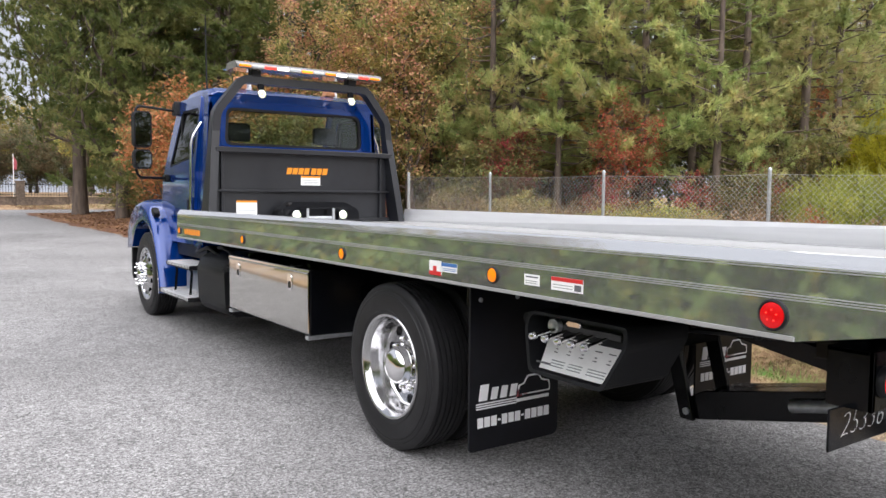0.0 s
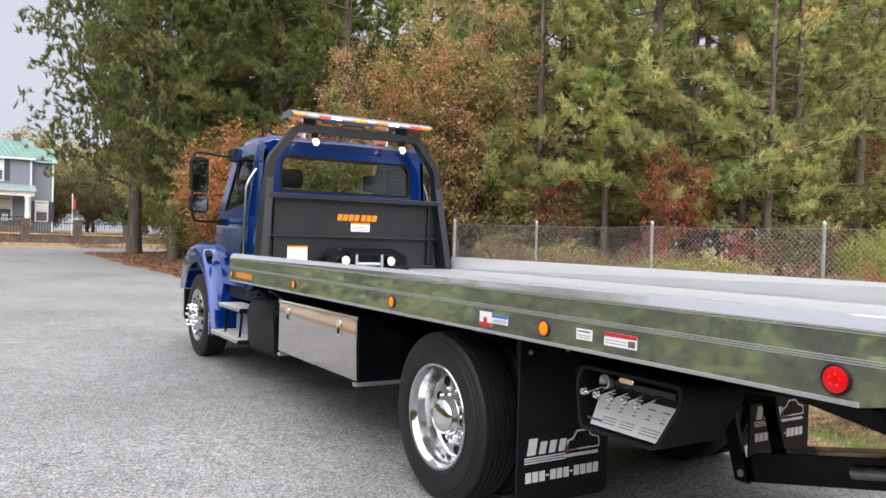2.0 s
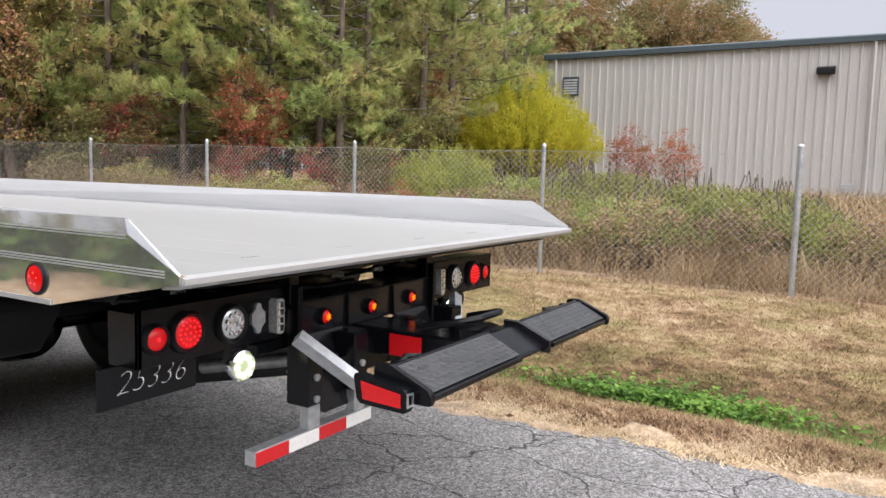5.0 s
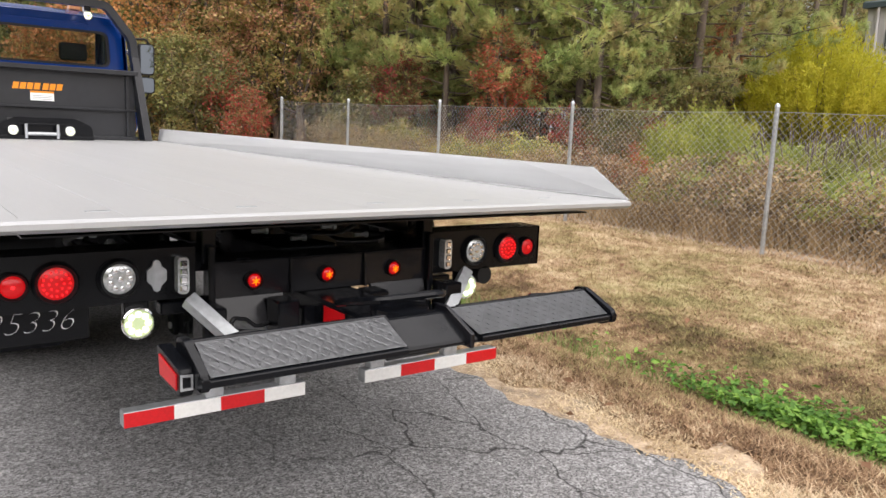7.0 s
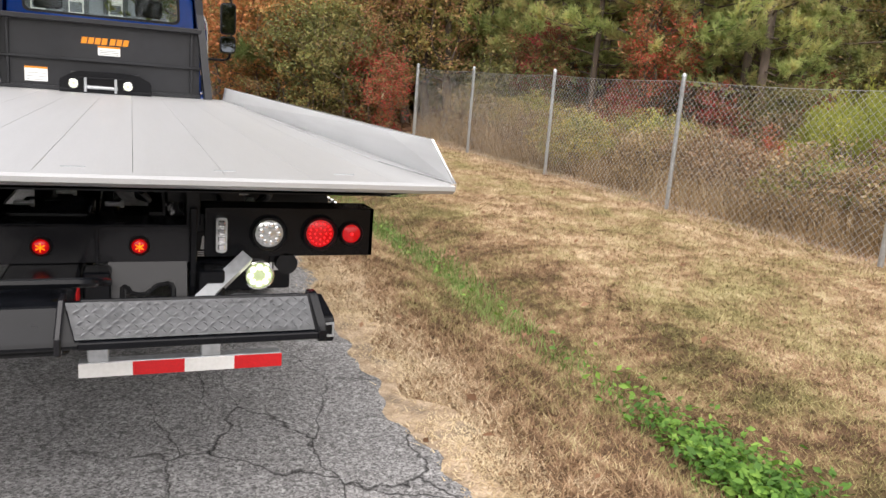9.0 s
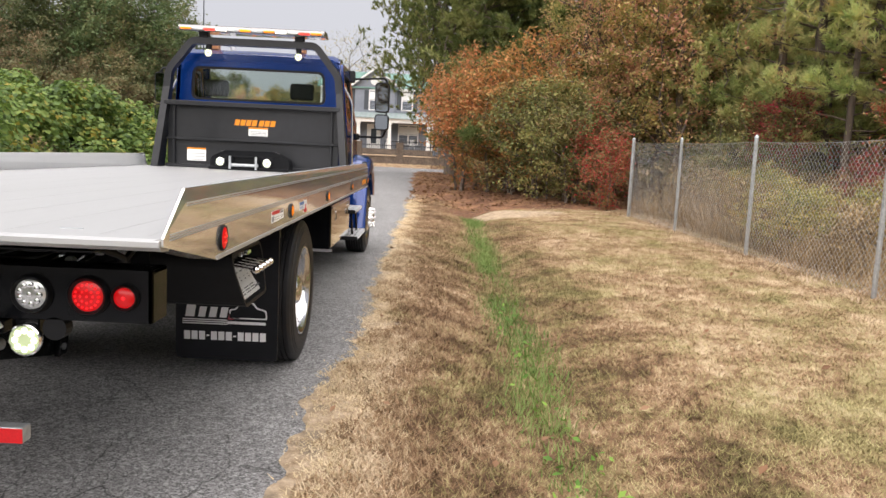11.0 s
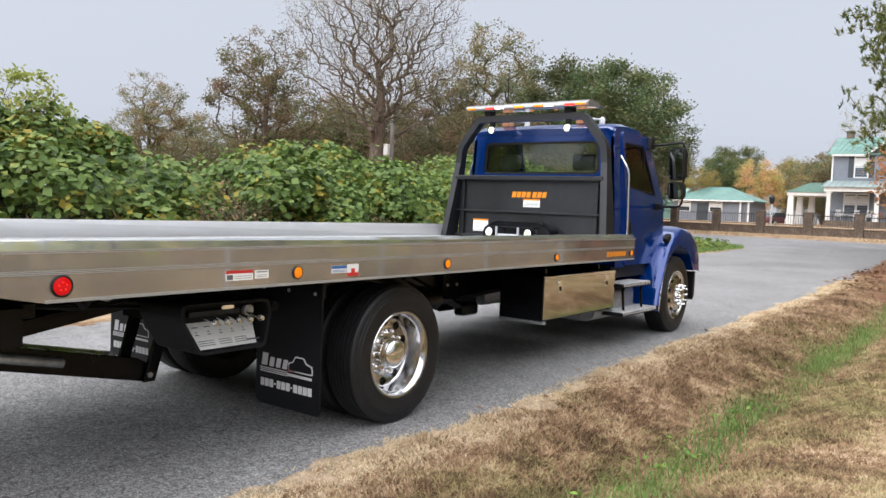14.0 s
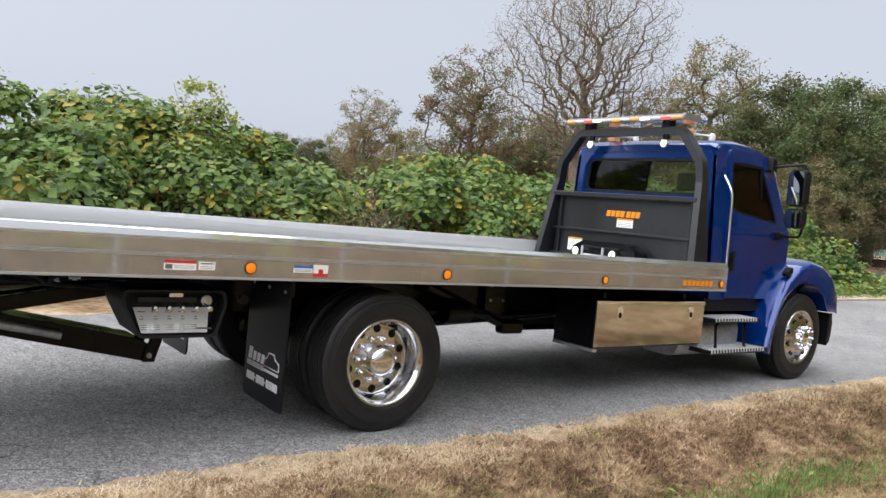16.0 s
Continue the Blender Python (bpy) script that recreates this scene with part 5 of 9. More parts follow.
# ---- fence, houses and the metal building ----
def chain_link():
    fence = thing("chain_link_fence", "galvanised chain-link fence with steel posts", "fence")
    posts = [(6.36, 11.62), (6.46, 8.68), (6.52, 5.62), (6.6, 2.56), (6.76, -0.42), (7.02, -3.46), (7.3, -6.5), (7.6, -9.5)]
    tops = []
    for k, (x, y) in enumerate(posts):
        z = float(height(x, y))
        top = 1.90 - 0.027 * (11.6 - y) * 0.3 + (0.03 if k in (0, 5) else 0)
        bm = bmesh.new()
        r = 0.036 if k in (0, 5) else 0.027
        tube(bm, [(x, y, z - 0.2), (x, y, top)], r, 12)
        lathe(bm, [(r + 0.004, top), (r + 0.004, top + 0.02), (r * 0.5, top + 0.045), (0.004, top + 0.05)], "z", (x, y, 0), 12)
        for b in (0.3, 0.75, 1.2):
            lathe(bm, [(r + 0.003, z + b), (r + 0.003, z + b + 0.02)], "z", (x, y, 0), 10)
        part("post", bm, "galv", fence, smooth=True)
        tops.append((x, y, z + 0.03, top - 0.05))
    for a, b in zip(tops, tops[1:]):
        bm = bmesh.new()
        wires = []
        ln = math.hypot(b[0] - a[0], b[1] - a[1])

        def at(s, h):
            t = s / ln
            sag = -0.025 * math.sin(math.pi * t) * h
            return Vector((a[0] + (b[0] - a[0]) * t - 0.03, a[1] + (b[1] - a[1]) * t, (a[2] + (b[2] - a[2]) * t) * (1 - h) + (a[3] + (b[3] - a[3]) * t) * h + sag))
        tall = a[3] - a[2]
        step, s = 0.082, -tall
        rods = []
        while s < ln:
            for d in (1, -1):
                s0, s1, h0, h1 = (s, s + tall, 0.0, 1.0) if d > 0 else (s + tall, s, 0.0, 1.0)
                lo_s, hi_s = min(s0, s1), max(s0, s1)
                u0, u1 = max(lo_s, 0), min(hi_s, ln)
                if u1 - u0 > 0.01:
                    f0, f1 = (u0 - s0) / (s1 - s0), (u1 - s0) / (s1 - s0)
                    rods.append((u0, f0, u1, f1))
            s += step
        for u0, f0, u1, f1 in rods:
            tube(bm, [at(u0, f0), at((u0 + u1) / 2, (f0 + f1) / 2), at(u1, f1)], 0.0021, 3, close=False)
        tube(bm, [at(ln * k / 6, 1.0) for k in range(7)], 0.004, 4)
        part("wire_mesh", bm, "wire", fence, "woven wire mesh with diamond openings")


chain_link()


def metal_building():
    b = thing("metal_building", "large pale grey metal-clad building with a dark roof edge", "building")
    x0, y1, z0, z1 = 26.0, 8.0, 0.80, 6.05
    y0 = -30.0
    bm = bmesh.new()
    box(bm, (x0 + 0.05, y0, z0 - 0.6), (x0 + 18, y1, z1))
    part("wall", bm, "panel", b)
    # ribs of the cladding, each a fold in the sheet
    bm = bmesh.new()
    prism(bm, [(x0 + 0.05, 0.05), (x0, 0.03), (x0, -0.03), (x0 + 0.05, -0.05)], "z", z0, z1)
    first = part("rib", bm, "panel", b)
    y = y1 - 0.3
    first.location.y = y
    while y > y0:
        y -= 0.305
        o = first.copy()
        scene.collection.objects.link(o)
        o.location.y = y
    bm = bmesh.new()
    prism(bm, [(x0 - 0.16, z1 - 0.08), (x0 - 0.16, z1 + 0.10), (x0 - 0.04, z1 + 0.16), (x0 + 0.2, z1 + 0.16), (x0 + 0.2, z1 - 0.08)], "y", y0, y1 + 0.1)
    part("gutter", bm, "dark_trim", b, "dark slate gutter along the eave")
    bm = bmesh.new()
    prism(bm, [(x0, z1 + 0.1), (x0 + 9, z1 + 1.1), (x0 + 18, z1 + 0.1)], "y", y0, y1 + 0.02)
    part("roof", bm, "dark_trim", b)
    for y in (7.6, -1.35 - 2.0):
        bm = bmesh.new()
        tube(bm, [(x0 - 0.09, y, z1 - 0.05), (x0 - 0.09, y, z0 + 0.1)], 0.05, 8)
        part("downpipe", bm, "panel", b)
    bm = bmesh.new()
    box(bm, (x0 - 0.05, 6.65, 4.55), (x0 + 0.03, 7.30, 5.28), 0.01)
    vent = part("vent", bm, "dark_trim", b, "grey louvred vent")
    for k in range(6):
        bm = bmesh.new()
        prism(bm, [(x0 - 0.08, 4.62 + 0.1 * k), (x0 - 0.045, 4.70 + 0.1 * k), (x0 - 0.045, 4.62 + 0.1 * k)], "y", 6.70, 7.25)
        part("slat", bm, "galv", vent)
    bm = bmesh.new()
    prism(bm, [(x0 - 0.3, 4.98), (x0 - 0.3, 5.18), (x0, 5.26), (x0, 4.98)], "y", -2.25, -1.7, 0.02)
    part("wall_light", bm, "plastic", b, "black wall-mounted floodlight")
    bm = bmesh.new()
    box(bm, (x0 - 0.04, -3.05, 1.1), (x0 + 0.03, -2.6, 1.4), 0.01)
    part("vent", bm, "galv", b)
    # a white picket fence against the wall
    f = thing("picket_screen", "white picket screen standing against the metal wall", "fence")
    for k in range(14):
        bm = bmesh.new()
        y = -4.9 - 0.17 * k
        prism(bm, [(y, 0.55), (y, 1.62), (y - 0.06, 1.70), (y - 0.12, 1.62), (y - 0.12, 0.55)], "x", 25.3, 25.33)
        part("picket", bm, "trim", f)
    for z in (0.8, 1.4):
        bm = bmesh.new()
        box(bm, (25.335, -7.3, z), (25.39, -4.85, z + 0.09))
        part("rail", bm, "trim", f)


metal_building()


def window(parent, x, y, z, w, h, shutters=True):
    """A sash window in a wall that faces south, with its middle at x and its sill at z."""
    bm = bmesh.new()
    for lo, hi in (((x - w / 2 - 0.12, z - 0.1), (x - w / 2, z + h + 0.16)), ((x + w / 2, z - 0.1), (x + w / 2 + 0.12, z + h + 0.16)),
                   ((x - w / 2, z + h), (x + w / 2, z + h + 0.16)), ((x - w / 2, z - 0.1), (x + w / 2, z)), ((x - w / 2, z + h * 0.48), (x + w / 2, z + h * 0.53))):
        box(bm, (lo[0], y - 0.08, lo[1]), (hi[0], y + 0.05, hi[1]))
    win = part("window", bm, "trim", parent)
    bm = bmesh.new()
    box(bm, (x - w / 2, y - 0.02, z), (x + w / 2, y + 0.02, z + h))
    part("pane", bm, "house_glass", win)
    bm = bmesh.new()
    box(bm, (x - w / 2, y - 0.035, z + h * 0.55), (x + w / 2, y - 0.025, z + h * 0.95))
    part("blind", bm, "trim", win, "white window blind")
    if shutters:
        for s in (-1, 1):
            bm = bmesh.new()
            a, b = sorted((x + s * (w / 2 + 0.14), x + s * (w / 2 + 0.62)))
            box(bm, (a, y - 0.06, z - 0.05), (b, y + 0.02, z + h + 0.08), 0.01)
            part("shutter", bm, "shutter", parent)


def seams(roof, pts, count):
    """Raised seams down a roof slope between two eave and two ridge corners."""
    e0, e1, r0, r1 = [Vector(p) for p in pts]
    for k in range(count + 1):
        t = k / count
        bm = bmesh.new()
        tube(bm, [e0.lerp(e1, t) + Vector((0, 0, 0.03)), r0.lerp(r1, t) + Vector((0, 0, 0.03))], 0.035, 4)
        part("seam", bm, "green_roof", roof)


def farmhouse():
    h = thing("house", "two-storey blue grey clapboard farmhouse with a green metal roof", "house")
    g = 1.15
    xl, xr, yf, yb = -10.7, 1.85, 81.0, 90.0
    eave, ridge = 8.35, 10.2
    bm = bmesh.new()
    box(bm, (xl, yf, g), (xr, yb, eave))
    prism(bm, [(yf, eave), ((yf + yb) / 2, ridge), (yb, eave)], "x", xl, xr)
    # front gable in the middle
    prism(bm, [(-7.4, eave), (-4.7, 10.35), (-2.0, eave)], "y", yf - 0.25, yf + 4.4)
    box(bm, (-6.9, yf - 0.25, g), (-2.5, yf + 1, eave))
    box(bm, (xr, yf + 1.2, g), (xr + 2.0, yb - 0.5, eave - 0.3))
    part("wall", bm, "siding", h, "blue grey clapboard wall")
    # clapboards of the front
    bm = bmesh.new()
    z = g + 0.2
    while z < eave - 0.1:
        for a, b, y in ((xl, -6.9, yf), (-6.9, -2.5, yf - 0.25), (-2.5, xr, yf), (xr + 0.02, xr + 2.0, yf + 1.2)):
            prism(bm, [(y, z), (y - 0.035, z), (y, z + 0.16)], "x", a, b)
        z += 0.16
    tagged(part("cladding", bm, "siding", h), kind="stuff")
    bm = bmesh.new()
    ym = (yf + yb) / 2
    for s in (-1, 1):
        prism(bm, [(ym, ridge + 0.12), (ym + s * (4.5 + 0.45), eave - 0.12), (ym + s * (4.5 + 0.45), eave - 0.02), (ym, ridge + 0.24)], "x", xl - 0.35, xr + 0.35)
    for s in (-1, 1):
        prism(bm, [(-4.7, 10.45), (-4.7 + s * 3.1, eave - 0.15), (-4.7 + s * 3.1, eave - 0.03), (-4.7, 10.57)], "y", yf - 0.7, yf + 4.4)
    prism(bm, [(yf + 1.0, eave - 0.35), (ym, ridge - 0.5), (ym, ridge - 0.38), (yf + 0.8, eave - 0.3)], "x", xr + 0.3, xr + 2.3)
    roof = part("roof", bm, "green_roof", h, "weathered green standing-seam roof")
    seams(roof, ((xl - 0.3, yf - 0.45, eave - 0.02), (-7.5, yf - 0.45, eave - 0.02), (xl - 0.3, ym, ridge + 0.24), (-5, ym, ridge + 0.24)), 9)
    seams(roof, ((-1.9, yf - 0.45, eave - 0.02), (xr + 0.3, yf - 0.45, eave - 0.02), (-4.5, ym, ridge + 0.24), (xr + 0.3, ym, ridge + 0.24)), 10)
    for x in (-9.9, 0.75):
        bm = bmesh.new()
        box(bm, (x - 0.33, ym - 0.33, ridge - 0.4), (x + 0.33, ym + 0.33, 11.1))
        box(bm, (x - 0.40, ym - 0.40, 10.9), (x + 0.40, ym + 0.40, 11.05))
        part("chimney", bm, "brick", roof, "brick chimney")
    bm = bmesh.new()
    for s in (-1, 1):
        prism(bm, [(-4.7, 10.30), (-4.7 + s * 3.0, eave - 0.28), (-4.7 + s * 3.0, eave - 0.05), (-4.7, 10.53)], "y", yf - 0.75, yf - 0.62)
    for x, y in ((xl, yf), (xr - 0.15, yf), (xr + 1.87, yf + 1.2)):
        box(bm, (x, y - 0.05, g), (x + 0.15, y + 0.05, eave))
    box(bm, (xl, yf - 0.5, eave - 0.2), (-7.4, yf - 0.05, eave - 0.03))
    box(bm, (-2.0, yf - 0.5, eave - 0.2), (xr + 0.3, yf - 0.05, eave - 0.03))
    part("trim", bm, "trim", h, "white painted trim boards")
    bm = bmesh.new()
    lathe(bm, [(0.55, -0.02), (0.55, 0.05)], "y", (-4.7, yf - 0.33, 9.15), 24)
    attic = part("attic_window", bm, "trim", h, "round-topped attic window")
    for x in (-8.05, -1.15):
        window(h, x, yf, 6.1, 1.05, 1.95)
    window(h, -4.7, yf - 0.25, 6.0, 1.1, 2.0)
    window(h, xr + 1.0, yf + 1.2, 2.3, 0.95, 1.85)
    # porch along the front
    py = yf - 2.6
    bm = bmesh.new()
    prism(bm, [(py - 0.3, 4.95), (yf, 5.65), (yf, 5.75), (py - 0.3, 5.05)], "x", xl - 0.3, xr + 0.3)
    roof_part = part("porch_roof", bm, "porch_roof", h)
    seams(roof_part, ((xl - 0.2, py - 0.3, 5.04), (xr + 0.2, py - 0.3, 5.04), (xl - 0.2, yf, 5.74), (xr + 0.2, yf, 5.74)), 24)
    bm = bmesh.new()
    box(bm, (xl - 0.1, py - 0.1, 4.55), (xr + 0.1, py + 0.25, 4.95), 0.02)
    part("porch_beam", bm, "trim", h)
    bm = bmesh.new()
    box(bm, (xl, py, g - 0.2), (xr, yf, 1.75))
    part("porch_floor", bm, "brick", h, "dark porch base and floor")
    for x in (-10.35, -6.2, -2.85, 1.35):
        bm = bmesh.new()
        box(bm, (x - 0.23, py - 0.05, 1.75), (x + 0.23, py + 0.41, 1.95))
        prism(bm, [(x - 0.19, 1.95), (x + 0.19, 1.95), (x + 0.16, 4.4), (x - 0.16, 4.4)], "y", py, py + 0.36)
        box(bm, (x - 0.25, py - 0.07, 4.38), (x + 0.25, py + 0.43, 4.55))
        part("column", bm, "trim", h, "square white porch column")
    bm = bmesh.new()
    box(bm, (-5.45, yf - 0.33, 1.75), (-3.95, yf - 0.26, 4.4))
    d = part("door", bm, "trim", h, "white panelled front door with sidelights")
    bm = bmesh.new()
    box(bm, (-5.0, yf - 0.36, 2.3), (-4.4, yf - 0.34, 3.9))
    part("pane", bm, "house_glass", d)
    for x in (-8.3, -0.9):
        window(h, x - 0.52, yf, 2.4, 1.0, 1.95, False)
        window(h, x + 0.52, yf, 2.4, 1.0, 1.95, False)
    bm = bmesh.new()
    k = xl + 0.3
    while k < xr - 0.2:
        if not -5.8 < k < -3.4:
            box(bm, (k, py + 0.1, 1.75), (k + 0.05, py + 0.15, 2.55))
        k += 0.16
    box(bm, (xl + 0.2, py + 0.08, 2.55), (-5.8, py + 0.17, 2.62))
    box(bm, (-3.4, py + 0.08, 2.55), (xr - 0.2, py + 0.17, 2.62))
    part("porch_railing", bm, "block", h, "dark porch railing")
    # carriage porch on the west side
    bm = bmesh.new()
    prism(bm, [(-15.0, 4.55), (-12.7, 5.5), (-10.7, 5.5), (-10.7, 4.55)], "y", yf + 0.5, yf + 5.5)
    part("side_roof", bm, "green_roof", h)
    bm = bmesh.new()
    box(bm, (-14.9, yf + 0.6, 4.2), (-10.7, yf + 5.4, 4.55))
    part("side_beam", bm, "trim", h)
    for x, y in ((-14.5, yf + 0.9), (-13.3, yf + 5.0), (-14.5, yf + 5.0)):
        bm = bmesh.new()
        prism(bm, [(x - 0.36, g + 0.6), (x + 0.36, g + 0.6), (x + 0.24, 4.2), (x - 0.24, 4.2)], "y", y - 0.25, y + 0.25)
        box(bm, (x - 0.42, y - 0.32, g - 0.2), (x + 0.42, y + 0.32, g + 0.6))
        part("column", bm, "trim", h)


farmhouse()


def rocking_chair(x, y, z):
    c = thing("porch_chair", "white porch rocking chair", "chair", "chairs on the porch")
    bm = bmesh.new()
    box(bm, (-0.28, -0.25, 0.40), (0.28, 0.25, 0.44))
    part("seat", bm, "trim", c)
    for k in range(5):
        bm = bmesh.new()
        box(bm, (-0.24 + 0.1 * k, 0.24, 0.44), (-0.17 + 0.1 * k, 0.27, 1.10))
        part("slat", bm, "trim", c)
    for sx in (-0.27, 0.27):
        bm = bmesh.new()
        tube(bm, [(sx, -0.45, 0.06), (sx, -0.2, 0.02), (sx, 0.2, 0.02), (sx, 0.5, 0.08)], 0.025, 6)
        part("rocker", bm, "trim", c)
        for sy in (-0.22, 0.24):
            bm = bmesh.new()
            box(bm, (sx - 0.025, sy - 0.025, 0.02), (sx + 0.025, sy + 0.025, 0.66))
            part("leg", bm, "trim", c)
    c.matrix_basis = Matrix.Translation((x, y, z))
    return c


chair = rocking_chair(-9.6, 79.5, 1.75)
for x in (-8.0, -6.9, -3.0, -0.4):
    copy_thing(chair, Matrix.Translation((x, 79.5, 1.75)))


def brick_wall():
    w = thing("brick_wall", "low brick wall with piers and black iron railings before the house", "wall")
    g, y = 0.62, 50.0
    pitch = 2.95
    x0 = -0.4 - 9 * pitch
    bm = bmesh.new()
    box(bm, (-0.24, -0.24, -0.2), (0.24, 0.24, 1.42), 0.012)
    box(bm, (-0.28, -0.28, 1.42), (0.28, 0.28, 1.50), 0.015)
    pier = part("pier", bm, "brick", w, "square brick pier")
    bm = bmesh.new()
    box(bm, (0.24, -0.13, -0.2), (pitch - 0.24, 0.13, 0.46), 0.01)
    box(bm, (0.24, -0.16, 0.46), (pitch - 0.24, 0.16, 0.53), 0.01)
    base = part("low_wall", bm, "brick", w, "low stretch of dark brick")
    bm = bmesh.new()
    for z in (0.62, 1.25):
        box(bm, (0.24, -0.02, z), (pitch - 0.24, 0.02, z + 0.04))
    railing = part("railing", bm, "block", w, "black iron railing")
    bm = bmesh.new()
    box(bm, (-0.011, -0.011, 0.53), (0.011, 0.011, 1.33))
    prism(bm, [(-0.02, 1.33), (0.02, 1.33), (0, 1.40)], "y", -0.01, 0.01)
    picket = part("picket", bm, "block", railing)
    spans = 12
    for k in range(spans):
        x = x0 + k * pitch
        for o in (pier, base, railing):
            c = o if k == 0 else o.copy()
            if k:
                scene.collection.objects.link(c)
            c.location = (x, y, g)
            if o is railing:
                for j in range(16):
                    q = picket if k == 0 and j == 0 else picket.copy()
                    if q is not picket:
                        scene.collection.objects.link(q)
                    q.parent = c
                    q.location = (0.24 + 0.155 * (j + 0.5), 0, 0)
    c = pier.copy()
    scene.collection.objects.link(c)
    c.location = (x0 + spans * pitch, y, g)


brick_wall()


def cottage():
    h = thing("house", "low grey outbuilding with a hipped green metal roof", "house")
    x0, x1, y0, y1, g = -29.2, -20.3, 88.0, 95.0, 0.9
    bm = bmesh.new()
    box(bm, (x0, y0, g), (x1, y1, 3.7))
    part("wall", bm, "siding", h)
    bm = bmesh.new()
    e = 0.6
    v = [bm.verts.new(p) for p in ((x0 - e, y0 - e, 3.65), (x1 + e, y0 - e, 3.65), (x1 + e, y1 + e, 3.65), (x0 - e, y1 + e, 3.65), (x0 + 3.2, 91.5, 5.3), (x1 - 3.2, 91.5, 5.3))]
    for q in ((0, 1, 5, 4), (1, 2, 5), (2, 3, 4, 5), (3, 0, 4), (0, 3, 2, 1)):
        bm.faces.new([v[k] for k in q])
    roof_part = part("roof", bm, "green_roof", h)
    seams(roof_part, ((x0, y0 - e, 3.65), (x1, y0 - e, 3.65), (x0 + 3.2, 91.5, 5.3), (x1 - 3.2, 91.5, 5.3)), 16)
    bm = bmesh.new()
    box(bm, (x0 - e, y0 - e - 0.03, 3.5), (x1 + e, y0 - e + 0.05, 3.66))
    for x in (x1 - 0.1, x1 - 1.0):
        box(bm, (x, y0 - 0.35, g), (x + 0.2, y0 - 0.15, 3.5))
    part("trim", bm, "trim", h)
    window(h, -27.85, y0, 2.3, 1.3, 1.0, False)
    window(h, -24.1, y0, 2.3, 1.3, 1.0, False)
    bm = bmesh.new()
    box(bm, (-26.3, y0 - 0.06, g), (-25.0, y0 - 0.02, 3.2))
    part("door", bm, "shutter", h, "dark wide door")
    bm = bmesh.new()
    box(bm, (x0 - 9, y0 + 4, g), (x0 - 0.5, y0 + 10, 3.4))
    prism(bm, [(y0 + 3.5, 3.4), (y0 + 7, 5.2), (y0 + 10.5, 3.4)], "x", x0 - 9.4, x0 - 0.5)
    part("wing", bm, "green_roof", h)


cottage()


def parked_car(x, y, z, turn, mat, label):
    c = thing("car", label, "car", "cars parked by the outbuilding")
    bm = bmesh.new()
    prism(bm, rounded([(-2.2, 0.3), (2.2, 0.3), (2.25, 0.75), (1.3, 0.95), (-2.1, 0.98)], 0.15), "y", -0.85, 0.85, 0.06)
    part("body", bm, mat, c, smooth=True)
    bm = bmesh.new()
    prism(bm, rounded([(-1.7, 0.95), (1.2, 0.93), (0.5, 1.42), (-1.1, 1.45)], 0.12), "y", -0.72, 0.72, 0.08)
    part("cabin", bm, "house_glass", c, smooth=True)
    for sx in (-1.4, 1.4):
        for sy in (-0.86, 0.86):
            bm = bmesh.new()
            lathe(bm, [(0.12, -0.09), (0.31, -0.09), (0.33, 0), (0.31, 0.09), (0.12, 0.09)], "y", (sx, sy, 0.33), 20)
            w = part("wheel", bm, "rubber", c)
            bm = bmesh.new()
            lathe(bm, [(0.2, -0.1), (0.2, 0.1)], "y", (sx, sy, 0.33), 16)
            part("rim", bm, "galv", w)
    c.matrix_basis = Matrix.Translation((x, y, z)) @ Matrix.Rotation(turn, 4, "Z")


M["maroon"] = material("maroon car paint", (0.12, 0.01, 0.015), 0.3, 0.2, coat=0.8)
M["silver"] = material("silver car paint", (0.4, 0.41, 0.43), 0.3, 0.6, coat=0.8)
parked_car(-17.0, 86.5, 0.95, 1.2, "maroon", "maroon car parked beyond the brick wall")
parked_car(-14.8, 88.5, 0.98, 1.4, "silver", "silver car parked beyond the brick wall")


def lamp_post(x, y, z):
    p = thing("lamp_post", "short white lamp post with a black lantern", "lamp")
    bm = bmesh.new()
    tube(bm, [(x, y, z), (x, y, z + 2.0)], [0.07, 0.05], 10)
    part("pole", bm, "trim", p)
    bm = bmesh.new()
    lathe(bm, [(0.06, z + 2.0), (0.16, z + 2.1), (0.2, z + 2.45), (0.03, z + 2.65)], "z", (x, y, 0), 8)
    part("lantern", bm, "block", p)


lamp_post(-9.35, 53.0, 0.66)


def flagpole(x, y, z):
    p = thing("flagpole", "slim white pole with a small hanging cloth", "flagpole")
    bm = bmesh.new()
    tube(bm, [(x, y, z), (x, y, z + 3.6)], 0.035, 8)
    part("pole", bm, "trim", p)
    bm = bmesh.new()
    prism(bm, [(x + 0.03, z + 3.4), (x + 0.26, z + 3.0), (x + 0.22, z + 2.3), (x + 0.03, z + 2.4)], "y", y - 0.02, y + 0.02)
    part("cloth", bm, "rose_ink", p, "faded red and white cloth")


flagpole(3.9, 66.0, 0.85)


def gate_post(x, y, z):
    g = thing("utility_pole", "short weathered post with a meter box", "post")
    bm = bmesh.new()
    tube(bm, [(x, y, z), (x, y, z + 5.2)], 0.10, 8)
    part("pole", bm, "bark_pale", g)
    bm = bmesh.new()
    box(bm, (x - 0.30, y - 0.3, z + 3.65), (x - 0.02, y - 0.1, z + 4.2), 0.02)
    part("meter_box", bm, "panel", g)


gate_post(-20.5, 25.0, 0.3)


# ---- the truck: axles on x, nose towards +y ----
truck = thing("tow_truck", "blue flatbed tow truck with an aluminium deck, parked on the lane", "truck")
FRONT_Y, HUB, FRONT_HUB, RAD = 5.38, 0.472, 0.522, 0.474


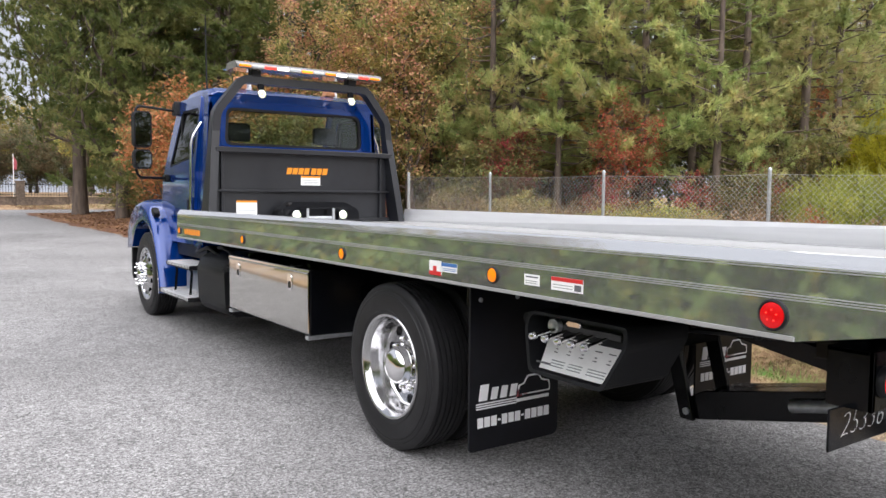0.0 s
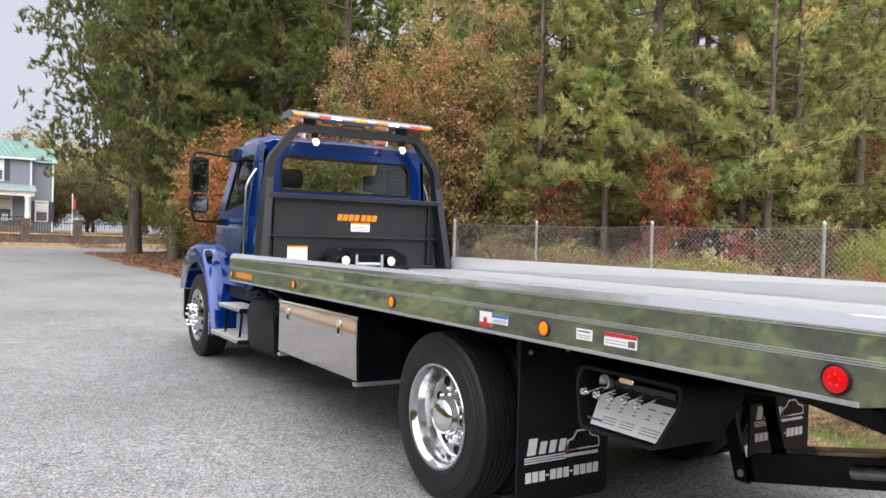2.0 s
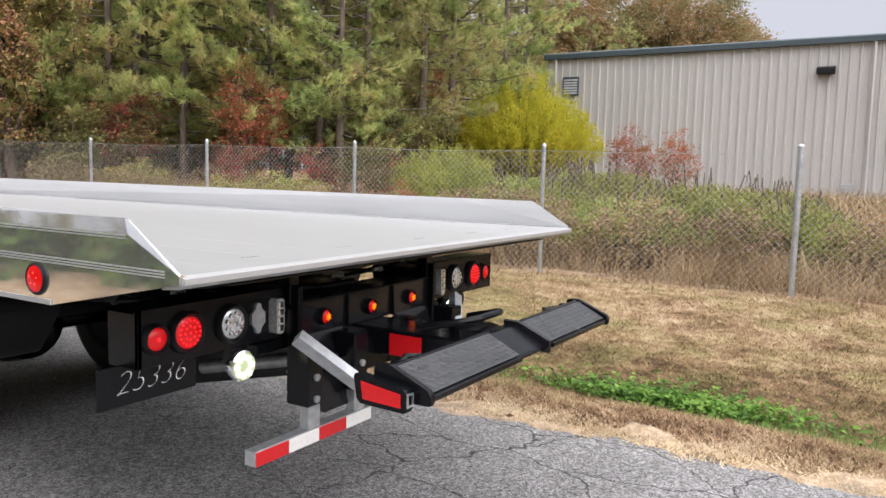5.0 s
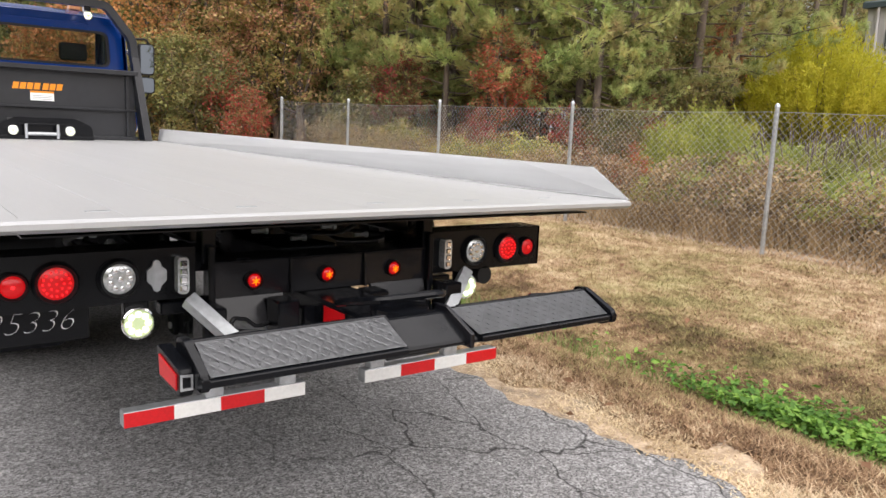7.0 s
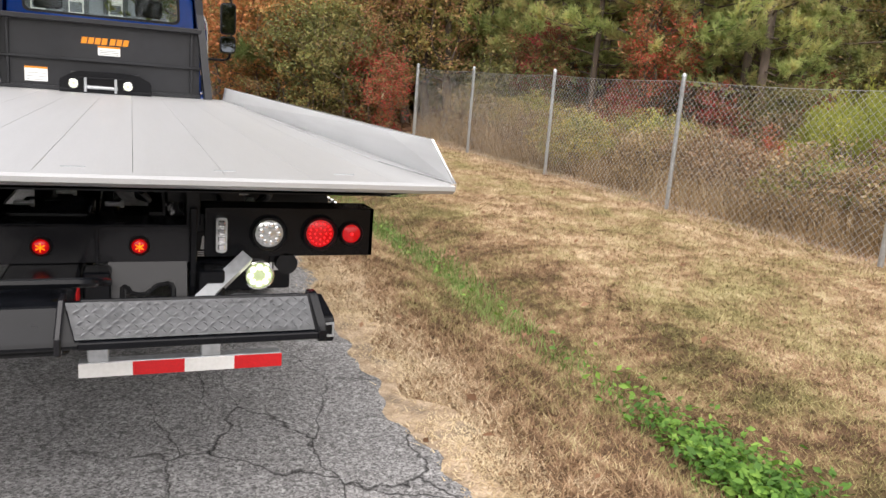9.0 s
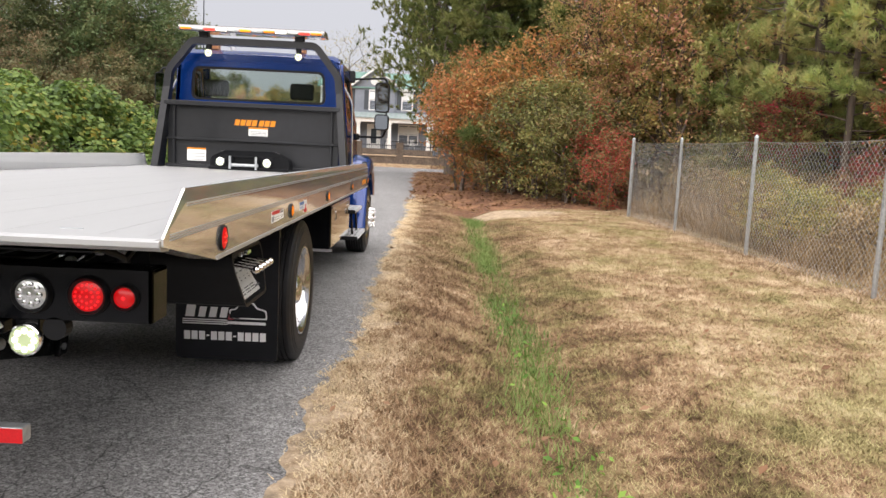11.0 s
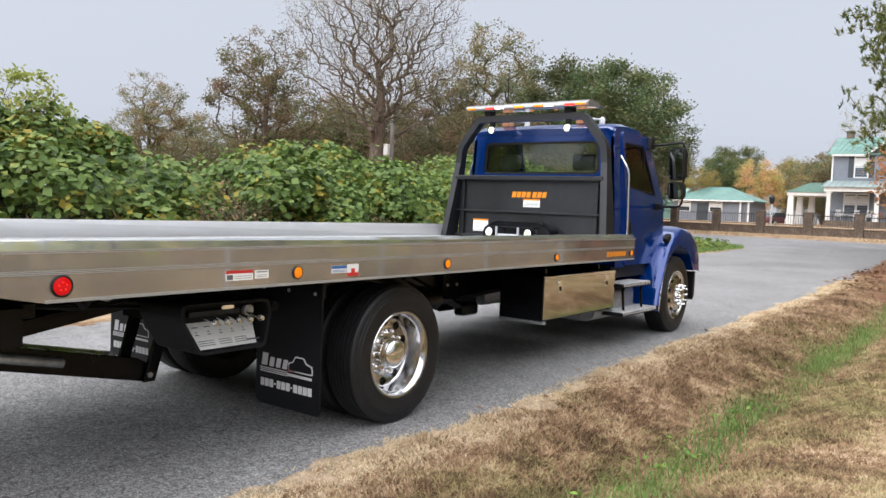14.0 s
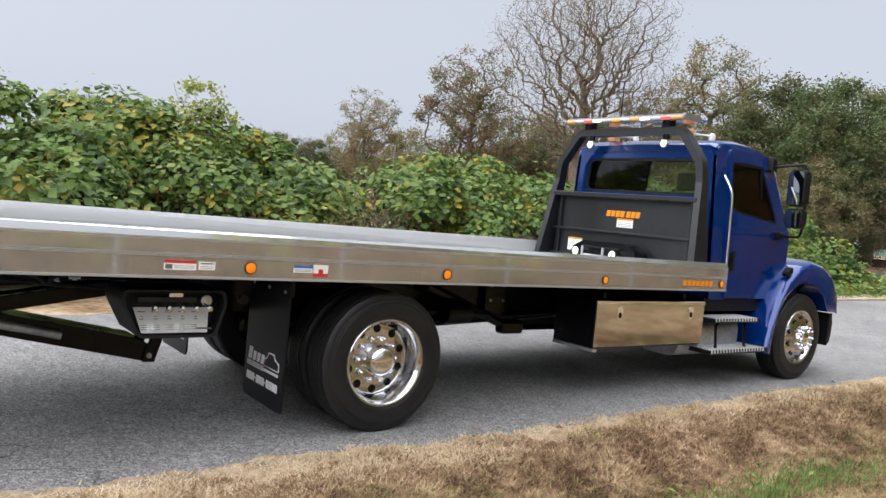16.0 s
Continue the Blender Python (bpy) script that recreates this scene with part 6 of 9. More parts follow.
def tyre(bm, x0, x1, y, z):
    """A tyre between x0 and x1, with grooves round the tread."""
    w = x1 - x0
    p = [(0.292, 0.02), (0.30, 0.0), (0.312, -0.006), (0.318, -0.009), (0.32, -0.006), (0.36, -0.012), (0.405, -0.008), (0.408, -0.004), (0.412, -0.006), (0.43, 0.0), (0.432, 0.004), (0.437, 0.003), (0.459, 0.012)]
    prof = [(r, x0 + h) for r, h in p]
    ribs = 7
    for k in range(ribs):
        a, b = 0.018 + k * (w - 0.036) / ribs, 0.018 + (k + 1) * (w - 0.036) / ribs
        drop = 0.005 if k in (0, ribs - 1) else 0
        prof += [(RAD - drop, x0 + a + 0.0045), (RAD - drop, x0 + b - 0.0045)]
        if k < ribs - 1:
            prof += [(RAD - 0.016, x0 + b - 0.003), (RAD - 0.016, x0 + b + 0.003)]
    prof += [(r, x1 - h) for r, h in reversed(p)]
    lathe(bm, prof, "x", (0, y, z), 56, close=True)
    return bm


def tight(prof, d=0.005):
    """Two close points at each corner of a profile, so that shading does not run across it."""
    out = [prof[0]]
    for a, b, c in zip(prof, prof[1:], prof[2:]):
        for q in (a, c):
            ln = math.hypot(q[0] - b[0], q[1] - b[1])
            k = min(0.3, d / max(ln, 1e-6))
            out.append((b[0] + (q[0] - b[0]) * k, b[1] + (q[1] - b[1]) * k))
    return out + [prof[-1]]


def wheel(side, y, z, outer, inner, kind):
    """side -1 or 1; outer and inner are the tyre's faces, from the middle of the truck."""
    o, i = side * outer, side * inner
    bm = bmesh.new()
    lip = [(0.285, o + side * 0.004), (0.300, o + side * 0.004), (0.300, o - side * 0.014)]
    if kind == "dish":
        prof = [(0.002, o - side * 0.145), (0.13, o - side * 0.145), (0.20, o - side * 0.150), (0.235, o - side * 0.150), (0.248, o - side * 0.13), (0.262, o - side * 0.03), (0.275, o - side * 0.012)] + lip
    elif kind == "face":
        prof = [(0.002, o + side * 0.03), (0.13, o + side * 0.03), (0.16, o + side * 0.022), (0.225, o - side * 0.012), (0.255, o - side * 0.035), (0.27, o - side * 0.018)] + lip
    else:
        prof = [(0.002, o - side * 0.05), (0.2, o - side * 0.05), (0.26, o - side * 0.03)] + lip
    prof += [(0.290, i), (0.002, i)]
    lathe(bm, tight(prof), "x", (0, y, z), 64)
    w = part("wheel", bm, "wheel_alu" if kind != "plain" else "black", truck, "polished aluminium wheel" if kind != "plain" else "", smooth=True)
    bm = bmesh.new()
    tyre(bm, min(o, i), max(o, i), y, z)
    part("tyre", bm, "rubber", w, "black ribbed tyre", smooth=True)
    if kind == "plain":
        return
    face = o - side * 0.150 if kind == "dish" else o - side * 0.002
    for k in range(10):
        a = 2 * math.pi * (k + 0.5) / 10
        rr = 0.208
        c = (0, y + rr * math.cos(a), z + rr * math.sin(a))
        bm = bmesh.new()
        lathe(bm, [(0.002, face + side * 0.003), (0.020, face + side * 0.003), (0.027, face + side * 0.006), (0.029, face + side * 0.002)], "x", c, 14)
        part("hand_hole", bm, "black", w, smooth=True)
    base = o - side * 0.145 if kind == "dish" else o + side * 0.03
    bm = bmesh.new()
    if kind == "dish":
        lathe(bm, [(0.108, base), (0.108, base + side * 0.055), (0.104, base + side * 0.060), (0.103, base + side * 0.092), (0.094, base + side * 0.112), (0.070, base + side * 0.128), (0.038, base + side * 0.136), (0.002, base + side * 0.138)], "x", (0, y, z), 32)
    else:
        lathe(bm, [(0.075, base), (0.072, base + side * 0.045), (0.05, base + side * 0.062), (0.002, base + side * 0.066)], "x", (0, y, z), 32)
    part("hub_cap", bm, "chrome", w, "chrome hub cover", smooth=True)
    for k in range(10):
        a = 2 * math.pi * k / 10
        rr = 0.146 if kind == "dish" else 0.118
        c = (0, y + rr * math.cos(a), z + rr * math.sin(a))
        bm = bmesh.new()
        ln = 0.045 if kind == "dish" else 0.075
        lathe(bm, [(0.021, base), (0.019, base + side * ln * 0.45), (0.012, base + side * ln * 0.55), (0.014, base + side * ln * 0.8), (0.004, base + side * ln)], "x", c, 8)
        part("lug_nut", bm, "chrome", w, smooth=True)


for s in (-1, 1):
    wheel(s, 0.0, HUB, 1.195, 0.945, "dish")
    wheel(s, 0.0, HUB, 0.895, 0.645, "plain")
    wheel(s, FRONT_Y, FRONT_HUB, 1.165, 0.905, "face")


# ---- chassis and what hangs under the bed ----
for s in (-1, 1):
    bm = bmesh.new()
    x = s * 0.43
    prism(bm, [(x, 0.70), (x, 0.96), (x - s * 0.08, 0.96), (x - s * 0.08, 0.94), (x - s * 0.015, 0.94), (x - s * 0.015, 0.72), (x - s * 0.08, 0.72), (x - s * 0.08, 0.70)], "y", -1.15, 6.2)
    part("chassis_rail", bm, "black", truck)
    bm = bmesh.new()
    box(bm, (x - 0.05, -2.45, 0.985), (x + 0.05, 3.6, 1.085), 0.008)
    part("bed_sill", bm, "black", truck)
for y in (-2.0, -1.0, 0.7, 1.6, 2.6, 3.4):
    bm = bmesh.new()
    box(bm, (-1.16, y - 0.04, 1.02), (1.16, y + 0.04, 1.10), 0.006)
    part("cross_member", bm, "black", truck)
bm = bmesh.new()
tube(bm, [(-0.64, 0, HUB), (-0.25, 0, HUB), (0.25, 0, HUB), (0.64, 0, HUB)], 0.085, 16)
lathe(bm, [(0.05, -0.24), (0.2, -0.16), (0.24, 0), (0.2, 0.16), (0.06, 0.26)], "y", (0, 0, HUB), 24)
part("rear_axle", bm, "black", truck, smooth=True)
bm = bmesh.new()
tube(bm, [(0, 0.25, HUB + 0.02), (0, 3.6, 0.66)], 0.05, 12)
part("drive_shaft", bm, "black", truck, smooth=True)
bm = bmesh.new()
box(bm, (-0.86, FRONT_Y - 0.06, FRONT_HUB - 0.10), (0.86, FRONT_Y + 0.06, FRONT_HUB + 0.02), 0.02)
part("front_axle", bm, "black", truck)
bm = bmesh.new()
prism(bm, rounded([(-0.45, 0.45), (0.45, 0.45), (0.45, 1.25), (-0.45, 1.25)], 0.1), "y", 4.2, 6.1, 0.04)
part("engine", bm, "black", truck, "dark engine and gearbox", smooth=True)
for s in (-1, 1):
    bm = bmesh.new()
    pts = [(s * 0.52, -0.75, 0.62), (s * 0.52, -0.35, 0.56), (s * 0.52, 0, 0.54), (s * 0.52, 0.35, 0.56), (s * 0.52, 0.75, 0.64)]
    tube(bm, pts, 0.04, 6)
    part("leaf_spring", bm, "black", truck)
    bm = bmesh.new()
    lathe(bm, [(0.03, -0.12), (0.09, -0.12), (0.1, 0.0), (0.09, 0.12), (0.03, 0.12)], "y", (s * 0.62, 1.0, 0.72), 16)
    tube(bm, [(s * 0.62, 1.0, 0.72), (s * 0.62, 1.35, 0.70)], 0.035, 8)
    part("air_chamber", bm, "black", truck, smooth=True)
    bm = bmesh.new()
    tube(bm, [(s * 0.60, 0.72, 0.93), (s * 0.60, 1.56, 0.60)], 0.038, 8)
    box(bm, (s * 0.60 - 0.06, 1.50, 0.535), (s * 0.60 + 0.06, 1.74, 0.645), 0.02)
    part("radius_rod", bm, "black", truck, "black slanting rod with its bracket")
    bm = bmesh.new()
    box(bm, (s * 0.47 - 0.02, 1.42, 0.66), (s * 0.47 + 0.02, 1.66, 1.0), 0.004)
    body_mount = part("body_mount", bm, "black", truck, "bolted black mounting plate")
    for yy in (1.47, 1.61):
        for zz in (0.80, 0.93):
            bm = bmesh.new()
            lathe(bm, [(0.013, s * 0.49), (0.013, s * 0.502), (0.005, s * 0.504)], "x", (0, yy, zz), 8)
            part("bolt", bm, "galv", body_mount)
    # bed pivot and tilt links behind the rear wheels
    bm = bmesh.new()
    prism(bm, [(-1.29, 0.31), (-1.21, 0.31), (-1.04, 0.90), (-1.12, 0.92)], "x", s * 0.15, s * 0.18, 0.004)
    part("drop_link", bm, "black", truck)
    bm = bmesh.new()
    prism(bm, [(-2.40, 0.605), (-2.40, 0.70), (-1.0, 0.935), (-1.0, 0.845)], "x", s * 0.07, s * 0.13, 0.004)
    part("upper_arm", bm, "black", truck, "black upper lift arm")
    bm = bmesh.new()
    tube(bm, [(s * 0.17, -1.25, 0.355), (s * 0.19, -1.25, 0.355)], 0.018, 10)
    part("pivot_pin", bm, "galv", truck, smooth=True)
    bm = bmesh.new()
    tube(bm, [(s * 0.62, -0.35, 0.98), (s * 0.55, -1.2, 0.92), (s * 0.35, -1.9, 0.98)], 0.016, 6)
    tube(bm, [(s * 0.70, -0.9, 0.98), (s * 0.66, -1.5, 0.86), (s * 0.62, -2.3, 0.92)], 0.012, 6)
    part("hose", bm, "plastic", truck)
    bm = bmesh.new()
    lathe(bm, [(0.01, -0.02), (0.028, -0.02), (0.028, 0.02), (0.01, 0.02)], "x", (s * 0.98, -0.95, 0.86), 12)
    part("bump_stop", bm, "plastic", truck)

# hoses and fittings gathered under the tail of the bed
for s in (-1, 1):
    for k, (x, dz, y0, y1) in enumerate(((0.30, 0.00, -2.3, -1.0), (0.36, 0.03, -2.2, -0.9), (0.48, -0.03, -2.35, -1.3), (0.78, 0.02, -2.25, -1.75))):
        bm = bmesh.new()
        tube(bm, soft_line([(s * x, y1, 0.99 + dz), (s * (x + 0.03), y1 - 0.25, 0.93 + dz), (s * (x - 0.02), (y0 + y1) / 2, 0.88 + dz), (s * (x + 0.04), y0 + 0.2, 0.93 + dz), (s * x, y0, 1.0 + dz)], 0.12), 0.011 + 0.003 * (k % 2), 8)
        part("hydraulic_hose", bm, "plastic", truck, "black hydraulic hose", smooth=True)
    for y, z in ((-2.28, 0.965), (-2.05, 0.975), (-1.86, 0.945), (-1.72, 0.985)):
        bm = bmesh.new()
        lathe(bm, [(0.013, -0.03), (0.013, -0.01), (0.020, -0.01), (0.020, 0.012), (0.013, 0.012), (0.013, 0.03)], "y", (s * (0.72 + 0.05 * (y + 2)), y, z), 6)
        part("hose_fitting", bm, "galv", truck, "small bright hose fitting")

# ---- bed ----
RAIL_X, BED_F, BED_R = 1.295, 3.69, -2.985
DECK_Z = 1.148


def side_rail(s):
    """The deep aluminium side rail: flat outer face, chamfered lip, sloping inner face, cut down to the tail."""
    bm = bmesh.new()
    V = lambda x, y, z: bm.verts.new((s * x, y, z))
    o = [V(RAIL_X, BED_F, 1.020), V(RAIL_X, BED_F, 1.243), V(RAIL_X, -2.79, 1.243), V(RAIL_X, BED_R, 1.150), V(RAIL_X, BED_R, 1.128), V(RAIL_X, -2.45, 1.020)]
    t = [V(1.268, BED_F, 1.283), V(1.284, -2.765, 1.283)]
    u = [V(1.238, BED_F, 1.283), V(1.276, -2.765, 1.283)]
    d = [V(1.222, BED_F, 1.150), V(1.289, BED_R, 1.152)]
    b = [V(1.20, BED_F, 1.020), V(1.20, -2.45, 1.020), V(1.20, BED_R, 1.128)]
    for q in (o, (o[1], o[2], t[1], t[0]), (t[0], t[1], u[1], u[0]), (o[2], o[3], d[1], u[1], t[1]),
              (o[0], o[5], b[1], b[0]), (o[5], o[4], b[2], b[1]), (o[3], o[4], b[2], d[1]), (o[0], o[1], t[0], u[0], d[0], b[0]), (d[0], d[1], b[2], b[1], b[0])):
        bm.faces.new(q)
    rail = part("side_rail", bm, "rail", truck, "brushed aluminium side rail")
    # inner face over the rail, its pale colour standing for reflected sky
    bm = bmesh.new()
    bm.faces.new([bm.verts.new((s * x, y, z)) for x, y, z in ((1.238, BED_F, 1.283), (1.238, -2.3, 1.283), (1.274, -2.77, 1.281), (1.286, -2.98, 1.152), (1.214, -2.3, 1.150), (1.212, BED_F, 1.150))])
    bmesh.ops.solidify(bm, geom=list(bm.faces), thickness=0.004)
    part("inner_face", bm, "inner", rail, "inner face of the rail, pale with painted sky sheen")
    # drawn ribs along the extrusion
    for z0, z1, proud in ((1.140, 1.1435, 2.5), (1.1475, 1.151, 2.5), (1.155, 1.1585, 2.5), (1.020, 1.034, 4), (1.230, 1.2335, 2.5), (1.2375, 1.2410, 2.5)):
        bm = bmesh.new()
        back = -2.45 - max(0, (z0 - 1.03)) * 4.9 if z0 < 1.13 else (-2.93 if z0 < 1.2 else -2.78)
        back = max(back, -2.93)
        a, b2 = sorted((s * RAIL_X, s * (RAIL_X + proud / 1000)))
        box(bm, (a, back, z0), (b2, BED_F, z1))
        part("rib", bm, "deck", rail)
    # lamps
    for y, red in ((-2.383, True), (-1.054, False), (0.362, False), (1.976, False), (3.60, False)):
        big = 1.0 if y < 1 else 0.72
        if not red and y < 1:
            big = 0.78
        bm = bmesh.new()
        r = 0.041 * big
        x = s * RAIL_X
        lathe(bm, [(r * 1.18, x), (r * 1.17, x + s * 0.006), (r * 1.04, x + s * 0.011), (r * 0.92, x + s * 0.006)], "x", (0, y, 1.090), 24)
        lamp = part("marker_lamp", bm, "plastic", rail, "red marker lamp" if red else "amber marker lamp", smooth=True)
        bm = bmesh.new()
        lathe(bm, [(r * 0.98, x + s * 0.003), (r * 0.94, x + s * 0.009), (r * 0.6, x + s * 0.013), (0.002, x + s * 0.015)], "x", (0, y, 1.090), 24)
        part("lens", bm, "led_red" if red else "amber", lamp, smooth=True)
        for k in range(5):
            dy, dz = r * 0.42 * math.cos(1.256 * k + 0.4), r * 0.42 * math.sin(1.256 * k + 0.4)
            bm = bmesh.new()
            lathe(bm, [(r * 0.07, x + s * 0.011), (r * 0.05, x + s * 0.0152), (0.0005, x + s * 0.016)], "x", (0, y + dy, 1.090 + dz), 8)
            part("diode", bm, "red_flash" if red else "amber_flash", lamp)
    # labels and decal
    def label(y0, y1, z0, z1, mat, stack=0):
        bm = bmesh.new()
        a, c = sorted((s * (RAIL_X + 0.001 + 0.0008 * stack), s * (RAIL_X + 0.0018 + 0.0008 * stack)))
        box(bm, (a, y0, z0), (c, y1, z1))
        part("label", bm, mat, rail)
    q = 0.057 if s > 0 else 0.0
    label(-1.60 + q, -1.425 + q, 1.066, 1.119, "label")
    label(-1.60 + q, -1.425 + q, 1.103, 1.119, "red_ink", 1)
    label(-1.592 + q, -1.555 + q, 1.072, 1.096, "grey_ink", 1)
    label(-1.355, -1.262, 1.070, 1.115, "label")
    label(-1.345, -1.272, 1.102, 1.108, "grey_ink", 1)
    label(-0.785, -0.660, 1.072, 1.115, "label")
    label(-0.785, -0.660, 1.099, 1.115, "blue_ink", 1)
    for j in range(2):
        label(-0.778, -0.67, 1.079 + 0.008 * j, 1.082 + 0.008 * j, "blue_ink", 1)
        label(-1.545 + q, -1.435 + q, 1.076 + 0.011 * j, 1.079 + 0.011 * j, "clear", 1)
        label(-1.345, -1.272, 1.078 + 0.009 * j, 1.081 + 0.009 * j, "clear", 1)
    label(-0.655, -0.555, 1.050, 1.122, "label")
    label(-0.655, -0.555, 1.050, 1.070, "red_ink", 1)
    label(-0.62, -0.59, 1.066, 1.095, "red_ink", 2)
    for k in range(7):
        y0 = 3.46 - 0.066 * k
        bm = bmesh.new()
        a, c = sorted((s * (RAIL_X + 0.001), s * (RAIL_X + 0.002)))
        prism(bm, [(y0, 1.064), (y0 - 0.056, 1.064), (y0 - 0.049, 1.114), (y0 + 0.007, 1.114)], "x", a, c)
        part("decal_block", bm, "orange_ink", rail, "orange block of the maker's decal")
        bm = bmesh.new()
        a, c = sorted((s * RAIL_X, s * (RAIL_X + 0.0009)))
        prism(bm, [(y0 + 0.005, 1.058), (y0 - 0.061, 1.058), (y0 - 0.054, 1.120), (y0 + 0.012, 1.120)], "x", a, c)
        part("decal_edge", bm, "grey_ink", rail)


for s in (-1, 1):
    side_rail(s)

# deck planks, each an extrusion with its own edges
xs_plank = np.concatenate([[-1.221], np.linspace(-1.082, 1.082, 9), [1.221]])
for a, b in zip(xs_plank, xs_plank[1:]):
    bm = bmesh.new()
    box(bm, (a + 0.0006, BED_R + 0.075, 1.105), (b - 0.0006, BED_F, DECK_Z), 0.0012)
    part("deck_plank", bm, "deck", truck, "pale aluminium deck plank")
bm = bmesh.new()
prism(bm, [(BED_R + 0.074, 1.108), (BED_R + 0.074, 1.149), (BED_R + 0.01, 1.149), (BED_R - 0.012, 1.142), (BED_R - 0.012, 1.127), (BED_R + 0.01, 1.114)], "x", -1.286, 1.286)
part("tail_edge", bm, "deck", truck, "rounded bright tail edge of the deck")
for s in (-1, 1):
    bm = bmesh.new()
    prism(bm, [(s * 1.10, -2.912), (s * 1.10, -2.28), (s * 1.216, -2.28), (s * 1.284, -2.912)], "z", 1.12, 1.1474)
    part("deck_corner", bm, "deck", truck)
    bm = bmesh.new()
    box(bm, (s * 0.465 - 0.025, -2.62, 0.93), (s * 0.465 + 0.025, -2.56, 1.095), 0.004)
    part("pylon_post", bm, "black", truck)
for x in (-0.86, -0.4, 0.1, 0.55, 0.95):
    bm = bmesh.new()
    prism(bm, rounded([(x - 0.035, -2.80), (x + 0.035, -2.80), (x + 0.035, -2.784), (x - 0.035, -2.784)], 0.007), "z", DECK_Z, DECK_Z + 0.002)
    part("key_slot", bm, "galv", truck, "dull tie-down slot in the deck")
bm = bmesh.new()
prism(bm, [(-2.93, 1.10), (3.6, 1.10), (3.6, 1.095), (-2.93, 1.095)], "x", -1.08, 1.08)
part("bed_underside", bm, "black", truck)
for s in (-1, 1):
    bm = bmesh.new()
    box(bm, (s * 1.0 - 0.045, -1.9, 1.0), (s * 1.0 + 0.045, 3.5, 1.096), 0.005)
    part("bed_beam", bm, "black", truck)

def ring(bm, outer, inner, place, depth):
    """A plate with a hole; outer and inner have the same number of points, place maps a point and a depth into space."""
    k = len(outer)
    rows = [[bm.verts.new(place(p, d)) for p in pts] for pts, d in ((outer, 0), (inner, 0), (inner, depth), (outer, depth))]
    for a, b in ((0, 1), (1, 2), (2, 3), (3, 0)):
        for i in range(k):
            bm.faces.new((rows[a][i], rows[a][(i + 1) % k], rows[b][(i + 1) % k], rows[b][i]))
    return bm


def plate(bm, pts, place, depth):
    a, b = [bm.verts.new(place(p, 0)) for p in pts], [bm.verts.new(place(p, depth)) for p in pts]
    k = len(pts)
    bm.faces.new(a), bm.faces.new(b[::-1])
    for i in range(k):
        bm.faces.new((a[i], a[(i + 1) % k], b[(i + 1) % k], b[i]))
    return bm


# ---- headboard, hoop, winch ----
hoop = [(-1.045, 3.62, 1.15), (-0.935, 3.62, 2.22), (-0.68, 3.62, 2.545), (0.68, 3.62, 2.545), (0.935, 3.62, 2.22), (1.045, 3.62, 1.15)]
bm = bmesh.new()
sweep(bm, soft_line(hoop, 0.055, 4), 0.075, 0.105)
head = part("headboard_hoop", bm, "satin_black", truck, "black steel hoop over the headboard", smooth=True)
for s in (-1, 1):
    bm = bmesh.new()
    plate(bm, [(3.60, 1.15), (3.60, 2.05), (3.57, 2.05), (3.44, 1.15)], lambda p, d, s=s: (s * (1.083 - 0.103 * (p[1] - 1.15) - d), p[0], p[1]), 0.075)
    part("gusset", bm, "satin_black", truck, "tapered black headboard leg")
bm = bmesh.new()
box(bm, (-0.96, 3.635, 1.15), (0.96, 3.655, 1.85), 0.003)
panel = part("headboard", bm, "satin_black", truck, "black steel headboard panel")
for z, h, d in ((1.835, 0.05, 0.10), (1.455, 0.028, 0.05), (1.15, 0.04, 0.06)):
    bm = bmesh.new()
    box(bm, (-0.97, 3.635 - d, z), (0.97, 3.636, z + h), 0.006)
    part("stiffener", bm, "satin_black", panel)
for x in (-0.90, 0.86):
    bm = bmesh.new()
    box(bm, (x, 3.60, 1.19), (x + 0.03, 3.636, 1.84), 0.004)
    part("stiffener", bm, "satin_black", panel)
for k in range(7):
    bm = bmesh.new()
    x = -0.215 + 0.064 * k + (0.014 if k > 3 else 0)
    prism(bm, [(x, 1.640), (x + 0.052, 1.640), (x + 0.066, 1.705), (x + 0.014, 1.705)], "y", 3.629, 3.634)
    part("decal_block", bm, "orange_ink", panel, "orange block of the maker's decal")
for x0, x1, z0, z1 in ((-0.055, 0.16, 1.53, 1.625), (-0.74, -0.53, 1.225, 1.37)):
    bm = bmesh.new()
    box(bm, (x0, 3.629, z0), (x1, 3.634, z1))
    lab = part("label", bm, "label", panel)
    bm = bmesh.new()
    box(bm, (x0, 3.6265, z1 - 0.018), (x1, 3.6285, z1))
    part("label_band", bm, "orange_ink", lab)
    for j in range(3):
        bm = bmesh.new()
        z = z0 + 0.012 + (z1 - z0 - 0.045) * j / 3
        box(bm, (x0 + 0.015, 3.6268, z), (x1 - 0.015, 3.6285, z + 0.006))
        part("text_bar", bm, "clear", lab)

winch = bmesh.new()
prism(winch, rounded([(-0.40, 1.16), (0.46, 1.16), (0.46, 1.28), (0.30, 1.36), (-0.24, 1.36), (-0.40, 1.28)], 0.03), "y", 3.34, 3.56, 0.01)
winch = part("winch", winch, "black", truck, "black winch with bright rollers", smooth=True)
bm = bmesh.new()
tube(bm, [(-0.16, 3.27, 1.205), (0.14, 3.27, 1.205)], 0.018, 14)
part("roller", bm, "galv", winch, smooth=True)
for x in (-0.16, 0.12):
    bm = bmesh.new()
    tube(bm, [(x, 3.25, 1.16), (x, 3.25, 1.30)], 0.014, 12)
    part("roller", bm, "galv", winch, smooth=True)
bm = bmesh.new()
box(bm, (-0.40, 3.28, 1.15), (0.46, 3.33, 1.185), 0.004)
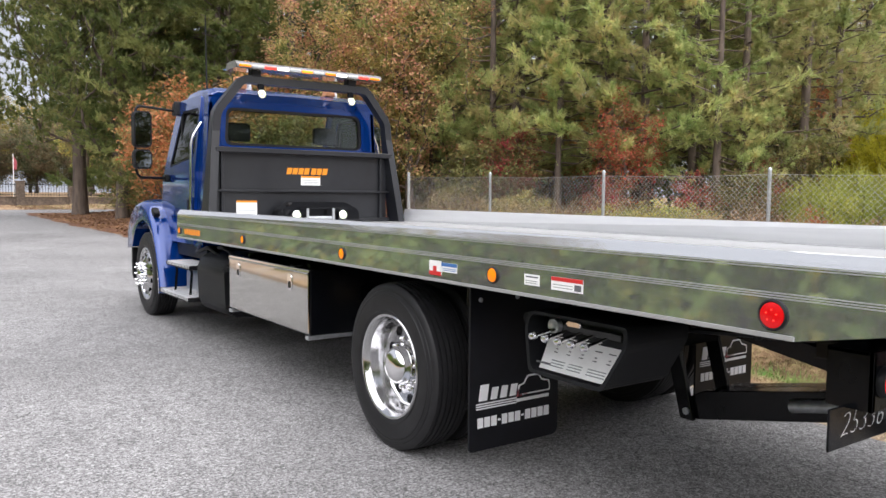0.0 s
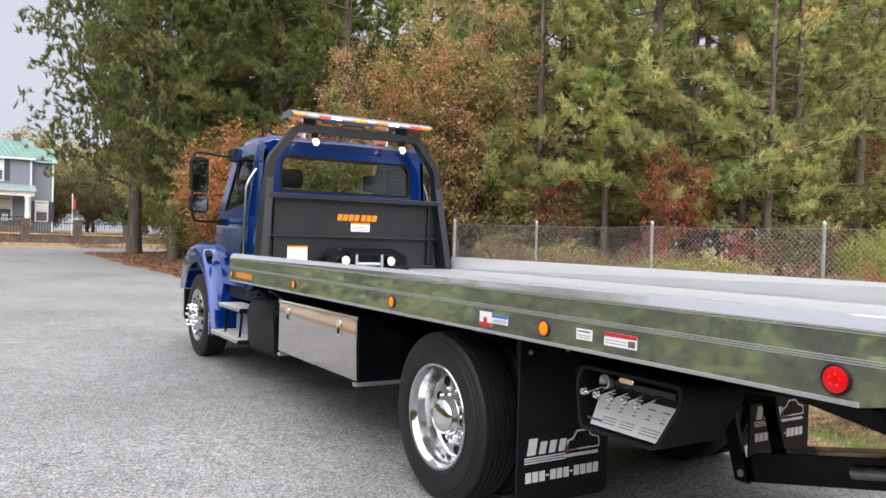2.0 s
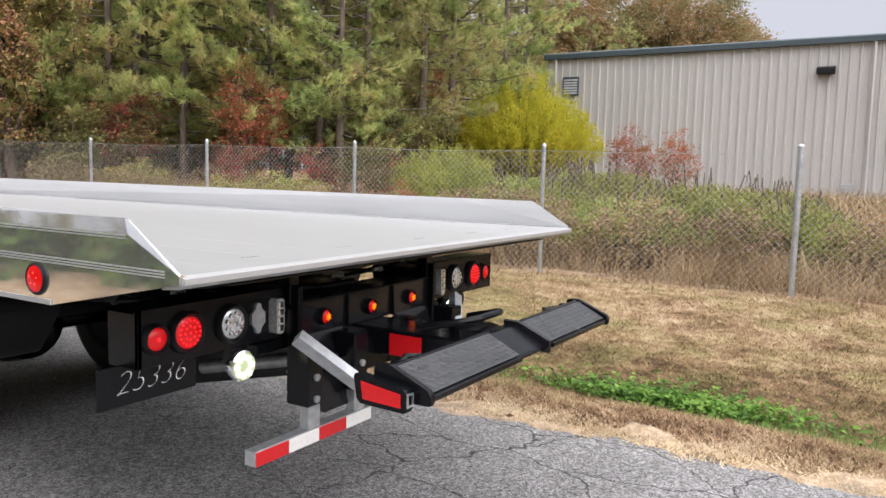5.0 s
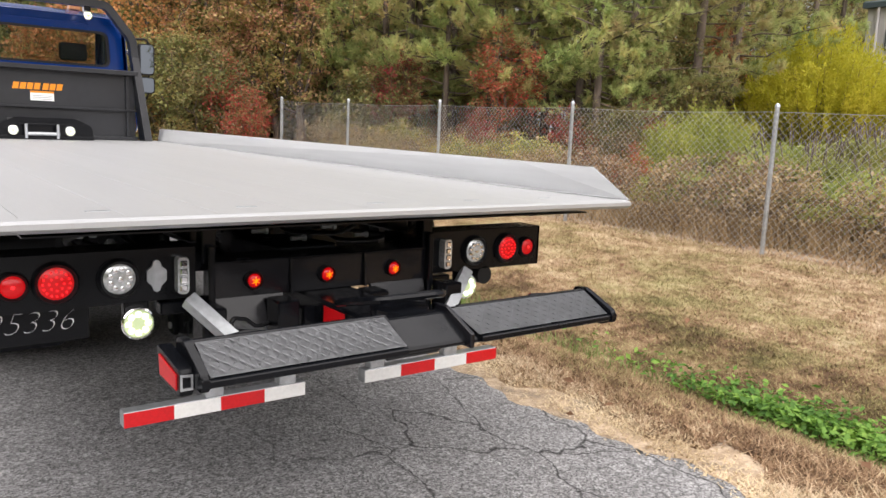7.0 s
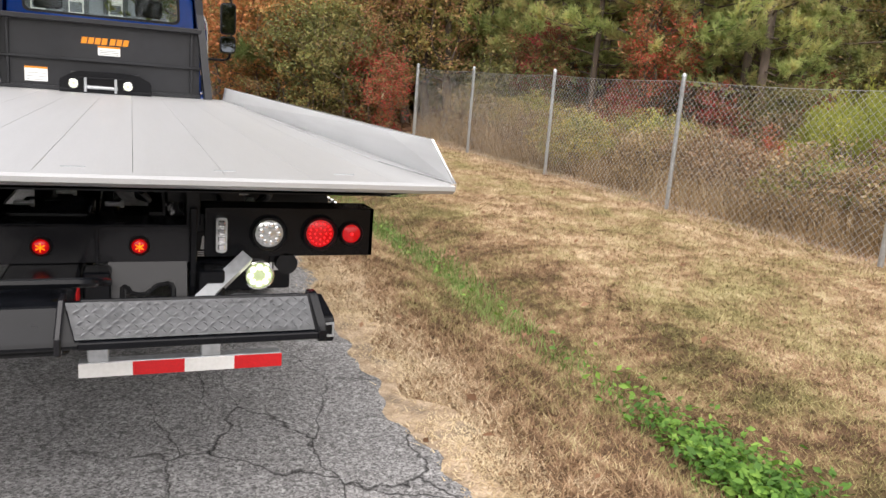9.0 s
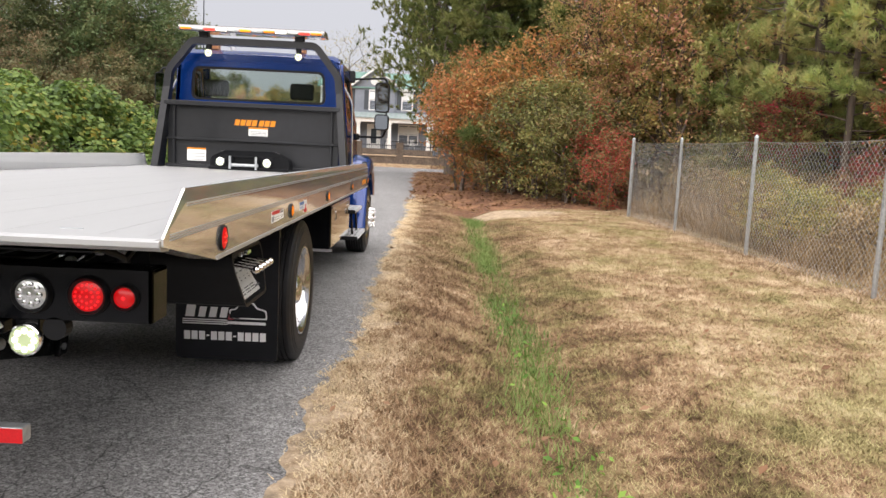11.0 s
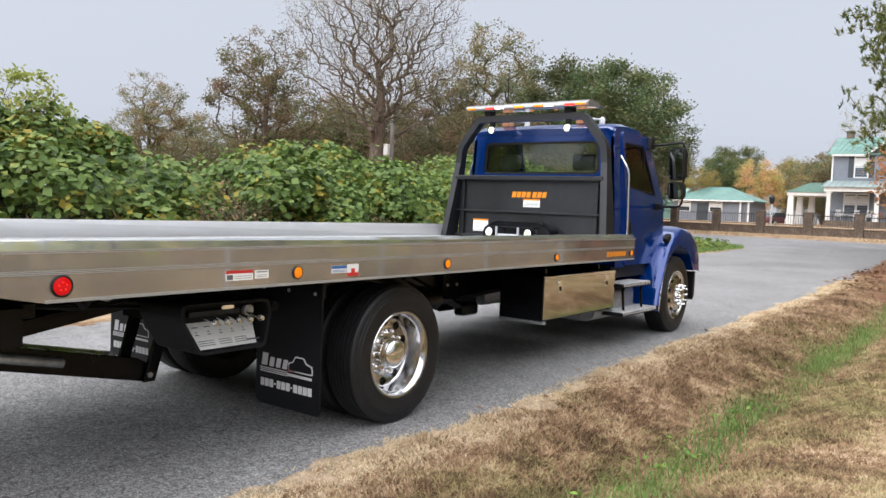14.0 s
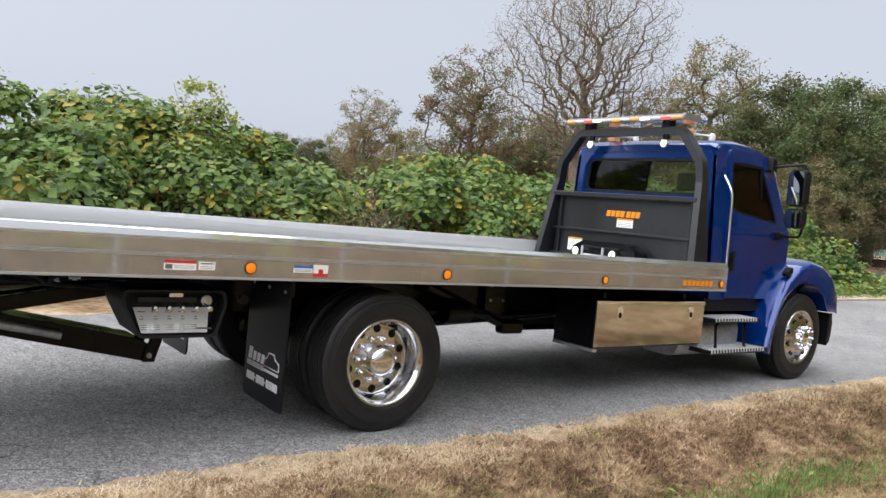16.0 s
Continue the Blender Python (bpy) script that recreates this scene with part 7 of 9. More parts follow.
box(bm, (-0.22, 3.28, 1.285), (0.30, 3.31, 1.305), 0.003)
part("winch_frame", bm, "black", winch)
bm = bmesh.new()
lathe(bm, [(0.075, -0.30), (0.075, 0.34)], "x", (0, 3.42, 1.28), 16)
part("drum", bm, "block", winch, smooth=True)


def work_lamp(x, y, z, r, mat, parent, tilt=0.0, leds=0):
    """A round lamp that faces the tail."""
    bm = bmesh.new()
    lathe(bm, [(r * 0.3, y + 0.05), (r * 0.8, y + 0.04), (r, y + 0.012), (r, y), (r * 0.9, y - 0.003), (r * 0.86, y + 0.004), (0.002, y + 0.004)], "y", (x, 0, z), 24)
    lamp = part("work_lamp", bm, "chrome" if leds else "plastic", parent, "round lit work lamp", smooth=True)
    if leds:
        bm = bmesh.new()
        lathe(bm, [(r * 0.86, y), (0.002, y + 0.001)], "y", (x, 0, z), 24)
        part("lens", bm, "dim_led", lamp)
        for k in range(leds):
            a = 2 * math.pi * k / leds
            bm = bmesh.new()
            lathe(bm, [(r * 0.19, y - 0.001), (r * 0.15, y - 0.006), (0.001, y - 0.007)], "y", (x + r * 0.58 * math.cos(a), 0, z + r * 0.58 * math.sin(a)), 10)
            part("led", bm, "led_point", lamp)
    else:
        bm = bmesh.new()
        lathe(bm, [(r * 0.86, y - 0.002), (r * 0.5, y - 0.008), (0.002, y - 0.010)], "y", (x, 0, z), 24)
        part("lens", bm, mat, lamp, smooth=True)
    return lamp


for x in (-0.495, 0.495):
    work_lamp(x, 3.56, 2.415, 0.043, "white_led", head, leds=6)
    bm = bmesh.new()
    box(bm, (x - 0.03, 3.575, 2.46), (x + 0.03, 3.61, 2.52), 0.005)
    part("bracket", bm, "black", head)
for x in (-0.27, 0.235):
    work_lamp(x, 3.26, 1.235, 0.046, "white_led", winch, leds=6)

# light bar
bar = bmesh.new()
prism(bar, rounded([(3.46, 2.632), (3.74, 2.632), (3.76, 2.66), (3.70, 2.70), (3.50, 2.70), (3.44, 2.66)], 0.015), "x", -0.79, 0.79, 0.01)
bar = part("light_bar", bar, "bar_lens", truck, "low amber, red and clear light bar", smooth=True)
for k, c in enumerate(("amber", "clear", "red_flash", "pale_flash", "clear", "amber_flash", "clear", "amber", "pale_flash", "clear", "red_flash", "amber")):
    bm = bmesh.new()
    x = -0.77 + 1.54 * k / 12
    box(bm, (x + 0.004, 3.438, 2.640), (x + 0.122, 3.47, 2.664), 0.006)
    part("flasher", bm, c, bar)
for x in (-0.55, 0.5):
    bm = bmesh.new()
    box(bm, (x - 0.05, 3.56, 2.575), (x + 0.05, 3.66, 2.64), 0.008)
    part("mount", bm, "plastic", bar)
bm = bmesh.new()
for p, q in (((-0.76, 3.76, 2.67), (0.76, 3.76, 2.67)), ((-0.76, 3.84, 2.66), (0.76, 3.84, 2.66)), ((-0.76, 3.74, 2.67), (-0.78, 3.84, 2.66)), ((0.76, 3.74, 2.67), (0.78, 3.84, 2.66))):
    tube(bm, [p, q], 0.011, 6)
part("guard_frame", bm, "chrome", bar)


# ---- cab ----
def lean(z):
    return 0.09 * max(0.0, (z - 1.45)) / 1.0


CAB_R = 3.86
bm = bmesh.new()
back_out = rounded([(-1.0, 0.92), (1.0, 0.92), (0.915, 2.44), (-0.915, 2.44)], [0.02, 0.02, 0.14, 0.14], 5)
back_in = rounded([(-0.755, 1.93), (0.755, 1.93), (0.735, 2.285), (-0.735, 2.285)], 0.075, 5)
ring(bm, back_out, back_in, lambda p, d: (p[0], CAB_R + d, p[1]), 0.04)
cab = part("cab_back", bm, "paint", truck, "glossy blue back wall of the cab", smooth=True)
bm = bmesh.new()
o2 = rounded([(-0.82, 1.885), (0.82, 1.885), (0.80, 2.335), (-0.80, 2.335)], 0.10, 5)
i2 = rounded([(-0.775, 1.918), (0.775, 1.918), (0.752, 2.297), (-0.752, 2.297)], 0.085, 5)
ring(bm, o2, i2, lambda p, d: (p[0], CAB_R - 0.014 + d, p[1]), 0.02)
part("window_frame", bm, "paint", cab, smooth=True)
bm = bmesh.new()
ring(bm, rounded([(-0.772, 1.921), (0.772, 1.921), (0.75, 2.294), (-0.75, 2.294)], 0.085, 5), rounded([(-0.745, 1.945), (0.745, 1.945), (0.722, 2.27), (-0.722, 2.27)], 0.07, 5), lambda p, d: (p[0], CAB_R - 0.006 + d, p[1]), 0.02)
part("window_seal", bm, "plastic", cab, smooth=True)
bm = bmesh.new()
plate(bm, rounded([(-0.75, 1.94), (0.75, 1.94), (0.727, 2.275), (-0.727, 2.275)], 0.07, 5), lambda p, d: (p[0], CAB_R + 0.012 + d, p[1]), 0.004)
part("rear_window", bm, "glass", cab, "tinted rear window")
for x in (-0.62, 0.62):
    bm = bmesh.new()
    prism(bm, rounded([(x - 0.07, 2.345), (x + 0.07, 2.345), (x + 0.07, 2.39), (x - 0.07, 2.39)], 0.02), "y", CAB_R - 0.012, CAB_R, 0.004)
    part("vent_cover", bm, "paint", cab, smooth=True)
bm = bmesh.new()
box(bm, (-0.85, CAB_R - 0.006, 2.36), (0.85, CAB_R + 0.01, 2.375), 0.003)
box(bm, (-0.8, CAB_R - 0.006, 1.865), (0.8, CAB_R + 0.01, 1.875), 0.002)
part("pressed_rib", bm, "paint", cab)

for s in (-1, 1):
    side_at = lambda p, d, s=s: (s * (1.005 - lean(p[1]) - d), p[0], p[1])
    bm = bmesh.new()
    plate(bm, rounded([(CAB_R, 0.90), (4.12, 0.90), (4.06, 2.45), (CAB_R, 2.43)], [0.02, 0, 0, 0.10]), side_at, 0.04)
    part("cab_corner", bm, "paint", truck, "blue rear corner panel", smooth=True)
    door_at = lambda p, d, s=s: (s * (1.018 - lean(p[1]) - d), p[0], p[1])
    low = rounded([(4.095, 0.92), (4.96, 0.92), (5.20, 1.12), (5.23, 1.62), (4.085, 1.66)], [0.03, 0.10, 0.10, 0.0, 0.0], 4)
    bm = bmesh.new()
    plate(bm, low, door_at, 0.045)
    door = part("door", bm, "paint", truck, "glossy blue cab door", smooth=True)
    bm = bmesh.new()
    up_out = rounded([(4.085, 1.655), (5.23, 1.615), (4.80, 2.42), (4.06, 2.42)], [0.003, 0.003, 0.08, 0.06], 4)
    up_in = rounded([(4.135, 1.80), (4.985, 1.715), (4.66, 2.30), (4.075 + 0.03, 2.30)], [0.07, 0.05, 0.04, 0.07], 4)
    ring(bm, up_out, up_in, door_at, 0.045)
    part("door_frame", bm, "paint", door, smooth=True)
    bm = bmesh.new()
    ring(bm, up_in, rounded([(4.155, 1.82), (4.95, 1.738), (4.645, 2.28), (4.125, 2.28)], [0.06, 0.04, 0.03, 0.06], 4), lambda p, d, s=s: (s * (1.014 - lean(p[1]) - d), p[0], p[1]), 0.03)
    part("window_seal", bm, "plastic", door, smooth=True)
    bm = bmesh.new()
    plate(bm, rounded([(4.15, 1.815), (4.955, 1.735), (4.648, 2.285), (4.12, 2.285)], 0.05, 4), lambda p, d, s=s: (s * (1.003 - lean(p[1]) - d), p[0], p[1]), 0.004)
    part("window", bm, "glass", door, "tinted door window")
    bm = bmesh.new()
    a, b = sorted((s * (0.985 - lean(2.0)), s * (1.004 - lean(2.0))))
    prism(bm, [(4.70, 1.77), (4.725, 1.77), (4.655, 2.27), (4.63, 2.27)], "x", a, b)
    part("vent_post", bm, "plastic", door)
    bm = bmesh.new()
    prism(bm, rounded([(4.125, 1.20), (4.20, 1.20), (4.215, 1.40), (4.14, 1.40)], 0.03), "x", s * 1.016, s * 1.030, 0.003)
    tube(bm, [(s * 1.04, 4.155, 1.23), (s * 1.048, 4.165, 1.30), (s * 1.04, 4.175, 1.37)], 0.012, 8)
    part("door_handle", bm, "plastic", door, "black door handle")
    bm = bmesh.new()
    rail = soft_line([(s * 1.0, 3.99, 1.19), (s * 1.075, 3.99, 1.25), (s * 1.06, 3.985, 1.98), (s * 0.965, 3.96, 2.14)], 0.08)
    tube(bm, rail, 0.015, 10)
    part("grab_rail", bm, "chrome", truck, "bright grab rail behind the door", smooth=True)
    bm = bmesh.new()
    prism(bm, [(CAB_R, 0.78), (5.1, 0.78), (5.1, 0.93), (CAB_R, 0.93)], "x", s * 0.96, s * 0.90)
    part("sill", bm, "plastic", truck)
    # mirrors on a looped arm
    bm = bmesh.new()
    arm = soft_line([(s * 0.97, 4.80, 2.315), (s * 1.39, 4.70, 2.335), (s * 1.415, 4.70, 2.28), (s * 1.415, 4.72, 1.70), (s * 1.38, 4.74, 1.60), (s * 1.02, 4.98, 1.60)], 0.06)
    tube(bm, arm, 0.0135, 8)
    part("mirror_arm", bm, "plastic", truck, "black looped mirror arm", smooth=True)
    for z0, z1, bulge in ((1.905, 2.275, 0.02), (1.685, 1.885, 0.04)):
        bm = bmesh.new()
        prism(bm, rounded([(s * 1.275, z0), (s * 1.455, z0), (s * 1.455, z1), (s * 1.275, z1)], 0.045), "y", 4.60, 4.70, 0.02, 2)
        case = part("mirror", bm, "plastic", truck, "black mirror housing", smooth=True)
        bm = bmesh.new()
        prism(bm, rounded([(s * 1.290, z0 + 0.015), (s * 1.440, z0 + 0.015), (s * 1.440, z1 - 0.015), (s * 1.290, z1 - 0.015)], 0.035), "y", 4.590, 4.5985)
        part("mirror_glass", bm, "mirror", case)
    bm = bmesh.new()
    prism(bm, [(4.74, 2.27), (4.86, 2.27), (4.84, 2.40), (4.76, 2.42)], "x", s * 0.93, s * 1.0, 0.01)
    part("mirror_bracket", bm, "plastic", truck)
    bm = bmesh.new()
    box(bm, (min(s * 1.0, s * 1.06), 4.93, 1.56), (max(s * 1.0, s * 1.06), 5.03, 1.64), 0.01)
    part("mirror_bracket", bm, "plastic", truck)

# roof
bm = bmesh.new()
sec = []
for y, z, w in ((CAB_R - 0.008, 2.435, 0.905), (3.93, 2.485, 0.90), (4.25, 2.515, 0.895), (4.60, 2.505, 0.885), (4.78, 2.46, 0.875), (4.86, 2.40, 0.87)):
    sec.append([bm.verts.new(p) for p in ((-w - 0.012, y, 2.40), (-w + 0.005, y, z - 0.03), (-w + 0.07, y, z), (0, y, z + 0.012), (w - 0.07, y, z), (w - 0.005, y, z - 0.03), (w + 0.012, y, 2.40))])
for a, b in zip(sec, sec[1:]):
    for k in range(6):
        bm.faces.new((a[k], a[k + 1], b[k + 1], b[k]))
bm.faces.new(sec[0]), bm.faces.new(sec[-1])
roof = part("roof", bm, "paint", truck, "glossy blue cab roof", smooth=True)
for x in (-0.6, -0.25, 0.0, 0.25, 0.6):
    bm = bmesh.new()
    lathe(bm, [(0.03, 2.49), (0.026, 2.515), (0.002, 2.525)], "z", (x, 4.66, 0), 10)
    part("roof_marker", bm, "amber", roof)
for x in (-0.55, 0.45):
    bm = bmesh.new()
    box(bm, (x - 0.055, 3.96, 2.50), (x + 0.055, 4.06, 2.62), 0.008)
    part("beacon", bm, "beacon", roof, "small block beacon on the roof")
    bm = bmesh.new()
    lathe(bm, [(0.03, 2.50), (0.035, 2.55), (0.03, 2.585), (0.01, 2.60)], "z", (x + 0.16, 4.20, 0), 12)
    tube(bm, [(x + 0.06, 4.02, 2.57), (x + 0.16, 4.20, 2.57)], 0.012, 6)
    part("antenna_base", bm, "trim", roof, smooth=True)
bm = bmesh.new()
tube(bm, [(-0.78, 4.35, 2.48), (-0.785, 4.36, 3.28)], [0.009, 0.006], 6)
part("antenna", bm, "plastic", roof, "thin whip antenna")
# windscreen, pillars, cowl
bm = bmesh.new()
v = [bm.verts.new(p) for p in ((-0.86, 5.30, 1.60), (0.86, 5.30, 1.60), (0.80, 4.87, 2.38), (-0.80, 4.87, 2.38))]
bm.faces.new(v)
bmesh.ops.solidify(bm, geom=list(bm.faces), thickness=0.006)
part("windscreen", bm, "glass", truck, "large windscreen")
for s in (-1, 1):
    bm = bmesh.new()
    tube(bm, [(s * 0.95, 5.24, 1.58), (s * 0.885, 4.83, 2.40)], 0.045, 8)
    part("windscreen_pillar", bm, "paint", truck, smooth=True)
bm = bmesh.new()
box(bm, (-0.95, CAB_R + 0.05, 0.86), (0.95, 5.28, 0.92))
part("cab_floor", bm, "plastic", truck)
bm = bmesh.new()
prism(bm, rounded([(5.0, 0.95), (5.32, 0.95), (5.32, 1.52), (5.2, 1.60), (5.0, 1.52)], 0.04), "x", -0.93, 0.93)
part("dashboard", bm, "plastic", truck)
for x in (-0.55, 0.45):
    bm = bmesh.new()
    box(bm, (x - 0.27, 4.15, 1.15), (x + 0.27, 4.65, 1.32), 0.05, 2)
    box(bm, (x - 0.25, 4.05, 1.30), (x + 0.25, 4.19, 1.95), 0.05, 2)
    seat = part("seat", bm, "seat", truck, "dark cloth cab seat", smooth=True)
    bm = bmesh.new()
    box(bm, (x - 0.14, 4.07, 1.98), (x + 0.14, 4.16, 2.17), 0.035, 2)
    part("headrest", bm, "seat", seat, smooth=True)
bm = bmesh.new()
lathe(bm, [(0.20, -0.012), (0.225, -0.012), (0.225, 0.012), (0.20, 0.012)], "y", (-0.5, 4.92, 1.55), 24, close=True)
part("steering_wheel", bm, "plastic", truck)

# bonnet and front
bm = bmesh.new()
sec = []
for y, w, z in ((5.27, 0.86, 1.60), (5.6, 0.78, 1.51), (6.0, 0.70, 1.38), (6.35, 0.64, 1.20), (6.50, 0.60, 1.02)):
    sec.append([bm.verts.new(p) for p in ((-w, y, 0.72), (-w, y, z - 0.22), (-w + 0.06, y, z - 0.08), (-w + 0.2, y, z), (0, y, z + 0.03), (w - 0.2, y, z), (w - 0.06, y, z - 0.08), (w, y, z - 0.22), (w, y, 0.72))])
for a, b in zip(sec, sec[1:]):
    for k in range(8):
        bm.faces.new((a[k], a[k + 1], b[k + 1], b[k]))
bm.faces.new(sec[0]), bm.faces.new(sec[-1])
bonnet = part("bonnet", bm, "paint", truck, "sloping blue bonnet", smooth=True)
bm = bmesh.new()
box(bm, (-0.45, 6.49, 0.72), (0.45, 6.54, 1.08), 0.02)
part("grille", bm, "plastic", bonnet)
bm = bmesh.new()
prism(bm, rounded([(6.20, 0.42), (6.46, 0.42), (6.48, 0.70), (6.20, 0.70)], 0.04), "x", -0.98, 0.98, 0.02)
part("bumper", bm, "plastic", truck, smooth=True)
for s in (-1, 1):
    outer = [(4.69, 0.36), (4.74, 0.62), (4.86, 0.92), (5.02, 1.15), (5.22, 1.30), (5.45, 1.365), (5.72, 1.34), (5.95, 1.22), (6.10, 1.02), (6.14, 0.80)]
    inner = []
    for k in range(len(outer)):
        a = radians(196 - 190 * k / (len(outer) - 1))
        inner.append((FRONT_Y + 0.575 * math.cos(a) + 0.0, FRONT_HUB + 0.615 * math.sin(a)))
    inner[0], inner[-1] = (4.78, 0.36), (6.05, 0.80)
    bm = bmesh.new()
    stations = ((0.62, 0.0), (1.06, 0.0), (1.14, 0.018), (1.185, 0.055), (1.195, 0.085))
    rows_o, rows_i = [], []
    for x, drop in stations:
        rows_o.append([bm.verts.new((s * x, FRONT_Y + (p[0] - FRONT_Y) * (1 - drop * 0.6), FRONT_HUB + (p[1] - FRONT_HUB) * (1 - drop))) for p in outer])
    rows_i = [[bm.verts.new((s * x, p[0], p[1])) for p in inner] for x in (1.190, 0.62)]
    rows_all = rows_o + rows_i
    for a, b in zip(rows_all, rows_all[1:] + rows_all[:1]):
        for k in range(len(outer) - 1):
            bm.faces.new((a[k], a[k + 1], b[k + 1], b[k]))
    for k in (0, len(outer) - 1):
        bm.faces.new([r[k] for r in rows_all])
    fender = part("fender", bm, "paint", truck, "rounded blue front fender", smooth=True)
    bm = bmesh.new()
    box(bm, (min(s * 0.62, s * 1.02), 4.84, 0.55), (max(s * 0.62, s * 1.02), 4.86, 0.85), 0.01)
    box(bm, (min(s * 0.60, s * 0.66), 4.8, 0.5), (max(s * 0.60, s * 0.66), 6.1, 1.2))
    part("wheel_arch_liner", bm, "plastic", fender)
    bm = bmesh.new()
    prism(bm, rounded([(5.03, 1.165), (5.12, 1.235), (5.085, 1.285), (4.99, 1.215)], 0.02), "x", s * 1.10, s * 1.165, 0.01)
    part("bonnet_latch", bm, "plastic", fender, "black rubber bonnet latch")
    bm = bmesh.new()
    lathe(bm, [(0.03, 0), (0.028, 0.012), (0.002, 0.015)], "z", (s * 1.02, 5.72, 1.335), 12)
    part("side_marker", bm, "clear", fender)
    bm = bmesh.new()
    prism(bm, rounded([(6.04, 0.78), (6.10, 0.78), (6.10, 0.46), (6.03, 0.40)], 0.02), "x", s * 0.95, s * 1.15)
    part("front_flap", bm, "plastic", fender)
    bm = bmesh.new()
    prism(bm, rounded([(s * 0.70, 0.78), (s * 0.98, 0.80), (s * 0.98, 1.02), (s * 0.72, 1.06)], 0.05), "y", 6.12, 6.22, 0.02)
    part("headlamp", bm, "clear", fender, "clear headlamp")

# ---- steps, tanks and tool boxes ----
for s in (-1, 1):
    for z, y0, y1, x1 in ((0.735, 3.78, 4.58, 1.16), (0.435, 3.70, 4.72, 1.20)):
        # body and sheet under the teeth are black, for the shade in the tread's gaps
        bm = bmesh.new()
        a, b = sorted((s * 0.90, s * x1))
        box(bm, (a, y0, z - 0.045), (b, y1, z - 0.004), 0.006)
        step = part("step", bm, "plastic", truck, "serrated aluminium cab step")
        bm = bmesh.new()
        box(bm, (a + 0.01, y0 + 0.01, z - 0.004), (b - 0.01, y1 - 0.01, z - 0.001))
        part("step_gap_shade", bm, "plastic", step)
        bm = bmesh.new()
        n = int((y1 - y0 - 0.02) / 0.05)
        for i in range(n):
            cy = y0 + 0.016 + 0.05 * i
            for j in range(6):
                c0, c1 = a + (b - a) * (j + 0.10) / 6, a + (b - a) * (j + 0.90) / 6
                cy += 0.004 * (1 if j % 2 else -1)
                prism(bm, [(cy, z - 0.002), (cy + 0.018, z - 0.002), (cy + 0.015, z + 0.005), (cy + 0.003, z + 0.005)], "x", c0, c1)
        # notched front lip
        for i in range(n):
            cy = y0 + 0.012 + 0.05 * i
            lip = sorted((s * (x1 - 0.006), s * (x1 + 0.003)))
            prism(bm, [(cy, z - 0.030), (cy + 0.024, z - 0.030), (cy + 0.015, z + 0.006), (cy + 0.009, z + 0.006)], "x", lip[0], lip[1])
        tagged(part("serration", bm, "step_alu", step, "bright saw-tooth tread"), kind="stuff")
    for y in (3.95, 4.45):
        bm = bmesh.new()
        tube(bm, soft_line([(s * 1.10, y, 0.69), (s * 1.10, y - 0.06, 0.66), (s * 1.12, y - 0.05, 0.40)], 0.03), 0.014, 6)
        part("step_bracket", bm, "black", truck)
    bm = bmesh.new()
    if s > 0:
        prism(bm, rounded([(0.55, 0.33), (0.92, 0.33), (0.97, 0.42), (0.97, 0.62), (0.92, 0.68), (0.55, 0.68)], 0.05, 5), "y", 3.50, 4.50, 0.01)
    else:
        prism(bm, rounded([(-0.92, 0.33), (-0.55, 0.33), (-0.55, 0.68), (-0.92, 0.68), (-0.97, 0.62), (-0.97, 0.42)], 0.05, 5), "y", 3.66, 4.50, 0.01)
    part("fuel_tank", bm, "galv", truck, "grey aluminium fuel tank behind the steps", smooth=True)
    if s < 0:
        bm = bmesh.new()
        prism(bm, rounded([(-1.13, 0.36), (-0.62, 0.33), (-0.60, 0.88), (-1.05, 0.88), (-1.15, 0.80)], [0.10, 0.03, 0.03, 0.05, 0.06], 5), "y", 2.84, 3.58, 0.04, 2)
        part("fluid_tank", bm, "plastic", truck, "black moulded fluid tank", smooth=True)
        bm = bmesh.new()
        tube(bm, soft_line([(-1.02, 3.3, 0.86), (-1.08, 3.45, 0.94), (-1.10, 3.75, 0.86), (-1.0, 3.95, 0.92)], 0.08), 0.018, 8)
        tube(bm, soft_line([(-1.0, 2.9, 0.88), (-1.06, 3.1, 0.95), (-1.0, 3.4, 0.93)], 0.08), 0.014, 8)
        part("hose", bm, "plastic", truck)


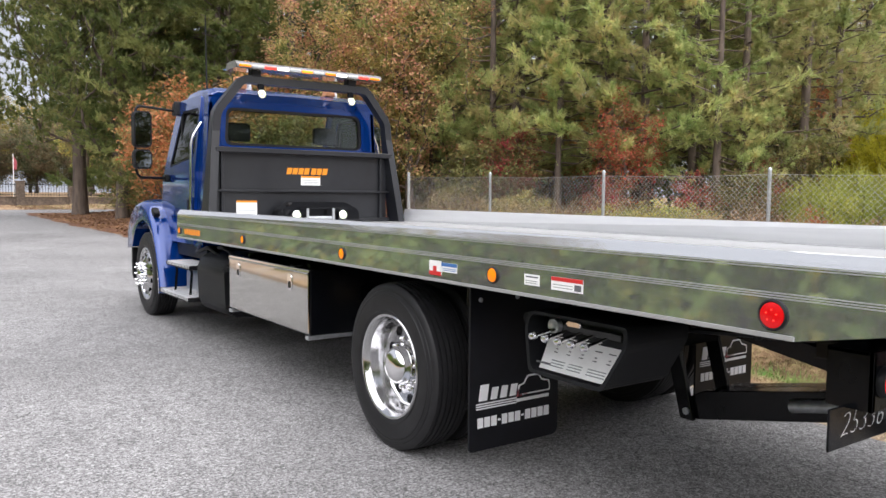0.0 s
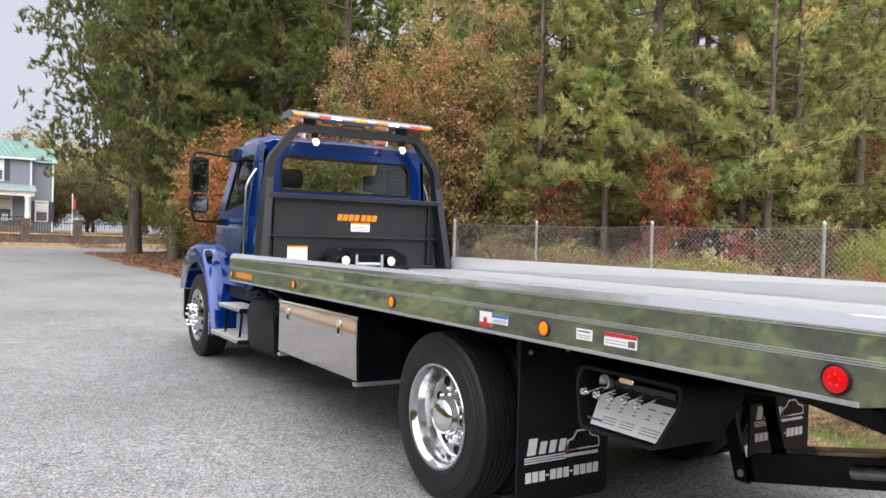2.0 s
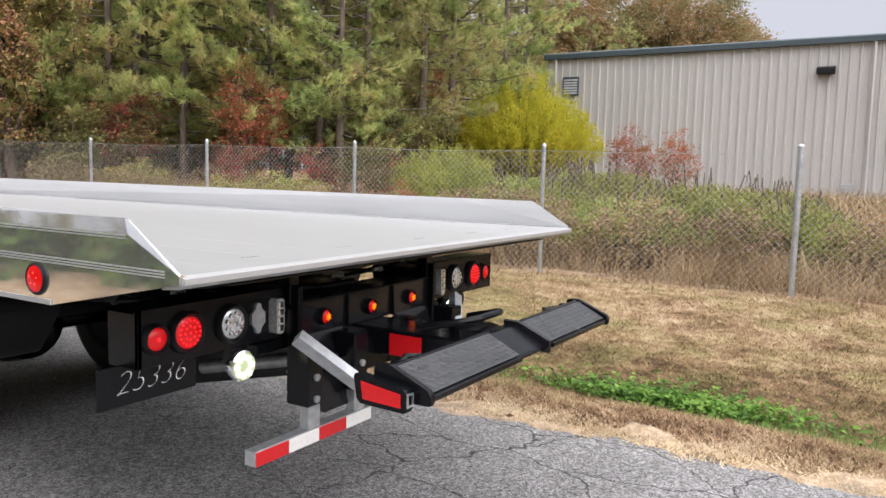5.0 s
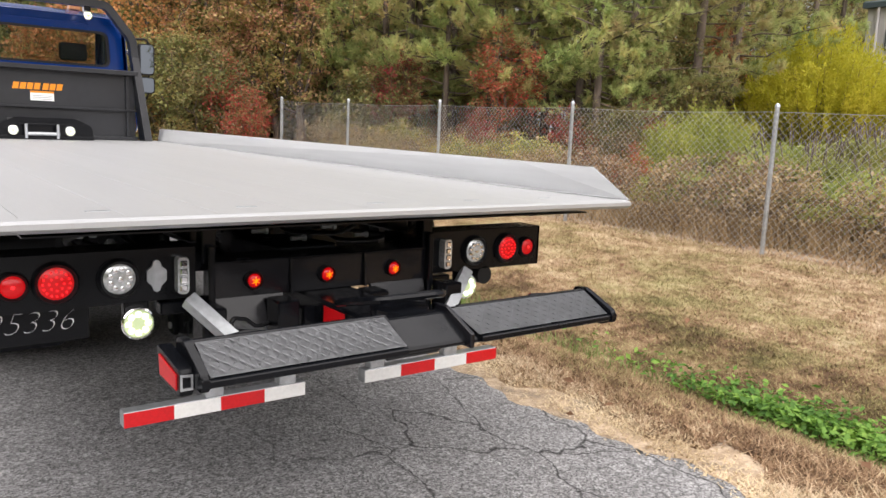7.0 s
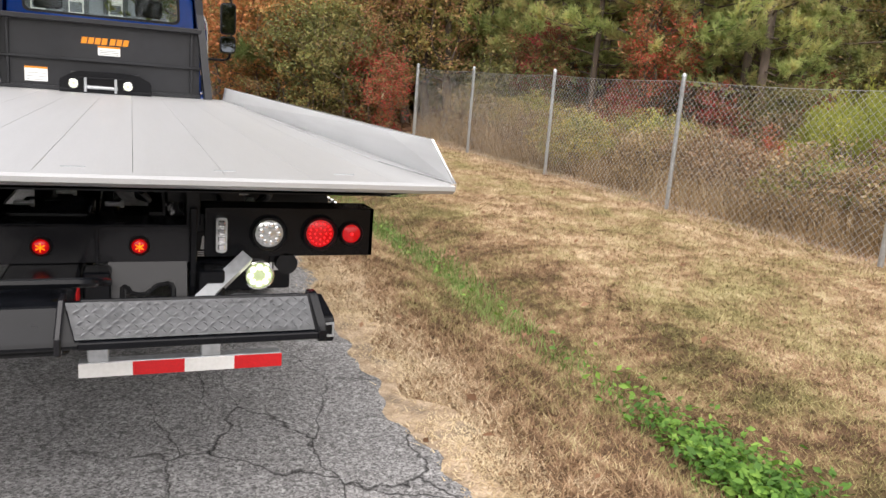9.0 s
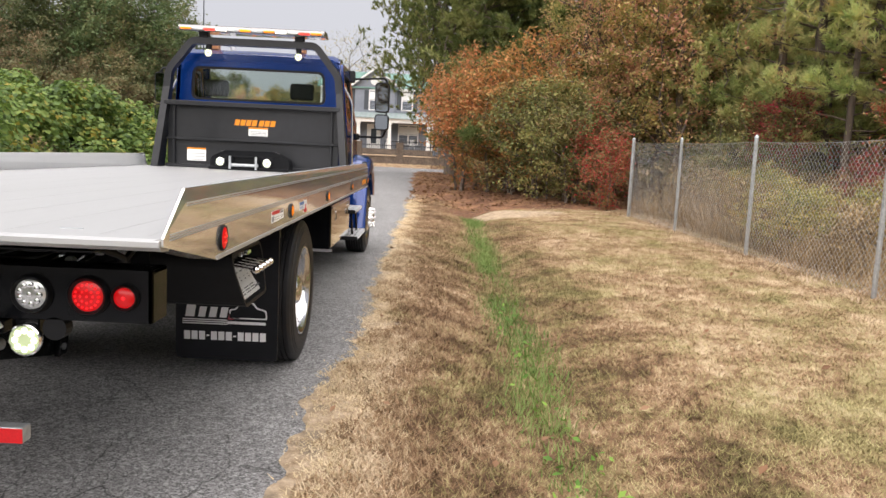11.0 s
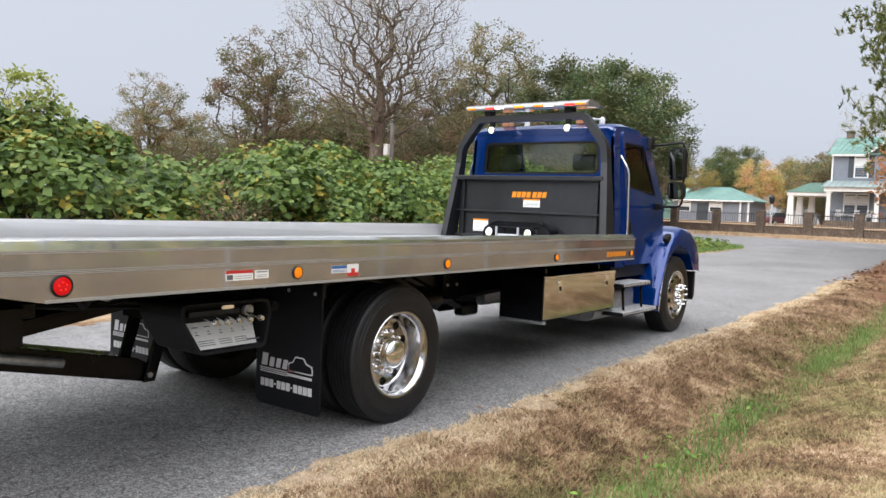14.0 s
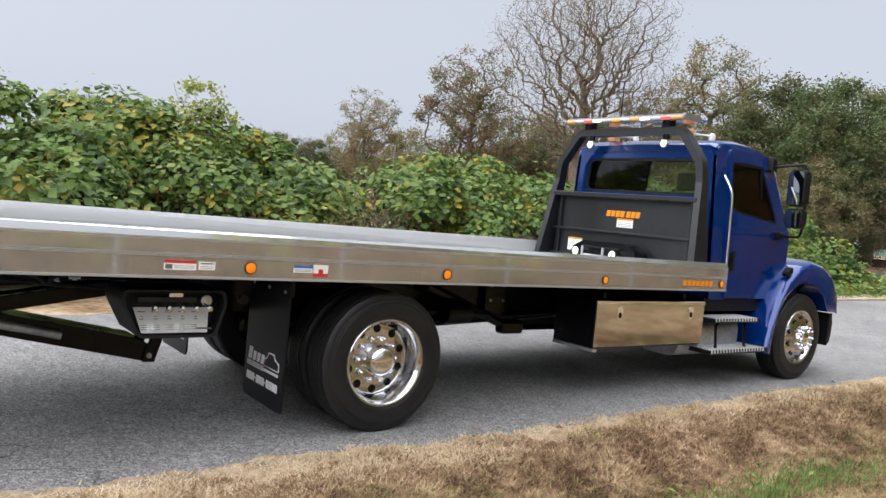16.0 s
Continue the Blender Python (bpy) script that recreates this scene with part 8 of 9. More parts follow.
def tool_box(s, y0, y1, xo, z0, z1):
    bm = bmesh.new()
    a, b = sorted((s * 0.62, s * (xo - 0.012)))
    box(bm, (a, y0, z0), (b, y1, z1), 0.008)
    body = part("tool_box", bm, "black", truck, "black tool box with a polished stainless front")
    bm = bmesh.new()
    a, b = sorted((s * (xo - 0.012), s * xo))
    box(bm, (a, y0 + 0.006, z0 + 0.012), (b, y1 - 0.006, z1 - 0.025), 0.005)
    lid = part("door", bm, "stainless", body, "mirror-bright stainless door")
    bm = bmesh.new()
    box(bm, (a, y0, z1 - 0.02), (b, y1, z1), 0.004)
    tube(bm, [(s * (xo + 0.002), y0, z1 - 0.022), (s * (xo + 0.002), y1, z1 - 0.022)], 0.006, 8)
    part("hinge", bm, "chrome", body)
    for y in (y0 + 0.30, y1 - 0.22):
        bm = bmesh.new()
        prism(bm, rounded([(y - 0.035, z1 - 0.165), (y + 0.035, z1 - 0.165), (y + 0.035, z1 - 0.045), (y - 0.035, z1 - 0.045)], 0.033), "x", s * xo, s * (xo + 0.006), 0.002)
        latch = part("latch", bm, "chrome", lid, "recessed chrome latch", smooth=True)
        bm = bmesh.new()
        prism(bm, rounded([(y - 0.02, z1 - 0.15), (y + 0.02, z1 - 0.15), (y + 0.02, z1 - 0.10), (y - 0.02, z1 - 0.10)], 0.018), "x", s * (xo + 0.006), s * (xo + 0.009))
        part("keeper", bm, "black", latch)
    bm = bmesh.new()
    a, b = sorted((s * 0.62, s * (xo + 0.004)))
    box(bm, (a, y0 - 0.002, z0 - 0.028), (b, y0 + 0.05, z0 - 0.001), 0.003)
    part("bracket", bm, "galv", body)
    bm = bmesh.new()
    box(bm, (a, y1 - 0.05, z0 - 0.028), (b, y1, z0 - 0.001), 0.003)
    part("bracket", bm, "galv", body)
    for y in (y0 + 0.2, y1 - 0.2):
        bm = bmesh.new()
        prism(bm, [(s * 0.45, 0.95), (s * (xo - 0.1), 0.95), (s * (xo - 0.1), z1), (s * 0.45, z1 - 0.1)], "y", y - 0.02, y + 0.02)
        part("hanger", bm, "black", body)


tool_box(-1, 1.06, 2.60, 1.185, 0.475, 0.925)
tool_box(1, 2.14, 3.68, 1.10, 0.478, 0.892)

# ---- mud flaps ----
for s in (-1, 1):
    bm = bmesh.new()
    a, b = sorted((s * 0.585, s * 1.175))
    rad = [0.05, 0.02, 0.01, 0.01] if s > 0 else [0.02, 0.05, 0.01, 0.01]
    prism(bm, rounded([(a, 0.175), (b, 0.175), (b, 1.0), (a, 1.0)], rad), "y", -0.735, -0.722)
    flap = part("mud_flap", bm, "flap", truck, "black mud flap with printed marks")
    def bar_on(x0, x1, z0, z1, mat, skew=0.0):
        bm = bmesh.new()
        prism(bm, [(x0, z0), (x1, z0), (x1 + skew, z1), (x0 + skew, z1)], "y", -0.7385, -0.7352)
        part("printed_bar", bm, mat, flap)
    x0, k = a + 0.05, 0
    for group in (3, 3, 4):
        for j in range(group):
            bar_on(x0, x0 + 0.034, 0.290, 0.340, "pale_ink")
            x0 += 0.043
        if group == 3:
            bar_on(x0, x0 + 0.016, 0.311, 0.320, "pale_ink")
            x0 += 0.026
    for j in range(4):
        bar_on(a + 0.055 + 0.062 * j + 0.012 * (j > 0), a + 0.055 + 0.062 * j + 0.052, 0.425, 0.505 if j == 0 else 0.485, "pale_ink", 0.012)
    for j in range(3):
        bar_on(a + 0.04, a + 0.30, 0.383 + 0.012 * j, 0.389 + 0.012 * j, "pale_ink")
    bm = bmesh.new()
    c = a + 0.31
    prism(bm, rounded([(c, 0.42), (c + 0.22, 0.42), (c + 0.215, 0.475), (c + 0.16, 0.49), (c + 0.14, 0.52), (c + 0.06, 0.52), (c + 0.035, 0.48), (c, 0.475)], 0.01), "y", -0.7385, -0.7352)
    part("printed_shape", bm, "pale_ink", flap, "pale outline of a pickup")
    bm = bmesh.new()
    prism(bm, rounded([(c + 0.008, 0.428), (c + 0.212, 0.428), (c + 0.207, 0.468), (c + 0.155, 0.482), (c + 0.135, 0.512), (c + 0.065, 0.512), (c + 0.04, 0.475), (c + 0.008, 0.468)], 0.01), "y", -0.7392, -0.7386)
    part("printed_shape", bm, "flap", flap)
    for j in range(5):
        bar_on(c - 0.01 + 0.042 * j, c + 0.022 + 0.042 * j, 0.415 + 0.006 * j, 0.452 + 0.006 * j, "rose_ink", 0.012)
    bar_on(c - 0.01, c + 0.21, 0.388, 0.404, "pale_ink")
    for x in (a + 0.06, (a + b) / 2, b - 0.06):
        bm = bmesh.new()
        lathe(bm, [(0.012, -0.722), (0.012, -0.742), (0.006, -0.745)], "y", (x, 0, 0.93), 8)
        part("bolt", bm, "galv", flap)
    bm = bmesh.new()
    box(bm, (a, -0.72, 0.90), (b, -0.70, 1.03), 0.004)
    part("flap_hanger", bm, "black", truck)

# ---- control panels ----
for s in (-1, 1):
    bm = bmesh.new()
    face = rounded([(-1.70, 0.935), (-1.13, 0.935), (-1.12, 0.86), (-1.19, 0.675), (-1.62, 0.675), (-1.71, 0.86)], 0.03, 3)
    hole = rounded([(-1.68, 0.922), (-1.15, 0.922), (-1.138, 0.86), (-1.203, 0.690), (-1.608, 0.690), (-1.692, 0.86)], 0.025, 3)
    ring(bm, face, hole, lambda p, d, s=s: (s * (1.15 + 0.20 * (0.94 - p[1]) - d), p[0], p[1]), 0.12)
    plate(bm, face, lambda p, d, s=s: (s * (1.03 + 0.20 * (0.94 - p[1]) - d), p[0], p[1]), 0.25)
    box_ = part("control_panel", bm, "plastic", truck, "black lever box with a white instruction plate")
    bm = bmesh.new()
    v = [bm.verts.new((s * x, y, z)) for x, y, z in ((1.09, -1.630, 0.83), (1.09, -1.205, 0.83), (1.18, -1.235, 0.700), (1.18, -1.60, 0.700))]
    bm.faces.new(v)
    bmesh.ops.solidify(bm, geom=list(bm.faces), thickness=0.004)
    pl = part("instruction_plate", bm, "label", box_, "white instruction plate")
    def on_plate(y, t, w, h, mat):
        """t runs down the plate."""
        bm = bmesh.new()
        x, z = 1.09 + 0.09 * t + 0.004, 0.83 - 0.13 * t
        v = [bm.verts.new((s * xx, yy, zz)) for xx, yy, zz in ((x, y - w / 2, z), (x, y + w / 2, z), (x + 0.69 * h, y + w / 2, z - h), (x + 0.69 * h, y - w / 2, z - h))]
        bm.faces.new(v)
        bmesh.ops.solidify(bm, geom=list(bm.faces), thickness=0.0015)
        part("text_bar", bm, mat, pl)
    for k in range(5):
        y = -1.59 + 0.075 * k
        for t, w in ((0.16, 0.040), (0.34, 0.014), (0.44, 0.022)):
            on_plate(y, t, w, 0.004, "grey_ink")
    for y, w in ((-1.55, 0.10), (-1.43, 0.08), (-1.33, 0.08)):
        for t in (0.68, 0.76, 0.84):
            on_plate(y, t, w, 0.004, "clear")
    on_plate(-1.25, 0.80, 0.09, 0.008, "grey_ink")
    for k in range(5):
        y = -1.60 + 0.075 * k + 0.05
        bm = bmesh.new()
        tube(bm, [(s * 1.06, y + 0.02, 0.862), (s * 1.22, y, 0.845)], 0.008, 8)
        lever = part("lever", bm, "chrome", box_, "chrome control lever", smooth=True)
        bm = bmesh.new()
        lathe(bm, [(0.003, -0.019), (0.014, -0.014), (0.019, 0), (0.014, 0.014), (0.003, 0.019)], "x", (s * 1.23, y, 0.844), 14)
        part("knob", bm, "chrome", lever, smooth=True)
    bm = bmesh.new()
    box(bm, (min(s * 1.05, s * 1.075), -1.60, 0.855), (max(s * 1.05, s * 1.075), -1.27, 0.885), 0.003)
    part("valve_block", bm, "block", box_)
    bm = bmesh.new()
    lathe(bm, [(0.033, s * 1.055), (0.033, s * 1.085), (0.027, s * 1.087), (0.002, s * 1.083)], "x", (0, -1.215, 0.868), 18)
    part("pressure_gauge", bm, "clear", box_, "small round pressure gauge")
    bm = bmesh.new()
    prism(bm, rounded([(-1.46, 0.900), (-1.38, 0.900), (-1.38, 0.920), (-1.46, 0.920)], 0.009), "x", s * 1.148, s * 1.165, 0.003)
    part("panel_lamp", bm, "chrome", box_)
    bm = bmesh.new()
    box(bm, (min(s * 0.45, s * 0.85), -1.6, 0.80), (max(s * 0.45, s * 0.85), -1.25, 0.95))
    part("bracket", bm, "black", box_)

# ---- tail ----
def round_lamp(parent, x, z, y, r, mat, dots=0, dot_mat="clear", label=""):
    bm = bmesh.new()
    lathe(bm, [(r * 1.30, y), (r * 1.30, y - 0.012), (r * 1.15, y - 0.024), (r, y - 0.014)], "y", (x, 0, z), 28)
    ringp = part("tail_lamp", bm, "plastic", parent, label, smooth=True)
    bm = bmesh.new()
    lathe(bm, [(r * 1.02, y - 0.008), (r * 0.97, y - 0.014), (r * 0.7, y - 0.020), (0.002, y - 0.022)], "y", (x, 0, z), 28)
    part("lens", bm, mat, ringp, smooth=True)
    for k in range(dots):
        fine = dots > 20
        a = 2 * math.pi * (k / max(1, dots - 1) if not fine else (k / 16 if k < 16 else (k - 16) / 8))
        rr = 0 if k == dots - 1 else r * (0.62 if not fine else (0.74 if k < 16 else 0.4))
        size = r * (0.075 if fine else 0.2)
        bm = bmesh.new()
        lathe(bm, [(size, y - 0.017), (size * 0.8, y - 0.024), (0.001, y - 0.026)], "y", (x + rr * math.cos(a), 0, z + rr * math.sin(a)), 10)
        part("led", bm, dot_mat, ringp, smooth=True)


for s in (-1, 1):
    bm = bmesh.new()
    a, b = sorted((s * 0.505, s * 1.125))
    box(bm, (a, -2.60, 0.815), (b, -2.585, 0.995), 0.002)
    box(bm, (a, -2.585, 0.980), (b, -2.46, 0.995), 0.002)
    box(bm, (min(s * 1.110, s * 1.125), -2.60, 0.815), (max(s * 1.110, s * 1.125), -2.46, 0.995), 0.002)
    lampbox = part("tail_lamp_panel", bm, "black", truck, "black tail lamp panel")
    bm = bmesh.new()
    box(bm, (min(s * 0.45, s * 0.9), -2.58, 0.90), (max(s * 0.45, s * 0.9), -2.30, 0.97), 0.004)
    part("arm", bm, "black", lampbox)
    lx = 0.022 if s < 0 else -0.008
    round_lamp(lampbox, s * (1.045 + lx), 0.902, -2.60, 0.036, "led_red", 1, "led_red_dot", "small red tail lamp")
    round_lamp(lampbox, s * (0.925 + lx), 0.903, -2.60, 0.053, "led_red", 25, "led_red_dot", "large round red tail lamp")
    round_lamp(lampbox, s * (0.738 + lx), 0.902, -2.60, 0.052, "clear", 10, "chrome", "round clear reversing lamp")
    bm = bmesh.new()
    prism(bm, rounded([(s * 0.541, 0.838), (s * 0.579, 0.838), (s * 0.579, 0.964), (s * 0.541, 0.964)], 0.012), "y", -2.64, -2.60, 0.003)
    strobe = part("strobe", bm, "clear", lampbox, "upright clear strobe lamp")
    for k in range(4):
        bm = bmesh.new()
        box(bm, (s * 0.56 - 0.012, -2.646, 0.848 + 0.028 * k), (s * 0.56 + 0.012, -2.64, 0.870 + 0.028 * k), 0.003)
        part("led", bm, "chrome", strobe)
    work_lamp(s * 0.70, -2.60, 0.742, 0.055, "dim_led", lampbox, leds=8)
    bm = bmesh.new()
    box(bm, (s * 0.70 - 0.04, -2.58, 0.75), (s * 0.70 + 0.04, -2.54, 0.82), 0.004)
    part("bracket", bm, "black", lampbox)
    if s > 0:
        bm = bmesh.new()
        lathe(bm, [(0.04, -2.60), (0.04, -2.55), (0.02, -2.54)], "y", (0.80, 0, 0.785), 14)
        part("buzzer", bm, "plastic", lampbox)
bm = bmesh.new()
prism(bm, [(-0.640, 0.848), (-0.650, 0.852), (-0.655, 0.868), (-0.672, 0.885), (-0.672, 0.92), (-0.655, 0.935), (-0.650, 0.952), (-0.640, 0.956), (-0.630, 0.952), (-0.625, 0.935), (-0.608, 0.92), (-0.608, 0.885), (-0.625, 0.868), (-0.630, 0.852)], "y", -2.612, -2.60)
part("socket_cover", bm, "galv", truck, "lozenge-shaped grey socket cover")
bm = bmesh.new()
box(bm, (-1.205, -2.518, 0.69), (-0.835, -2.510, 0.82), 0.003)
plate_ob = part("number_board", bm, "black", truck, "black board with a handwritten number")
txt = bpy.data.curves.new("written_number", "FONT")
txt.body, txt.size, txt.shear, txt.extrude, txt.align_x = "25336", 0.105, 0.35, 0.0006, "CENTER"
txt.offset = -0.004
written = new("written_number", txt)
written.matrix_basis = pose(-1.015, -2.520, 0.728, 90, 0, 0)
me = bpy.data.meshes.new_from_object(written)
bpy.data.objects.remove(written)
me.materials.append(M["chalk"])
num = new("written_number", me)
num.matrix_basis = pose(-1.015, -2.520, 0.728, 90, 0, 0)
num.parent = plate_ob
tagged(num, "white handwritten figures")

# pylon and lift behind the axle
bm = bmesh.new()
box(bm, (-0.47, -2.62, 0.80), (0.47, -2.595, 0.935), 0.003)
box(bm, (-0.47, -2.595, 0.92), (0.47, -2.44, 0.935), 0.003)
pylon = part("pylon", bm, "gloss_black", truck, "glossy black lift pylon")
for x in (-0.462, -0.158, 0.158, 0.462):
    bm = bmesh.new()
    prism(bm, [(-2.640, 0.80), (-2.632, 0.938), (-2.595, 0.938), (-2.595, 0.80)], "x", x - 0.006, x + 0.006, 0.002)
    part("pylon_rib", bm, "gloss_black", pylon)
bm = bmesh.new()
box(bm, (-0.47, -2.634, 0.930), (0.47, -2.60, 0.940), 0.003)
part("pylon_lip", bm, "black", pylon)
for x, z in ((-0.26, 1.02), (0.03, 1.025), (-0.10, 0.985), (0.18, 0.985)):
    bm = bmesh.new()
    lathe(bm, [(0.008, 0.0), (0.008, 0.05), (0.013, 0.05), (0.013, 0.062)], "x", (x, -2.50, z), 8)
    part("hose_fitting", bm, "galv", pylon, "small bright hose fitting")
for x in (-0.305, -0.01, 0.29):
    round_lamp(pylon, x, 0.862, -2.62, 0.026, "led_red", 0, "clear", "small lit red lamp")
    bm = bmesh.new()
    for k in range(3):
        a = 0.5 + k * 1.05
        tube(bm, [(x - 0.015 * math.cos(a), -2.649, 0.862 - 0.015 * math.sin(a)), (x + 0.015 * math.cos(a), -2.649, 0.862 + 0.015 * math.sin(a))], 0.002, 4)
    part("lamp_star", bm, "amber_flash", pylon, "bright star in the red lamp")
for s in (-1, 1):
    bm = bmesh.new()
    slope = lambda q, d: (q[0], -2.625 - (0.80 - q[1]) * 0.30 + d, q[1])
    for piece in ([(0.19, 0.805), (0.445, 0.805), (0.445, 0.735), (0.385, 0.735), (0.345, 0.728), (0.31, 0.70), (0.285, 0.70), (0.262, 0.705), (0.25, 0.725), (0.245, 0.735), (0.19, 0.735)],
                  [(0.19, 0.735), (0.245, 0.735), (0.245, 0.66), (0.19, 0.66)],
                  [(0.40, 0.735), (0.445, 0.735), (0.445, 0.66), (0.40, 0.66)],
                  [(0.19, 0.66), (0.445, 0.66), (0.445, 0.56), (0.40, 0.52), (0.24, 0.52), (0.19, 0.58)]):
        plate(bm, [(s * px, pz) for px, pz in piece], slope, 0.02)
    hookp = part("hook_plate", bm, "gloss_black", pylon, "glossy black plate with a hook slot")
    # black bars along the cut-out's edge, drawn for the shade inside it
    bm = bmesh.new()
    keyhole = [(s * 0.235, 0.65), (s * 0.235, 0.725), (s * 0.250, 0.725), (s * 0.262, 0.705), (s * 0.285, 0.700), (s * 0.31, 0.700), (s * 0.345, 0.728), (s * 0.385, 0.735), (s * 0.40, 0.72), (s * 0.40, 0.65)]
    for q0, q1 in zip(keyhole, keyhole[1:]):
        tube(bm, [slope(q0, -0.004), slope(q1, -0.004)], 0.008, 6)
    part("slot", bm, "plastic", hookp)
    bm = bmesh.new()
    box(bm, (s * 0.465 - 0.012, -2.65, 0.56), (s * 0.465 + 0.012, -2.59, 1.0), 0.004)
    part("side_plate", bm, "black", pylon)
    for z in (0.60, 0.68):
        bm = bmesh.new()
        lathe(bm, [(0.016, s * 0.475), (0.016, s * 0.490), (0.006, s * 0.492)], "x", (0, -2.62, z), 8)
        part("bolt", bm, "galv", pylon)
    bm = bmesh.new()
    box(bm, (min(s * 0.36, s * 0.62), -2.58, 0.755), (max(s * 0.36, s * 0.62), -2.52, 0.80), 0.005)
    part("outrigger", bm, "black", pylon)
bm = bmesh.new()
prism(bm, [(-2.45, 0.80), (-2.45, 0.95), (-1.95, 0.92), (-1.95, 0.82)], "x", -0.13, 0.13, 0.01)
part("boom_housing", bm, "black", pylon)
for s in (-1, 1):
    bm = bmesh.new()
    prism(bm, [(-2.72, 0.635), (-2.72, 0.765), (-1.32, 0.468), (-1.22, 0.41), (-1.19, 0.34), (-1.29, 0.315)], "x", s * 0.15, s * 0.005, 0.004)
    part("lift_arm", bm, "black", pylon, "black sloping lift arm")
    bm = bmesh.new()
    tube(bm, [(s * 0.165, -2.45, 0.645), (s * 0.165, -1.80, 0.505)], 0.030, 12)
    part("cylinder_rod", bm, "galv", pylon, "grey hydraulic rod", smooth=True)

bm = bmesh.new()
box(bm, (-0.11, -3.22, 0.69), (0.11, -2.35, 0.80), 0.01)
boom = part("lift_boom", bm, "black", truck, "black box-section lift boom")
for lo, hi in (((-0.113, -2.95, 0.70), (-0.1105, -2.80, 0.785)), ((0.1105, -2.95, 0.70), (0.113, -2.80, 0.785))):
    bm = bmesh.new()
    box(bm, lo, hi)
    part("reflector", bm, "red", boom, "red reflector strip")
bm = bmesh.new()
lathe(bm, [(0.10, 0.80), (0.10, 0.84), (0.04, 0.852)], "z", (0.0, -3.12, 0), 20)
tube(bm, soft_line([(-0.14, -2.95, 0.83), (-0.10, -3.17, 0.88), (0.16, -3.17, 0.88), (0.20, -2.98, 0.83)], 0.06), 0.014, 8)
part("swivel", bm, "black", boom, smooth=True)
bm = bmesh.new()
prism(bm, [(-3.20, 0.760), (-3.20, 0.840), (-3.255, 0.840), (-3.378, 0.778), (-3.378, 0.760)], "x", -0.17, 0.17, 0.006)
part("cross_bar", bm, "black", boom, "black middle of the cross bar")
for s in (-1, 1):
    # narrow tread plate that leans to the tail, on a black tray
    bm = bmesh.new()
    prism(bm, [(-3.245, 0.80), (-3.240, 0.855), (-3.256, 0.855), (-3.262, 0.846), (-3.382, 0.784), (-3.395, 0.784), (-3.395, 0.765), (-3.36, 0.758)], "x", s * 0.14, s * 0.745, 0.003)
    tray = part("lift_step", bm, "black", truck, "black lift step with a tread plate")
    bm = bmesh.new()
    v = [bm.verts.new((s * x, y, z)) for x, y, z in ((0.150 if s < 0 else 0.105, -3.262, 0.851), (0.735, -3.262, 0.851), (0.735, -3.382, 0.789), (0.142 if s < 0 else 0.135, -3.382, 0.789))]
    bm.faces.new(v)
    bmesh.ops.solidify(bm, geom=list(bm.faces), thickness=0.003)
    tp = part("tread_plate", bm, "tread", tray, "grey diamond tread plate")
    bm = bmesh.new()
    for i in range(28):
        for j in range(6):
            u, w = (i + 0.5) / 28, (j + 0.5) / 6
            x0 = 0.16 if s < 0 else 0.115 + 0.03 * w
            cx, cy, cz = x0 + (0.73 - x0) * u, -3.266 - 0.112 * w, 0.8515 - 0.058 * w
            d = 0.008 if (i + j) % 2 else -0.008
            q = [(cx - 0.008, cy - d * 0.9, cz - d * 0.45 + 0.001), (cx + 0.002, cy - 0.002, cz + 0.003), (cx + 0.008, cy + d * 0.9, cz + d * 0.45 + 0.001), (cx - 0.002, cy + 0.002, cz + 0.003)]
            bm.faces.new([bm.verts.new((s * a, b, c)) for a, b, c in q])
    tagged(part("raised_tread", bm, "tread", tp), kind="stuff")
    bm = bmesh.new()
    prism(bm, rounded([(-3.402, 0.757), (-3.20, 0.757), (-3.20, 0.856), (-3.255, 0.860), (-3.400, 0.798)], 0.012), "x", s * 0.742, s * 0.764, 0.004)
    prism(bm, rounded([(-3.34, 0.734), (-3.165, 0.740), (-3.150, 0.828), (-3.34, 0.804)], 0.012), "x", s * 0.764, s * 0.80, 0.004)
    part("end_plate", bm, "black", tray)
    bm = bmesh.new()
    a, b = sorted((s * 0.8005, s * 0.804))
    prism(bm, [(-3.322, 0.750), (-3.188, 0.755), (-3.180, 0.808), (-3.322, 0.790)], "x", a, b)
    part("reflector", bm, "red", tray, "red reflector strip")
    bm = bmesh.new()
    ring(bm, [(s * 0.7665, 0.752), (s * 0.7985, 0.752), (s * 0.7985, 0.794), (s * 0.7665, 0.792)], [(s * 0.7715, 0.758), (s * 0.7935, 0.758), (s * 0.7935, 0.788), (s * 0.7715, 0.786)], lambda p, d: (p[0], -3.344 + d, p[1]), 0.004)
    part("socket_rim", bm, "galv", tray, "bright rim of the open tube end")
    if s > 0:
        bm = bmesh.new()
        prism(bm, [(-3.398, 0.752), (-3.398, 0.800), (-3.262, 0.860), (-3.20, 0.860), (-3.20, 0.752)], "x", 0.088, 0.104, 0.003)
        part("clamp_plate", bm, "gloss_black", tray, "upright black clamp plate")
    bm = bmesh.new()
    tube(bm, [(s * 0.45, -3.23, 0.82), (s * 0.55, -3.17, 0.83), (s * 0.68, -3.22, 0.83)], 0.012, 6)
    part("handle", bm, "black", tray)

